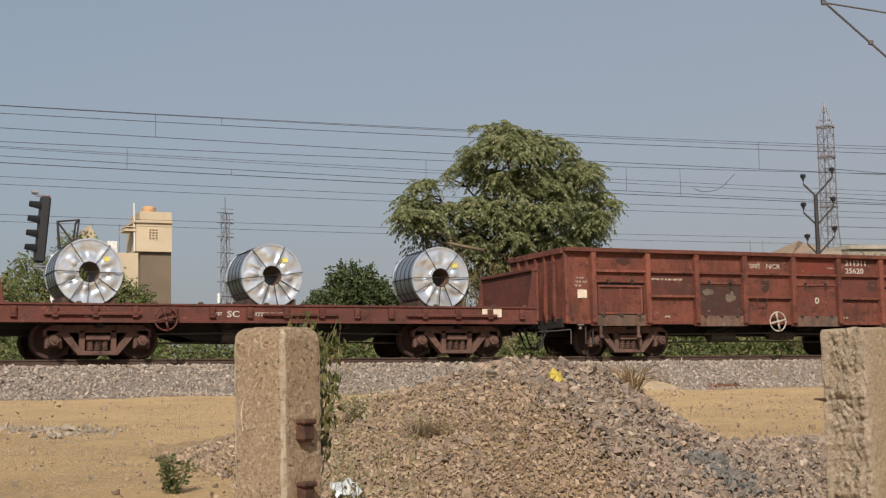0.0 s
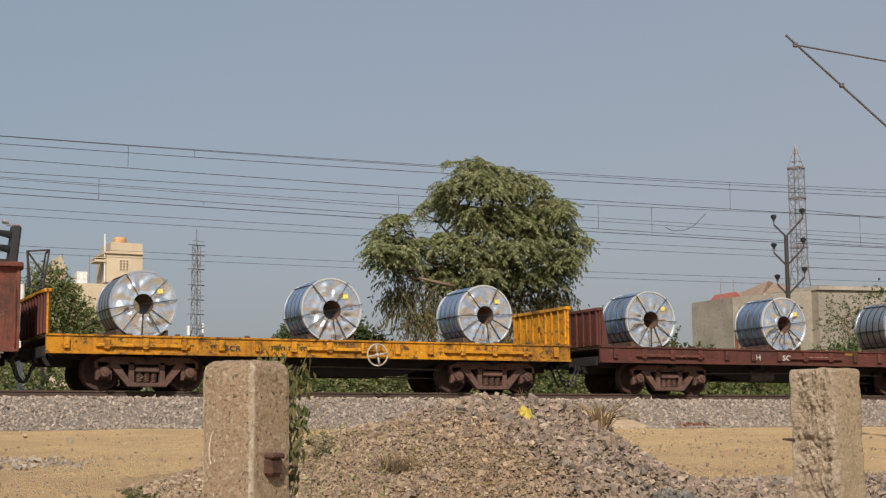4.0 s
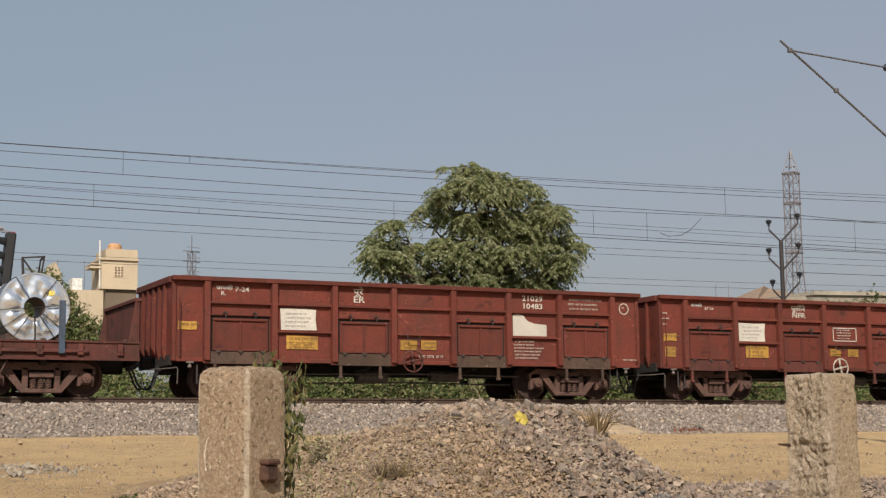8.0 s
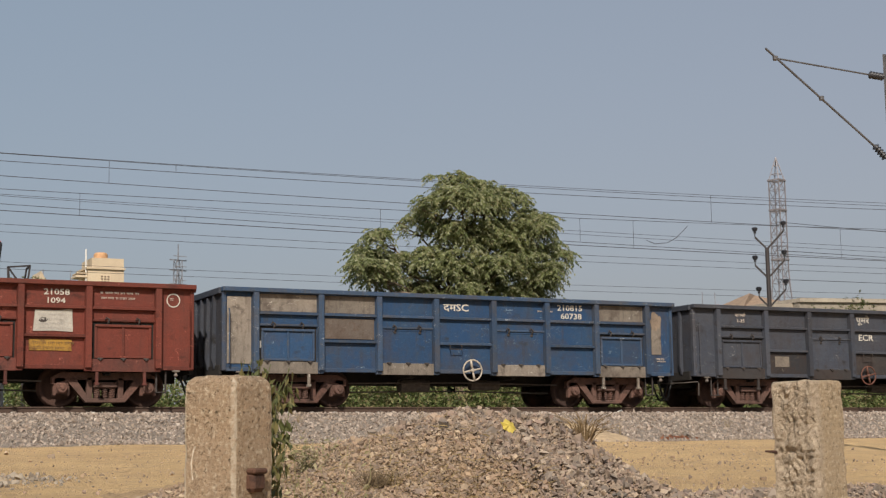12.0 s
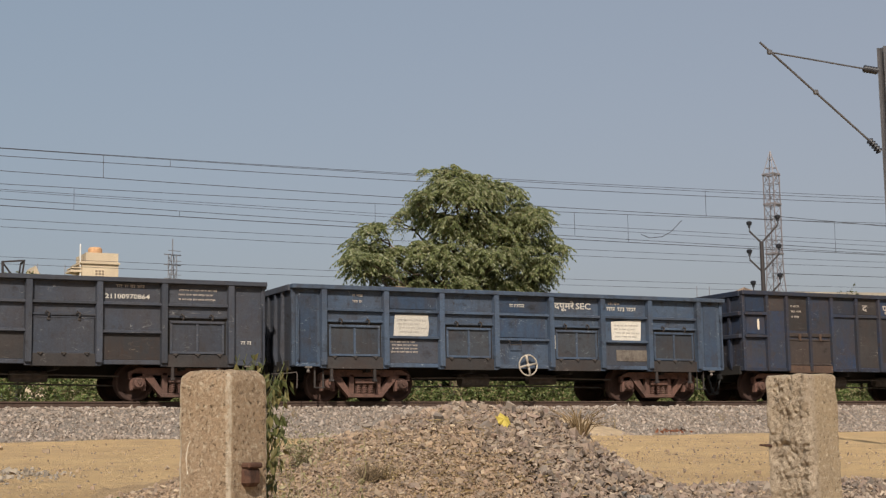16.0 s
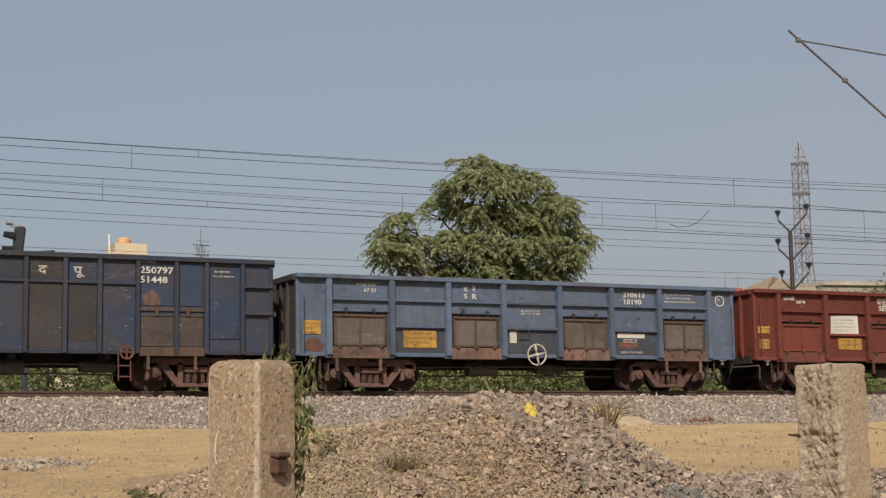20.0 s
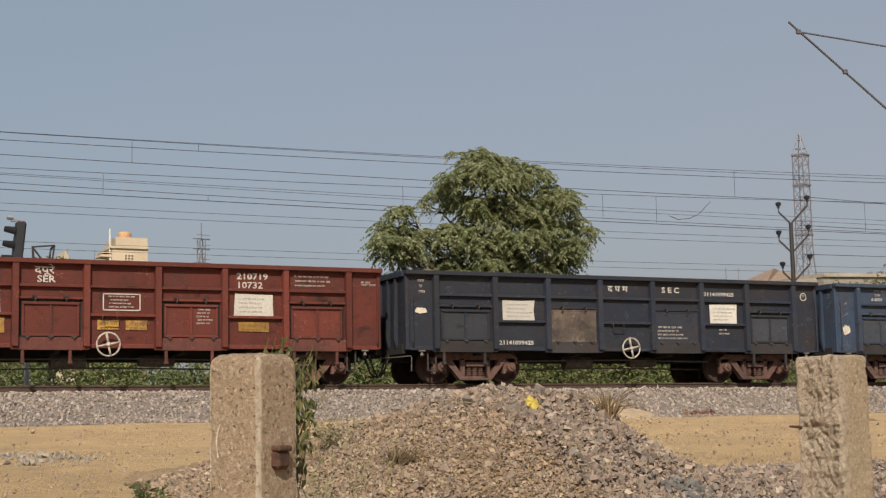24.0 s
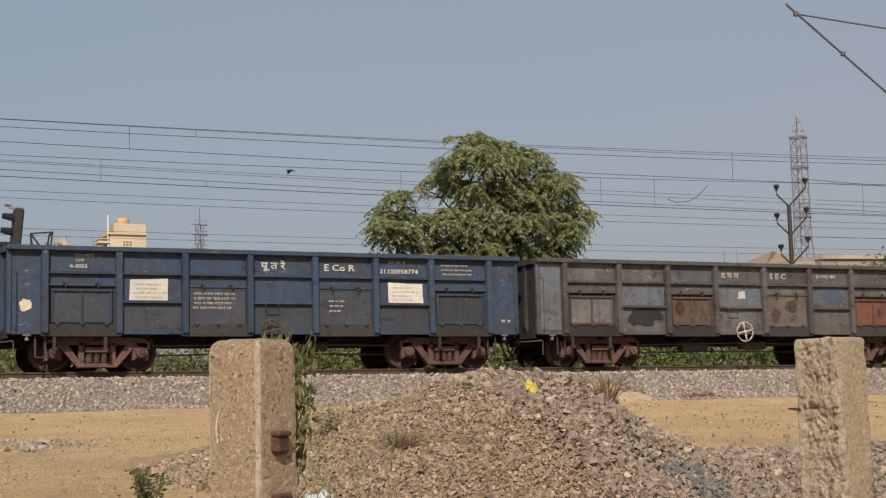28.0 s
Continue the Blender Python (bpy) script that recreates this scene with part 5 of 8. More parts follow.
# blue
small(wag_n, 1.45, 2.65, 0.3, 2, LETTER, 0.08, 0.12, seed=63)
word(wag_n, "6-2025", 1.36, 2.34, 0.11)
placard(wag_n, 2.72, 2.1, 0.92, 0.55)
small(wag_n, 4.2, 1.8, 1.1, 4, LETTER, 0.065, 0.11, seed=64, y=-1.552)
word(wag_n, "पू त रे", 5.9, 2.4, 0.22)
word(wag_n, "E Co R", 7.5, 2.38, 0.21)
word(wag_n, "21120958774", 8.98, 2.34, 0.145)
small(wag_n, 9.2, 2.64, 0.5, 1, LETTER, 0.08, seed=65)
placard(wag_n, 9.2, 2.1, 0.95, 0.55)
small(wag_n, 10.65, 2.58, 0.9, 3, LETTER, 0.05, 0.11, seed=66)
small(wag_n, 7.6, 1.65, 0.4, 3, LETTER, 0.05, 0.12, seed=67, y=-1.552)
blotch(wag_n, 0.22, 1.62, 0.34, 0.3, CREAM, 12, "torn_paper", -1.524)
blotch(wag_n, 8.9, 1.25, 0.5, 0.08, PAINT["sooty"], 13, "stain", -1.524)
small(wag_n, 12.3, 1.2, 0.25, 1, LETTER, 0.1, seed=68)

# weathered grey
word(wag_o, "द प म", 5.85, 2.4, 0.2, FAINT)
word(wag_o, "S E C", 7.5, 2.4, 0.2, FAINT)
small(wag_o, 9.1, 2.52, 1.0, 1, LETTER, 0.1, seed=69)
placard(wag_o, 6.4, 2.02, 0.24, 0.2, SHEET)
blotch(wag_o, 2.7, 1.55, 1.0, 0.55, RUBBER, 14, "soot_scab", -1.526, "black soot scab")
blotch(wag_o, 3.2, 1.52, 0.7, 0.34, RUBBER, 15, "soot_scab", -1.5264, "black soot scab")
blotch(wag_o, 7.45, 1.62, 0.38, 0.5, PAINT["grime"], 16, "rusty_patch", -1.551)
blotch(wag_o, 7.95, 1.78, 0.5, 0.36, PAINT["grime"], 17, "rusty_patch", -1.551)
blotch(wag_o, 4.25, 1.75, 0.35, 0.45, PAINT["darkred"], 18, "rusty_patch", -1.5385)
blotch(wag_o, 0.18, 1.75, 0.3, 0.28, CREAM, 19, "flaked_patch", -1.524)
placard(wag_o, 0.1, 2.68, 0.6, 1.75, PAINT["bluegrey"], "blue_panel")
blotch(wag_o, 9.3, 2.14, 0.9, 0.45, PAINT["skyblue"], 20, "blue_patch", -1.524)
small(wag_o, 0.2, 1.4, 0.3, 2, LETTER, 0.06, 0.13, seed=70)


# ---- ground ----
def smooth(a, b, x):
    s = min(1.0, max(0.0, (x - a) / (b - a)))
    return s * s * (3 - 2 * s)


def ground_z(x, y):
    """The lie of the land: the lane, the bank, the sandy bench, the ballast bed and the low ground behind."""
    z = 0.05 * smooth(2, 5, y) + 1.0 * smooth(5.3, 9.2, y)
    if y > 9:
        z += (min(y, 30.5) - 9) * 0.0345
    z += 0.72 * smooth(30.4, 33.6, y) if y < 33.6 else 0.72
    z -= 1.0 * smooth(38.2, 41.5, y)
    if 4 < y < 31:
        z += 0.05 * noise.noise(Vector((x * 0.45, y * 0.45, 0))) + 0.018 * noise.noise(Vector((x * 2.1, y * 2.1, 3)))
    return z


def heap_z(x, y):
    """Height of the stone heap above the ground."""
    ridge = float(np.interp(x + 0.12 * noise.noise(Vector((x * 2, y * 2, 4))), (2.9, 3.2, 3.8, 4.43, 4.95, 5.19, 5.69, 6.12, 6.4, 6.54, 6.74, 6.95), (0, 0.1, 0.33, 0.45, 0.60, 0.64, 0.69, 0.65, 0.49, 0.37, 0.14, 0)))
    v = abs(y - 10.6) / (2.7 - 1.25 * smooth(5.0, 6.0, x))
    h = ridge * max(0.0, 1 - v ** 1.4) * (1 + 0.12 * noise.noise(Vector((x * 1.1, y * 1.1, 8))) * smooth(6.4, 5.6, x))
    w = 0.11 * smooth(2.45, 4.2, x + 0.25 * noise.noise(Vector((x, y, 2)))) * smooth(6.2, 7.2, y) * (1 - smooth(9.4, 11.5, y + 0.4 * noise.noise(Vector((x * 0.7, y, 1)))))
    return h + w * (0.7 + 0.6 * noise.noise(Vector((x * 0.9, y * 0.9, 5))))


def lines(pairs):
    out = []
    for a, b, step in pairs:
        n = max(1, round((b - a) / step))
        out += [a + (b - a) * i / n for i in range(n)]
    return out + [pairs[-1][1]]


xs = lines([(-3000, -300, 450), (-300, -20, 40), (-20, -2, 2), (-2, 16, 0.16), (16, 45, 0.6), (45, 200, 12), (200, 4000, 600)])
ys = lines([(-2000, -40, 300), (-40, 4, 4), (4, 14, 0.14), (14, 30, 0.6), (30, 42, 0.25), (42, 120, 8), (120, 5000, 500)])
verts = [(x, y, ground_z(x, y)) for y in ys for x in xs]
nx = len(xs)
faces = [(j * nx + i, j * nx + i + 1, (j + 1) * nx + i + 1, (j + 1) * nx + i) for j in range(len(ys) - 1) for i in range(nx - 1)]
me = bpy.data.meshes.new("ground")
me.from_pydata(verts, [], faces)
me.polygons.foreach_set("use_smooth", [True] * len(me.polygons))


def earth():
    m, t, bsdf = nodes_of("sandy_earth")
    v = coords(t, shift=False)
    a = ramp(t, noise_node(t, v, 0.55, 6), 0.38, 0.66)
    col = mix(t, a, (0.57, 0.39, 0.203), (0.47, 0.32, 0.17))
    col = mix(t, ramp(t, noise_node(t, v, 2.3, 9, 0.75), 0.5, 0.74), col, (0.34, 0.25, 0.155))
    col = mix(t, ramp(t, noise_node(t, v, 17, 8, 0.8), 0.57, 0.72), col, (0.30, 0.21, 0.12))
    col = mix(t, ramp(t, noise_node(t, v, 45, 4, 0.7), 0.62, 0.72), col, (0.62, 0.52, 0.38))
    # ballast bed and weedy ground by distance across the track
    sep = t.nodes.new("ShaderNodeSeparateXYZ")
    tc = t.nodes.new("ShaderNodeTexCoord")
    t.links.new(tc.outputs["Object"], sep.inputs[0])
    wob = t.nodes.new("ShaderNodeMath")
    wob.operation = "MULTIPLY_ADD"
    wob.inputs[1].default_value = 1.2
    t.links.new(noise_node(t, v, 1.2, 5), wob.inputs[0])
    t.links.new(sep.outputs[1], wob.inputs[2])
    grey = mix(t, noise_node(t, v, 14, 6, 0.8), (0.10, 0.08, 0.065), (0.36, 0.31, 0.265))
    col = mix(t, ramp(t, wob.outputs[0], 30.7, 31.3), col, grey)
    green = mix(t, noise_node(t, v, 1.5, 6, 0.7), (0.035, 0.055, 0.018), (0.13, 0.12, 0.05))
    col = mix(t, ramp(t, wob.outputs[0], 40.2, 41.6), col, green)
    t.links.new(col, bsdf.inputs["Base Color"])
    bsdf.inputs["Roughness"].default_value = 0.95
    bsdf.inputs["Specular IOR Level"].default_value = 0.15
    bump(t, bsdf, noise_node(t, v, 16, 9, 0.8), 0.9, 0.06)
    return m


EARTH = earth()
SAND = plain("dusty_spilt_sand", (0.36, 0.265, 0.165), 0.95, 0, 0.25, 7, 0.6)
tagged(part("ground", me, EARTH), "dry sandy ground rising to a ballasted track", "ground", kind="structure")

# ---- the track ----
STEELRAIL = worn("rusty_rail", (0.10, 0.064, 0.048), (0.08, 0.05, 0.038), (0.03, 0.02, 0.018), rough=0.8)
CONC = plain("sleeper_concrete", (0.33, 0.30, 0.27), 0.9, 0, 0.2, 6)
PROFILE = [(-0.07, -0.172), (0.07, -0.172), (0.07, -0.16), (0.012, -0.14), (0.012, -0.045), (0.036, -0.035), (0.036, -0.004), (0.03, 0), (-0.03, 0), (-0.036, -0.004), (-0.036, -0.035), (-0.012, -0.045), (-0.012, -0.14), (-0.07, -0.16)]
for s in (-1, 1):
    b = Build()
    b.prism([(TRACK + s * 0.873 + y, RAIL + z) for y, z in PROFILE], 0, -150, 260)
    tagged(part("rail", turned_out(b.mesh("rail")), STEELRAIL), "rusty steel running rail on concrete sleepers", "rail", "rails", "structure")
b = Build()
b.box(-0.12, -1.37, -0.2, 0.12, 1.37, 0, 0.02)
for y in (-0.99, -0.76, 0.76, 0.99):
    b.box(-0.05, y - 0.035, -0.005, 0.05, y + 0.035, 0.055, 0.012)
sleeper = b.mesh("sleeper")
sleeper.materials.append(CONC)
for i in range(150):
    ob = part("sleeper", sleeper, None, None, at=(-12 + i * 0.6, TRACK, RAIL - 0.175))
    tagged(ob, "concrete sleeper bedded in the ballast", "sleeper", "sleepers", "structure")


# ---- loose stone ----
CUBE = [(x, y, z) for x in (-0.62, 0.62) for y in (-0.62, 0.62) for z in (-0.62, 0.62)]
CUBEF = [(0, 1, 3), (0, 3, 2), (4, 6, 7), (4, 7, 5), (0, 4, 5), (0, 5, 1), (2, 3, 7), (2, 7, 6), (0, 2, 6), (0, 6, 4), (1, 5, 7), (1, 7, 3)]
OCT = [(1, 0, 0), (-1, 0, 0), (0, 1, 0), (0, -1, 0), (0, 0, 1), (0, 0, -1)]
OCTF = [(0, 2, 4), (2, 1, 4), (1, 3, 4), (3, 0, 4), (2, 0, 5), (1, 2, 5), (3, 1, 5), (0, 3, 5)]


def stone_cloud(name, spots, verts, faces, rng):
    """Many angular stones in one mesh; spots are x, y, z, radius."""
    n = len(spots)
    base = np.array(verts, float)
    k = len(base)
    pts = base[None] * (1 + rng.uniform(-0.38, 0.3, (n, k, 1))) + rng.uniform(-0.26, 0.26, (n, k, 3))
    pts *= rng.uniform(0.45, 1.45, (n, 1, 3))
    q = rng.normal(size=(n, 4))
    q /= np.linalg.norm(q, axis=1)[:, None]
    w, x, y, z = q.T
    rot = np.stack([1 - 2 * (y * y + z * z), 2 * (x * y - w * z), 2 * (x * z + w * y), 2 * (x * y + w * z), 1 - 2 * (x * x + z * z), 2 * (y * z - w * x),
                    2 * (x * z - w * y), 2 * (y * z + w * x), 1 - 2 * (x * x + y * y)], 1).reshape(n, 3, 3)
    pts = np.einsum("nij,nkj->nki", rot, pts) * spots[:, 3][:, None, None] + spots[:, None, :3]
    idx = (np.array(faces)[None] + (np.arange(n) * k)[:, None, None]).reshape(-1, 3)
    me = bpy.data.meshes.new(name)
    me.vertices.add(n * k)
    me.vertices.foreach_set("co", pts.reshape(-1))
    me.loops.add(idx.size)
    me.loops.foreach_set("vertex_index", idx.reshape(-1))
    me.polygons.add(len(idx))
    me.polygons.foreach_set("loop_start", np.arange(len(idx)) * 3)
    me.polygons.foreach_set("use_smooth", np.zeros(len(idx), bool))
    me.update(calc_edges=True)
    me.validate()
    return me


def stone_mat(name, tones, island=True, rough=0.9):
    m, t, bsdf = nodes_of(name)
    if island:
        rand = t.nodes.new("ShaderNodeNewGeometry").outputs["Random Per Island"]
    else:
        rand = t.nodes.new("ShaderNodeObjectInfo").outputs["Random"]
    cr = t.nodes.new("ShaderNodeValToRGB")
    cr.color_ramp.interpolation = "LINEAR"
    e = cr.color_ramp.elements
    e[0].position, e[0].color = 0, (*tones[0], 1)
    e[1].position, e[1].color = 1, (*tones[-1], 1)
    for i, c in enumerate(tones[1:-1]):
        el = e.new((i + 1) / (len(tones) - 1))
        el.color = (*c, 1)
    t.links.new(rand, cr.inputs[0])
    v = coords(t, shift=False)
    dust = ramp(t, noise_node(t, v, 9, 6, 0.7), 0.42, 0.7)
    k = t.nodes.new("ShaderNodeMath")
    k.operation = "MULTIPLY"
    k.inputs[1].default_value = 0.3
    t.links.new(dust, k.inputs[0])
    col = mix(t, k.outputs[0], cr.outputs[0], (0.40, 0.30, 0.19))
    t.links.new(col, bsdf.inputs["Base Color"])
    bsdf.inputs["Roughness"].default_value = rough
    bsdf.inputs["Specular IOR Level"].default_value = 0.2
    bump(t, bsdf, noise_node(t, v, 60, 4), 0.3, 0.01)
    return m


TONES = [(0.099, 0.075, 0.058), (0.279, 0.194, 0.131), (0.162, 0.126, 0.104), (0.342, 0.243, 0.158), (0.261, 0.180, 0.131), (0.189, 0.149, 0.117), (0.423, 0.324, 0.225)]
GREYS = [(0.10, 0.08, 0.07), (0.30, 0.250, 0.213), (0.22, 0.178, 0.15), (0.385, 0.325, 0.278), (0.28, 0.219, 0.181), (0.17, 0.14, 0.122), (0.47, 0.405, 0.351)]
BROKEN = [(0.090, 0.072, 0.063), (0.243, 0.180, 0.140), (0.135, 0.113, 0.099), (0.297, 0.225, 0.171), (0.225, 0.162, 0.135), (0.162, 0.135, 0.117), (0.396, 0.315, 0.243)]
STONE = stone_mat("heap_stone", TONES)
CLEAN = stone_mat("clean_heap_stone", BROKEN)
STONE1 = stone_mat("heap_stone_single", BROKEN, island=False)
BALLAST = stone_mat("track_ballast", GREYS)

def pale(x, y):
    """The stretch of the near face that is mostly bare soil."""
    return math.exp(-((x - 4.5 - 0.1 * (y - 8.6)) / 0.42) ** 2 - ((y - 8.7) / 0.95) ** 2)


def coarse_at(x, y):
    """Where the clean broken stone lies: the ridge and the side towards the open sand."""
    return smooth(4.7, 5.2, x + 0.25 * noise.noise(Vector((x * 1.5, y * 1.5, 6))) + 0.3 * smooth(9.6, 10.4, y))


rng = np.random.default_rng(5)
heap = thing("stone_heap", pose(5.75, 10.6, 0), "heap of broken stone and soil on sandy ground", "stone heap")
# soil core under the stones
hx = [1.9 + 0.05 * i for i in range(180)]
hy = [5.9 + 0.06 * i for i in range(137)]
b = Build()
for y in hy:
    for x in hx:
        h = heap_z(x, y)
        d = -0.018 + 0.034 * noise.noise(Vector((x * 5, y * 5, 1))) + 0.03 * noise.noise(Vector((x * 15, y * 15, 1)))
        b.v.append((x - 5.75, y - 10.6, ground_z(x, y) + (h + d - 0.02 * coarse_at(x, y) if h > 0.012 else -0.12)))
n = len(hx)
b.f = [[j * n + i, j * n + i + 1, (j + 1) * n + i + 1, (j + 1) * n + i] for j in range(len(hy) - 1) for i in range(n - 1)]


def soil():
    m, t, bsdf = nodes_of("stony_soil")
    v = coords(t, shift=False)
    col = mix(t, ramp(t, noise_node(t, v, 1.3, 6), 0.35, 0.65), (0.43, 0.30, 0.17), (0.32, 0.225, 0.14))
    col = mix(t, ramp(t, noise_node(t, v, 22, 7, 0.8), 0.5, 0.7), col, (0.17, 0.125, 0.085))
    col = mix(t, ramp(t, noise_node(t, v, 40, 5, 0.7), 0.6, 0.72), col, (0.5, 0.41, 0.3))
    t.links.new(col, bsdf.inputs["Base Color"])
    bsdf.inputs["Roughness"].default_value = 0.95
    bsdf.inputs["Specular IOR Level"].default_value = 0.1
    bump(t, bsdf, noise_node(t, v, 24, 8, 0.8), 0.8, 0.05)
    return m


SOIL = soil()
part("soil_core", b, SOIL, heap, "tan soil with grit", smooth=True)

spots, cells = [], {}
tries = 0
while tries < 150000 and len(spots) < 46000:
    tries += 1
    x, y = rng.uniform(2.3, 9.6), rng.uniform(7.2, 11.7)
    h = heap_z(x, y)
    if h < 0.02:
        if h < 0.006 or rng.random() > 0.3:
            continue
    coarse = coarse_at(x, y)
    bare = pale(x, y)
    if rng.random() < 0.6 * bare:
        continue
    r = min(0.042, (0.0135 + 0.0065 * coarse) * math.exp(rng.normal(0, 0.36))) * (1 - 0.3 * bare)
    # a lower bed, and a top layer whose stones keep their distance
    top = tries % 5 > 1
    if top:
        cx, cy = int(x / 0.08), int(y / 0.08)
        if any((x - p) ** 2 + (y - q) ** 2 < (0.72 * (r + e)) ** 2 for i in (-1, 0, 1) for j in (-1, 0, 1) for p, q, e in cells.get((cx + i, cy + j), ())):
            continue
        cells.setdefault((cx, cy), []).append((x, y, r))
    z = ground_z(x, y) + h + 0.012 * noise.noise(Vector((x * 4, y * 4, 2))) + (r * rng.uniform(-0.2, 0.3 + 0.5 * coarse) if top else -r * rng.uniform(0.4, 1.3))
    spots.append((x - 5.75, y - 10.6, z, r))
spots = np.array(spots)
large = spots[np.argsort(-(spots[:, 3] - 0.012 * np.abs(spots[:, 1] + 2.0)))]
rest = large[300:]
clean = np.array([coarse_at(x + 5.75, y + 10.6) > 0.5 for x, y, z, r in rest])
part("stone", stone_cloud("stones", rest[clean], CUBE, CUBEF, rng), CLEAN, heap, "broken brown-grey stone", kind="stuff")
part("rubble", stone_cloud("rubble", rest[~clean], CUBE, CUBEF, rng), STONE, heap, "tan rubble mixed with soil", kind="stuff")
kinds = []
for k in range(10):
    me = stone_cloud("stone", np.array([(0, 0, 0, 1.0)]), CUBE, CUBEF, rng)
    me.materials.append(STONE1)
    kinds.append(me)
for i, (x, y, z, r) in enumerate(large[:300]):
    ob = part("stone", kinds[i % 10], None, heap, at=pose(x, y, z, 40 * i % 360, 77 * i % 360, 131 * i % 360) @ Matrix.Scale(r, 4))

# shards and gravel between the larger stones
shards = []
while len(shards) < 34000:
    x, y = rng.uniform(2.2, 9.6), rng.uniform(7.1, 11.6)
    h = heap_z(x, y)
    if h < 0.015 or rng.random() < 0.8 * coarse_at(x, y):
        continue
    r = 0.0088 * math.exp(rng.normal(0, 0.38))
    shards.append((x - 5.75, y - 10.6, ground_z(x, y) + h + 0.02 * noise.noise(Vector((x * 5, y * 5, 1))) + r * rng.uniform(-0.2, 1.2), r))
part("gravel", stone_cloud("gravel", np.array(shards), CUBE, CUBEF, rng), STONE, heap, "small brown gravel and shards", kind="stuff")

dark = []
for s in rng.uniform(-1, 1, 240):
    x, y = 5.97 + 0.15 * s + rng.normal(0, 0.08), 8.55 + 0.55 * s + rng.normal(0, 0.1)
    dark.append((x - 5.75, y - 10.6, ground_z(x, y) + heap_z(x, y) + rng.uniform(0.01, 0.035), 0.021 * math.exp(rng.normal(0, 0.3))))
part("dark_stone", stone_cloud("dark_stone", np.array(dark), CUBE, CUBEF, rng), stone_mat("dark_stone", [(0.06, 0.06, 0.06), (0.13, 0.125, 0.12), (0.09, 0.09, 0.09), (0.17, 0.155, 0.14)]), heap, "patch of dark grey stone", kind="stuff")

# grit scattered on the sand
grit = []
while len(grit) < 6500:
    x, y = rng.uniform(0.2, 14), 6.5 + 22 * rng.random() ** 1.6
    r = 0.011 * math.exp(rng.normal(0, 0.45))
    grit.append((x + (y - 6.5) * 0.45 * rng.random(), y, ground_z(x, y) + r * 0.2, r))
tagged(part("grit", stone_cloud("grit", np.array(grit), CUBE, CUBEF, rng), STONE), "small stones scattered on dry sand", "stones", kind="stuff")

# patch of grey ash and clinker on the sand
ash = [(3.0 + 0.28 * rng.normal(), 16.6 + 0.75 * rng.normal(), 0, 0.016 * math.exp(rng.normal(0, 0.4))) for _ in range(420)]
ash = np.array([(x, y, ground_z(x, y) + 0.3 * r, r) for x, y, z, r in ash])
tagged(part("ash_patch", stone_cloud("ash_patch", ash, CUBE, CUBEF, rng), stone_mat("ash_clinker", [(0.16, 0.135, 0.11), (0.30, 0.26, 0.21), (0.22, 0.19, 0.16)])), "thin patch of grey ash and clinker on the sand", "ash", kind="stuff")

# ballast shoulder and bed
bal = []
while len(bal) < 58000:
    y = rng.uniform(30.1, 38.6)
    if y > 36.8 and rng.random() < 0.7:
        continue
    x = rng.uniform(1.5, 42)
    edge = smooth(30.1, 31.0, y + 0.5 * noise.noise(Vector((x * 0.6, y, 0))))
    if rng.random() > edge:
        continue
    r = 0.031 * math.exp(rng.normal(0, 0.25))
    bal.append((x, y, ground_z(x, y) + r * rng.uniform(0.0, 0.7), r))
tagged(part("ballast", stone_cloud("ballast", np.array(bal), OCT, OCTF, rng), BALLAST), "grey crushed stone ballast beside the rail", "ballast", kind="stuff")


# sand spilt over the foot of the ballast
b = Build()
n = 40
for j in range(n + 1):
    for i in range(n + 1):
        x, y = 17.9 + 3.6 * i / n, 29.2 + 3.6 * j / n
        d = math.hypot((x - 19.5 + 0.35 * noise.noise(Vector((x * 1.3, y * 1.3, 1)))) / 1.2, (y - 31.1 + 0.35 * noise.noise(Vector((x * 1.3, y * 1.3, 7)))) / 1.35)
        b.v.append((x, y, ground_z(x, y) - 0.07 + 0.21 * smooth(1.0, 0.3, d) + 0.02 * noise.noise(Vector((x * 6, y * 6, 2)))))
b.f = [[j * (n + 1) + i, j * (n + 1) + i + 1, (j + 1) * (n + 1) + i + 1, (j + 1) * (n + 1) + i] for j in range(n) for i in range(n)]
tagged(part("sand_spill", b, SAND, smooth=True), "pale sand spilt over the foot of the ballast", "sand", kind="stuff")


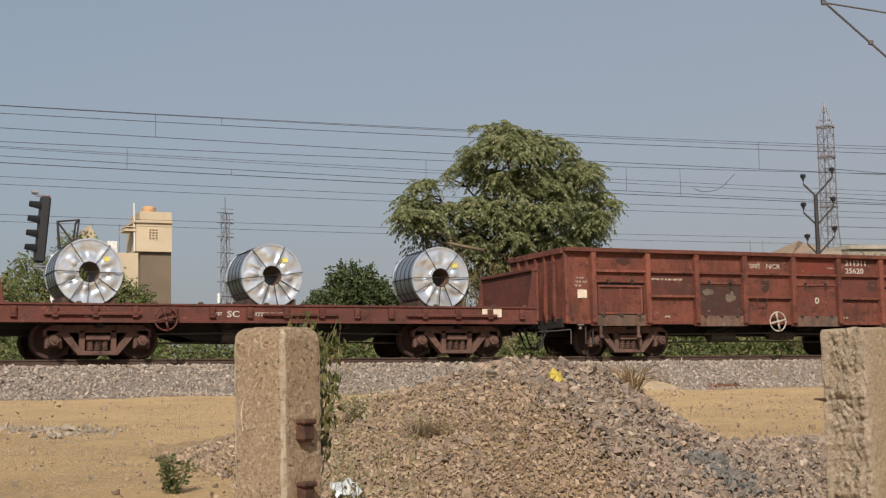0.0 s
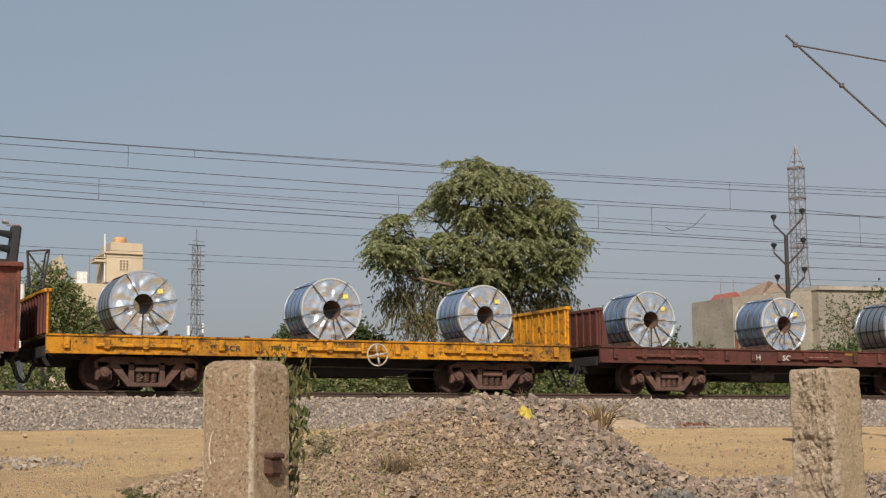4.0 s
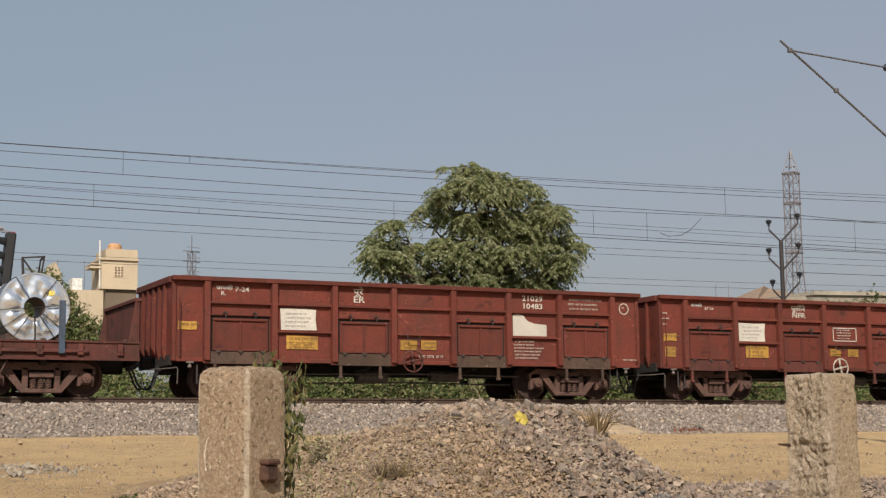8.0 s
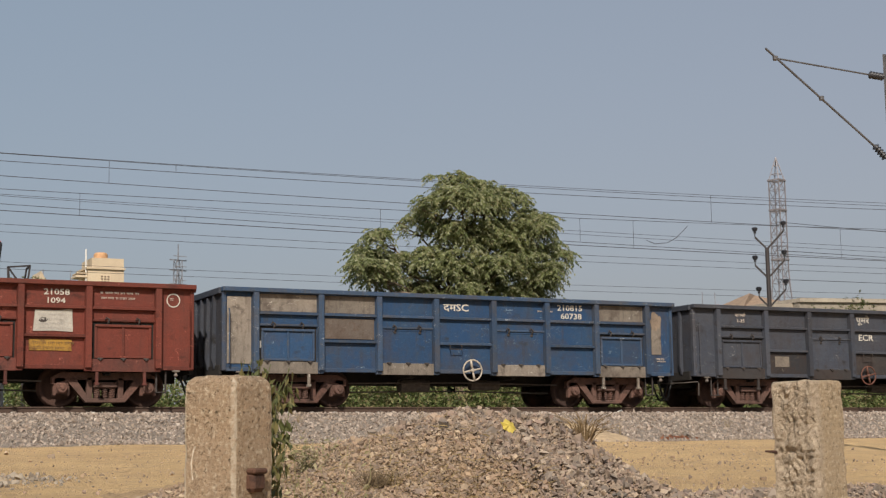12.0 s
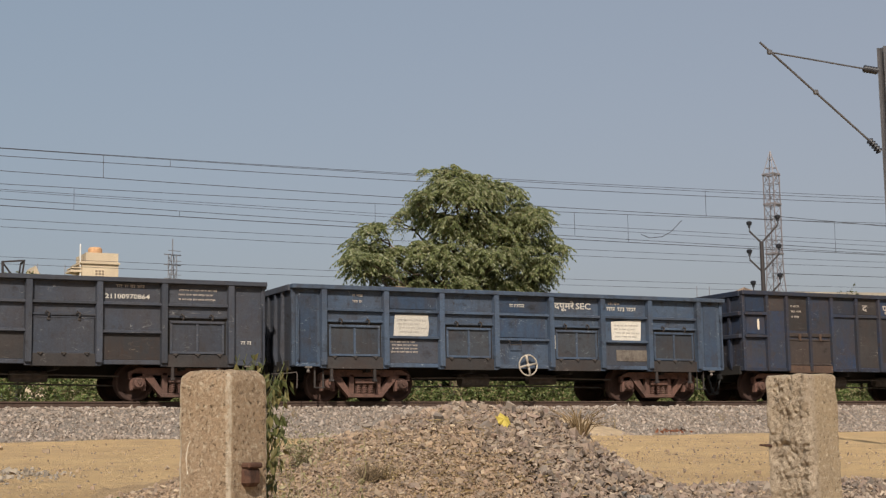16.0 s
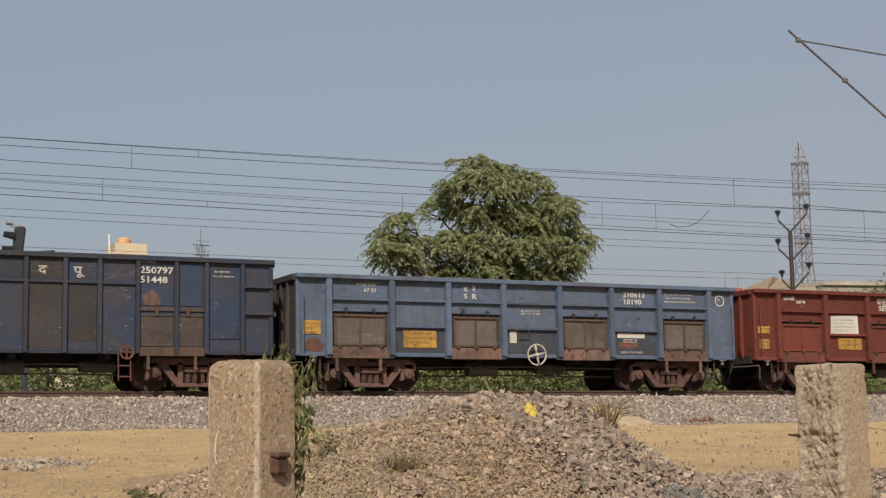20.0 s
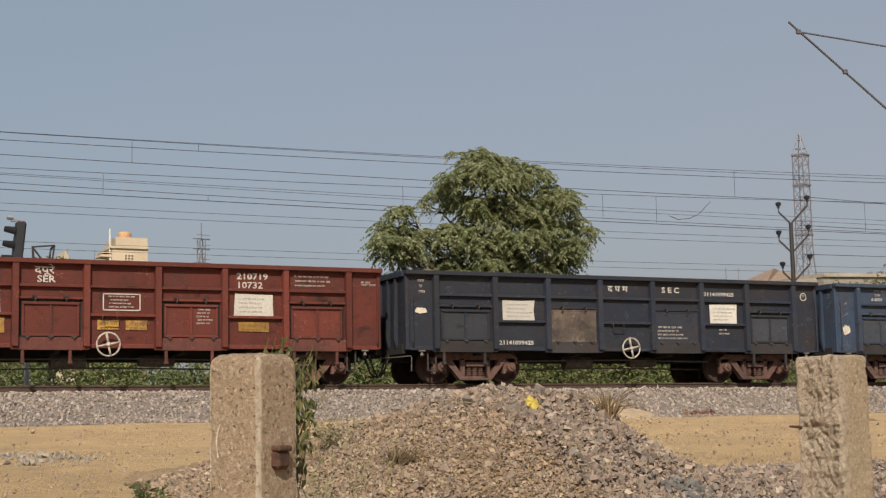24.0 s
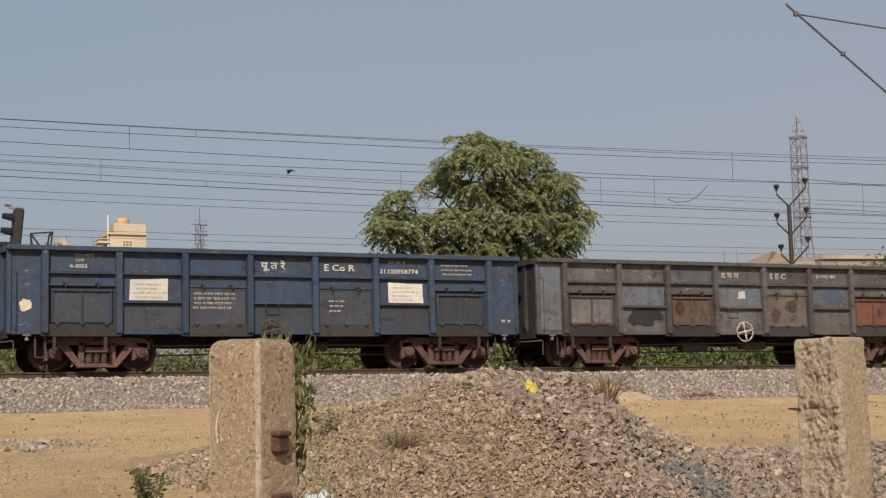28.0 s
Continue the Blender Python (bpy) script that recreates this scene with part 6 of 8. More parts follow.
# ---- concrete fence posts ----
def concrete(name, a, c, pit, arris=True, broken=None):
    """Weathered cast concrete: stains, pits, pale grit, chipped pale arrises, and a broken face with bare aggregate."""
    m, t, bsdf = nodes_of(name)
    v = coords(t, shift=False)
    sep = t.nodes.new("ShaderNodeSeparateXYZ")
    t.links.new(v, sep.inputs[0])
    col = mix(t, ramp(t, noise_node(t, v, 7, 7, 0.7), 0.36, 0.66), a, c)
    col = mix(t, ramp(t, noise_node(t, coords(t, (14, 14, 2.5), False), 1.5, 5), 0.55, 0.8), col, tuple(k * 0.72 for k in c))
    col = mix(t, ramp(t, noise_node(t, v, 55, 6, 0.8), 0.5, 0.63), col, (0.55, 0.45, 0.33))
    if broken:
        face = ramp(t, sep.outputs[0], -0.04, -0.07)
        bare = mix(t, ramp(t, noise_node(t, v, 26, 7, 0.75), 0.38, 0.62), broken[0], broken[1])
        col = mix(t, face, col, bare)
    col = mix(t, ramp(t, noise_node(t, v, 85, 5, 0.8), 0.52, 0.66), col, tuple(k * 0.62 for k in c))
    pits = ramp(t, noise_node(t, v, 60, 4, 0.65), *pit)
    col = mix(t, pits, col, tuple(k * 0.38 for k in a))
    if arris:
        low = t.nodes.new("ShaderNodeMath")
        low.operation = "MINIMUM"
        for i in (0, 1):
            ab = t.nodes.new("ShaderNodeMath")
            ab.operation = "ABSOLUTE"
            t.links.new(sep.outputs[i], ab.inputs[0])
            t.links.new(ab.outputs[0], low.inputs[i])
        both = t.nodes.new("ShaderNodeMath")
        both.operation = "MULTIPLY"
        t.links.new(ramp(t, low.outputs[0], 0.094, 0.099), both.inputs[0])
        t.links.new(ramp(t, noise_node(t, v, 22, 5, 0.7), 0.34, 0.5), both.inputs[1])
        col = mix(t, both.outputs[0], col, (0.56, 0.47, 0.36))
    t.links.new(col, bsdf.inputs["Base Color"])
    bsdf.inputs["Roughness"].default_value = 0.92
    bsdf.inputs["Specular IOR Level"].default_value = 0.2
    sink = t.nodes.new("ShaderNodeMath")
    sink.operation = "MULTIPLY_ADD"
    sink.inputs[1].default_value = -0.9
    t.links.new(pits, sink.inputs[0])
    t.links.new(noise_node(t, v, 45, 8, 0.8), sink.inputs[2])
    bump(t, bsdf, sink.outputs[0], 1.0, 0.02)
    return m


CONC1 = concrete("weathered_concrete", (0.43, 0.304, 0.196), (0.355, 0.254, 0.168), (0.61, 0.68))
CONC2 = concrete("broken_concrete", (0.43, 0.325, 0.21), (0.36, 0.275, 0.185), (0.63, 0.69), False, ((0.52, 0.42, 0.315), (0.36, 0.285, 0.21)))
CLIP = worn("rusty_cast_insert", (0.115, 0.056, 0.036), (0.075, 0.04, 0.028), (0.03, 0.018, 0.015), rough=0.85, relief=0.5)


def fence_post(x, y, turn, half, top, material, label, seed, rounded, rough):
    root = thing("fence_post", pose(x, y, 0, 0, 0, turn), label, "fence post", "fence posts")
    ring, rings = (160, 400) if rough else (112, 260)
    b = Build()
    z0 = -0.3
    for k in range(rings + 1):
        z = z0 + (top - z0) * k / rings
        for i in range(ring):
            a = 2 * math.pi * (i + 0.5) / ring
            c, s = math.cos(a), math.sin(a)
            m = (abs(c) ** 14 + abs(s) ** 14) ** (-1 / 14)
            px, py = half * m * c, half * m * s
            # arris worn back, broken lumps on one face
            p = Vector((px, py, z))
            d = 0.004 * noise.noise(p * 9 + Vector((seed, 0, 0))) + 0.0025 * noise.noise(p * 30 + Vector((seed, 0, 0)))
            if abs(px) + abs(py) > 1.86 * half:
                d -= 0.012 * max(0.0, noise.noise(Vector((seed, a * 0.3, z * 7))) - 0.05)
            cut = 0.0
            if rough and px < -0.55 * half and py < 0.9 * half:
                # the broken face: blocky hollows, with two ledges
                edge = smooth(0.98, 0.8, (py + half * 1.2) / (2.2 * half) + 0.10 * noise.noise(Vector((py * 15, z * 8, 3)))) if py > 0 else 1.0
                cut = 0.006 + 0.007 * max(-0.4, noise.noise(Vector((py * 13, z * 12, seed)))) + 0.012 * noise.noise(Vector((py * 28, z * 24, seed))) + 0.010 * noise.noise(Vector((py * 60, z * 55, seed))) + 0.006 * noise.noise(Vector((py * 130, z * 120, seed)))
                cut += 0.007 * smooth(1.66, 1.63, z + 0.02 * noise.noise(Vector((py * 14, 0, 5)))) * smooth(1.52, 1.58, z) + 0.013 * smooth(1.515, 1.49, z + 0.01 * noise.noise(Vector((py * 20, 0, 9)))) + 0.008 * smooth(1.1, 1.08, z)
                cut *= edge * smooth(-0.5, -0.8, px / half)
            shrink = 1.0
            if rounded:
                e = max(0.0, (z - top + 0.05) / 0.05)
                shrink = 1 - 0.22 * e ** 3
            else:
                e = max(0.0, (z - top + 0.018) / 0.018)
                shrink = 1 - 0.06 * e ** 2
            b.v.append(((px * (1 + d / half) + cut) * shrink, (py * (1 + d / half)) * shrink, z + (0.006 * noise.noise(Vector((px * 20, py * 20, seed))) if k == rings else 0)))
    for k in range(rings):
        for i in range(ring):
            j = (i + 1) % ring
            b.f.append([k * ring + i, k * ring + j, (k + 1) * ring + j, (k + 1) * ring + i])
    base = rings * ring
    cen = len(b.v)
    b.v.append((0, 0, top + 0.004))
    for i in range(ring):
        b.f.append([base + i, base + (i + 1) % ring, cen])
    part("shaft", b, material, root, smooth=True)
    return root


# the posts are turned edge-on to the lane
post1 = fence_post(1.707, 5.11, -18.6 + 52.0, 0.1125, 1.785, CONC1, "weathered square concrete post with two rusty iron inserts", 1, True, False)
post2 = fence_post(4.277, 5.11, -40.0 + 53.0, 0.1095, 1.79, CONC2, "square concrete post with one broken pitted face", 2, False, True)


b = Build()
b.tube([(-0.06, 0.085, 1.49), (-0.115, 0.10, 1.495), (-0.15, 0.115, 1.498)], 0.009, 6, r1=0.004)
part("iron_stub", b, CLIP, post2, "rusty iron stub")


def insert_at(z):
    """A rusty clip let into the post's face."""
    def made(b):
        b.box(-0.042, -0.140, z - 0.04, 0.036, -0.095, z + 0.03, 0.014)
        b.box(-0.046, -0.148, z + 0.022, 0.034, -0.095, z + 0.042, 0.006)
    return made


# pale scar on the far edge of the face, and lighter cement skin round the inserts
SCAR = plain("bare_cement_scar", (0.55, 0.48, 0.39), 0.9, 0, 0.15, 30, 0.4)
for k, pts in enumerate((((0.066, 1.43), (0.073, 1.485), (0.064, 1.53), (0.054, 1.545)), ((0.05, 1.32), (0.057, 1.36), (0.052, 1.385)))):
    b = Build()
    b.tube([(-0.1115, y, z) for y, z in pts], 0.0038, 5, r1=0.002)
    part("scar", b, SCAR, post1, "pale scraped scar")
for z in (1.425, 1.21):
    b = Build()
    insert_at(z)(b)
    part("iron_insert", b, CLIP, post1, "rusty iron insert")


# ---- overhead lines behind the trees ----
WIRE = plain("dark_wire", (0.05, 0.05, 0.055), 0.6)
WIRES = [  # distance across, rise over distance at the left, middle and right of the view, thickness
    (50.0, 0.2006, 0.2045, 0.2131, 0.013), (50.0, 0.2003, 0.2033, 0.2106, 0.013), (50.0, 0.1953, 0.1989, 0.2072, 0.016), (50.0, 0.1855, 0.1852, 0.1883, 0.016),
    (56.0, 0.1767, 0.1808, 0.1898, 0.016), (56.0, 0.1733, 0.1721, 0.1738, 0.012), (56.0, 0.1723, 0.1697, 0.1699, 0.012), (56.0, 0.1670, 0.1638, 0.1631, 0.016),
    (56.0, 0.1626, 0.1609, 0.1621, 0.021), (62.0, 0.1536, 0.1530, 0.1556, 0.014), (62.0, 0.1486, 0.1479, 0.1508, 0.014), (90.0, 0.1289, 0.1291, 0.1330, 0.018),
    (90.0, 0.1244, 0.1246, 0.1281, 0.018)]


def wire_at(row, u):
    y, a, m, c, r = row
    k = (u - 0.167) / (0.919 - 0.167)
    z = a + (4 * m - 3 * a - c) * k + 2 * (a + c - 2 * m) * k * k
    return (u * y, y, 1.5 + z * y)


line = thing("overhead_line", pose(0, 0, 0), "overhead wires of the farther tracks between steel masts", "overhead line")
for row in WIRES:
    b = Build()
    b.tube([wire_at(row, -0.25 + 1.75 * i / 40) for i in range(41)], row[4] * 0.75, 5)
    part("wire", b, WIRE, line)
for y in (50.0, 56.0, 62.0, 90.0):
    for u in (-0.25, 1.5):
        b = Build()
        b.box(u * y - 0.15, y - 0.15, 0.5, u * y + 0.15, y + 0.15, 1.5 + (0.24 if y < 70 else 0.15) * y)
        part("mast", b, plain("line_mast_steel", (0.2, 0.2, 0.21), 0.6), line)
for hi, lo, u in ((1, 3, 0.2492), (1, 2, 0.2955), (4, 8, 0.2298), (7, 8, 0.3023), (4, 8, 0.4494), (0, 3, 0.7466), (4, 8, 0.6697), (4, 8, 0.8817), (1, 2, 0.56), (4, 7, 0.62)):
    b = Build()
    b.tube([wire_at(WIRES[hi], u), wire_at(WIRES[lo], u)], 0.009, 5)
    part("dropper", b, WIRE, line)
b = Build()
b.tube([(u * 56, 56, 1.5 + z * 56) for u, z in ((0.682, 0.168), (0.69, 0.1655), (0.702, 0.167), (0.711, 0.1715), (0.722, 0.1813))], 0.015, 5)
part("jumper", b, WIRE, line)


# ---- lattice masts ----
def lattice(name, x, y, z0, levels, leg, brace, material, label, turn=0.0):
    """A four-legged tower; levels are (height, half width)."""
    root = thing(name, pose(x, y, z0, 0, 0, turn), label, "lattice tower")
    sides = ((-1, -1), (1, -1), (1, 1), (-1, 1))
    for sx, sy in sides:
        b = Build()
        b.tube([(sx * w, sy * w, z) for z, w in levels], leg * 0.6, 4)
        part("leg", b, material, root)
    b = Build()
    for k in range(4):
        (ax, ay), (cx, cy) = sides[k], sides[(k + 1) % 4]
        for i, ((za, wa), (zb, wb)) in enumerate(zip(levels, levels[1:])):
            b.bar((ax * wa, ay * wa, za), (cx * wa, cy * wa, za), brace)
            b.bar((ax * wa, ay * wa, za), (cx * wb, cy * wb, zb), brace)
            if zb < 12 or i % 2:
                b.bar((cx * wa, cy * wa, za), (ax * wb, ay * wb, zb), brace)
    part("bracing", b, material, root, kind="stuff")
    return root


TOWERMAT = plain("red_white_tower_steel", (0.22, 0.20, 0.21), 0.6, 0.2)
GREYSTEEL = plain("galvanised_steel", (0.24, 0.24, 0.26), 0.55, 0.3)
lv = [(0, 2.4), (3, 2.1), (6, 1.8), (9, 1.45), (11, 1.2), (12.6, 1.0), (14.2, 0.84), (15.8, 0.72), (17.2, 0.66)] + [(17.2 + 1.04 * i, 0.66) for i in range(1, 9)]
tower = lattice("lattice_tower", 89.7, 110, 0.9, [(z, w * 0.8) for z, w in lv], 0.1, 0.038, TOWERMAT, "tall slender steel lattice telecom tower", 20)
b = Build()
for s in ((-1, -1), (1, -1), (1, 1), (-1, 1)):
    b.bar((s[0] * 0.5, s[1] * 0.5, 25.5), (0, 0, 27.6), 0.07)
for z, w in ((26.0, 0.36), (26.8, 0.17)):
    for s in ((-1, -1, 1, -1), (1, -1, 1, 1), (1, 1, -1, 1), (-1, 1, -1, -1)):
        b.bar((s[0] * w, s[1] * w, z), (s[2] * w, s[3] * w, z), 0.06)
part("spire", b, TOWERMAT, tower)
for z in (25.4, 22.6, 18.0):
    b = Build()
    for s in ((-1, -1, 1, -1), (1, -1, 1, 1), (1, 1, -1, 1), (-1, 1, -1, -1)):
        b.bar((s[0] * 0.58, s[1] * 0.58, z), (s[2] * 0.58, s[3] * 0.58, z), 0.14)
    part("platform", b, TOWERMAT, tower)
tower2 = lattice("lattice_tower", 59.5, 200, 1.5, [(2.08 * i, 0.6 - 0.015 * i) for i in range(14)], 0.1, 0.055, GREYSTEEL, "distant grey lattice mast with antenna arms", 15)
for z in (11.5, 13.5, 15.5, 17.5, 19.5, 21.5, 23.7, 25.6, 27.0):
    b = Build()
    b.bar((-1.3, 0, z), (1.3, 0, z), 0.14)
    b.bar((-1.0, -0.5, z + 0.5), (1.0, -0.5, z + 0.5), 0.09)
    part("antenna_arm", b, GREYSTEEL, tower2)
for x, z in ((-1.3, 13.2), (1.3, 13.4), (-1.1, 15.2), (1.1, 15.6)):
    b = Build()
    b.box(x - 0.2, -0.2, z - 0.7, x + 0.2, 0.2, z + 0.7, 0.1)
    part("panel_antenna", b, plain("white_panel", (0.7, 0.7, 0.7), 0.5), tower2, "white panel antenna")
b = Build()
b.bar((0, 0, 26.8), (0, 0, 29.2), 0.12)
part("tip", b, GREYSTEEL, tower2)

# ---- forked power pole ----
POLEMAT = plain("dark_pole_steel", (0.028, 0.022, 0.022), 0.7)
POT = plain("dark_insulator", (0.02, 0.02, 0.025), 0.4)
pole = thing("power_pole", pose(36.1, 45, 0.9), "dark steel power pole with three pairs of raised arms", "power pole")
b = Build()
b.tube([(0, 0, 0), (0, 0, 8.15)], 0.105, 8, r1=0.08)
part("pole", b, POLEMAT, pole)
for z, dl, dr in ((8.15, 0.42, 0.62), (7.05, 0.45, 0.62), (5.95, 0.36, 0.62)):
    for s, d in ((-1, dl), (1, dr)):
        b = Build()
        e = (s * d * 0.8, -s * d * 0.62, z + d * 0.98)
        b.bar((0, 0, z - 0.05), e, 0.065)
        part("arm", b, POLEMAT, pole)
        b = Build()
        b.lathe([(0, 0), (0.05, 0), (0.05, 0.08), (0.09, 0.1), (0.115, 0.2), (0.07, 0.24), (0, 0.24)], 10, 2, (e[0], e[1], e[2] + 0.14))
        b.tube([(e[0], e[1], e[2]), (e[0], e[1], e[2] + 0.16)], 0.022, 5)
        part("insulator", turned_out(b.mesh("insulator")), POT, pole)
b = Build()
b.bar((-0.55, 0, 5.3), (0.65, 0, 5.45), 0.07)
part("cross_bar", b, POLEMAT, pole)
for z, d, m, e in ((9.2, 0.6, 2.45, 4.95), (8.1, 0.6, 2.33, 4.6), (7.0, 0.6, 2.2, 4.3)):
    b = Build()
    b.tube([(36.1 + d, 45.2, z + 0.9), (50, 54, z + m), (70, 68, z + e)], 0.012, 5)
    b.v = [(x - 36.1, y - 45, z - 0.9) for x, y, z in b.v]
    part("power_line", b, WIRE, pole)

# ---- cantilever mast near the sand ----
MASTGREY = plain("galvanised_mast", (0.075, 0.073, 0.078), 0.6, 0.0)
mast = thing("cantilever_mast", pose(18.96, 20, 1.2), "grey steel mast with an empty cantilever arm", "mast")
b = Build()
b.box(-0.07, -0.09, 0, 0.07, -0.075, 7.3, 0.004)
b.box(-0.07, 0.075, 0, 0.07, 0.09, 7.3, 0.004)
b.box(-0.006, -0.08, 0, 0.006, 0.08, 7.3, 0.002)
part("column", b, MASTGREY, mast)
for p, q, r, nm in (((-2.76, 0, 7.09), (-0.46, 0, 5.58), 0.019, "bracket_tube"), ((-2.56, 0, 6.94), (-0.51, 0, 6.86), 0.015, "stay_tube")):
    b = Build()
    b.tube([p, q], r, 8)
    part(nm, b, MASTGREY, mast)
for x, z, d in ((-0.51, 6.86, -0.01), (-0.47, 5.6, -0.65)):
    b = Build()
    prof = [(0, 0)] + [(0.035 + 0.035 * (i % 2), 0.03 + 0.032 * i) for i in range(10)] + [(0, 0.36)]
    b.lathe(prof, 12, 0)
    me = turned_out(b.mesh("insulator"))
    part("insulator", me, POT, mast, "brown ribbed insulator", at=pose(x, 0, z, 0, 40 if d < -0.1 else 2, 0))
for x, z in ((-2.56, 6.94), (-1.59, 6.33)):
    b = Build()
    b.box(x - 0.04, -0.035, z - 0.04, x + 0.04, 0.035, z + 0.04, 0.012)
    part("clamp", b, MASTGREY, mast)

# ---- colour light signal ----
BLACK = plain("black_signal_paint", (0.014, 0.014, 0.016), 0.6)
WHITE = plain("white_post_paint", (0.62, 0.61, 0.58), 0.7)
signal = thing("railway_signal", pose(7.16, 39.5, 1.9), "black hooded colour light signal on a white post", "signal")
b = Build()
b.tube([(0, 0, 0), (0, 0, 3.7)], 0.07, 10)
part("post", b, WHITE, signal)
b = Build()
b.box(-0.5, -0.04, 3.36, 0.05, 0.04, 3.43)
b.bar((-0.4, 0, 3.38), (0, 0, 3.1), 0.035)
part("bracket", b, GREYSTEEL, signal)
head = pose(-0.36, 0, 3.48, 0, 5.5, 0)
b = Build()
b.box(-0.13, -0.16, 0, 0.13, 0.1, 1.72, 0.04)
part("lamp_box", b, BLACK, signal, at=head)
for i in range(4):
    z = 0.32 + i * 0.37
    b = Build()
    n = 10
    pts = []
    for k, (d, r) in enumerate(((0.0, 0.14), (-0.36, 0.125))):
        for a in range(n + 1):
            t = math.pi * (-0.1 + 1.2 * a / n)
            pts.append((d * 0.86 + (-0.12), -0.1 + d * 0.5 + r * 0.6 * math.cos(t), z + r * math.sin(t) * (1 if k == 0 else 0.75)))
    m = n + 1
    b.v = pts + [(x, y * 0.99, z2 - 0.012) for x, y, z2 in pts]
    for a in range(n):
        b.f.append([a, a + 1, m + a + 1, m + a])
        b.f.append([2 * m + a, 3 * m + a, 3 * m + a + 1, 2 * m + a + 1])
    part("hood", b, BLACK, signal, at=head)
b = Build()
b.lathe([(0, 0), (0.06, 0), (0.06, 0.16), (0, 0.16)], 8, 0, (-0.36, 0, 1.8))
b.box(-0.25, -0.03, 1.7, 0.0, 0.03, 1.77)
part("top_lamp", turned_out(b.mesh("top_lamp")), GREYSTEEL, signal, at=head)
b = Build()
b.box(0.0, -0.06, 1.66, 0.12, 0.06, 1.76, 0.03)
part("red_cap", b, plain("red_cap_paint", (0.25, 0.03, 0.04), 0.5), signal, at=head)

# ---- pole with an open bracket frame ----
frame_pole = thing("bracket_pole", pose(8.38, 43, 1.5), "dark pole topped by an open triangular frame", "pole")
b = Build()
b.tube([(0, 0, 0), (0, 0, 4.55)], 0.05, 8)
part("pole", b, POLEMAT, frame_pole)
for p, q in (((-0.47, 0, 5.4), (0.14, 0, 5.46)), ((-0.47, 0, 5.4), (-0.42, 0, 4.4)), ((-0.47, 0, 5.4), (0.02, 0, 4.75)), ((0.14, 0, 5.46), (0.0, 0, 4.4)), ((-0.4, 0.3, 5.35), (-0.3, 0.3, 4.4)),
             ((-0.42, 0, 4.4), (0.0, 0, 4.4)), ((0.1, 0.3, 5.4), (-0.02, 0.3, 4.5)), ((-0.47, 0, 5.4), (-0.4, 0.3, 5.35)), ((0.14, 0, 5.46), (0.1, 0.3, 5.4))):
    b = Build()
    b.bar(p, q, 0.045)
    part("frame_bar", b, POLEMAT, frame_pole)

# ---- houses ----
CREAMWALL = worn("cream_render", (0.70, 0.565, 0.40), (0.60, 0.48, 0.345), (0.35, 0.26, 0.18), spots=(0.66, 0.8), streak=0.25, big=0.25)
BROWNWALL = worn("bare_brown_render", (0.25, 0.185, 0.13), (0.21, 0.16, 0.115), (0.15, 0.115, 0.09), big=0.3)
GREYWALL = worn("stained_grey_render", (0.42, 0.365, 0.295), (0.31, 0.27, 0.22), (0.18, 0.15, 0.125), spots=(0.53, 0.7), streak=0.15, big=0.6)
BRICKWALL = worn("red_brick", (0.30, 0.115, 0.065), (0.24, 0.10, 0.065), (0.33, 0.25, 0.19), spots=(0.56, 0.66), big=1.5)
TILE = plain("terracotta_roof", (0.235, 0.165, 0.115), 0.8)
REDROOF = plain("red_painted_roof", (0.30, 0.085, 0.065), 0.7)
DARKGLASS = plain("dark_window_glass", (0.03, 0.035, 0.04), 0.25, relief=0)
TANK = plain("orange_water_tank", (0.46, 0.26, 0.13), 0.6)

house = thing("tower_house", pose(39.2, 160, 0), "tall narrow cream house with a rooftop water tank", "house")
b = Build()
b.box(-1.35, -1.5, 0.9, 1.95, 2.5, 18.45)
part("lower_wall", b, BROWNWALL, house, "bare brown rendered wall")
b = Build()
b.box(-1.9, -1.9, 18.45, 1.95, 2.6, 21.6)
part("upper_wall", b, CREAMWALL, house, "cream rendered stair head")
b = Build()
b.box(-1.5, -2.0, 21.6, 1.9, 2.6, 22.7)
part("parapet", b, CREAMWALL, house)
b = Build()
b.box(-2.1, -2.1, 21.5, 2.05, 2.7, 21.72)
part("ledge", b, CREAMWALL, house)
b = Build()
b.box(-0.6, -1.94, 19.7, 0.5, -1.86, 20.95)
w = part("window", b, CREAMWALL, house)
for i in range(4):
    for j in range(3):
        b = Build()
        b.box(-0.52 + j * 0.34, -1.97, 19.78 + i * 0.29, -0.28 + j * 0.34, -1.93, 19.98 + i * 0.29)
        part("grille_opening", b, BROWNWALL, w)
b = Build()
b.lathe([(0, 22.7), (0.75, 22.7), (0.75, 23.3), (0.6, 23.5), (0, 23.55)], 16, 2, (-0.1, 0, 0))
part("water_tank", turned_out(b.mesh("water_tank")), TANK, house, "orange plastic water tank")
b = Build()
b.tube([(-2.0, -1.6, 18.5), (-2.05, -1.6, 23.6)], 0.09, 6)
part("vent_pipe", b, WHITE, house)
b = Build()
b.box(-3.1, -1.8, 20.6, -1.9, 0.5, 20.85)
b.box(-3.0, -1.8, 21.0, -1.9, 0.5, 21.1)
part("balcony", b, CREAMWALL, house)
b = Build()
b.box(-4.0, 0.5, 0.9, -1.35, 2.5, 17.8)
part("rear_wing", b, CREAMWALL, house)

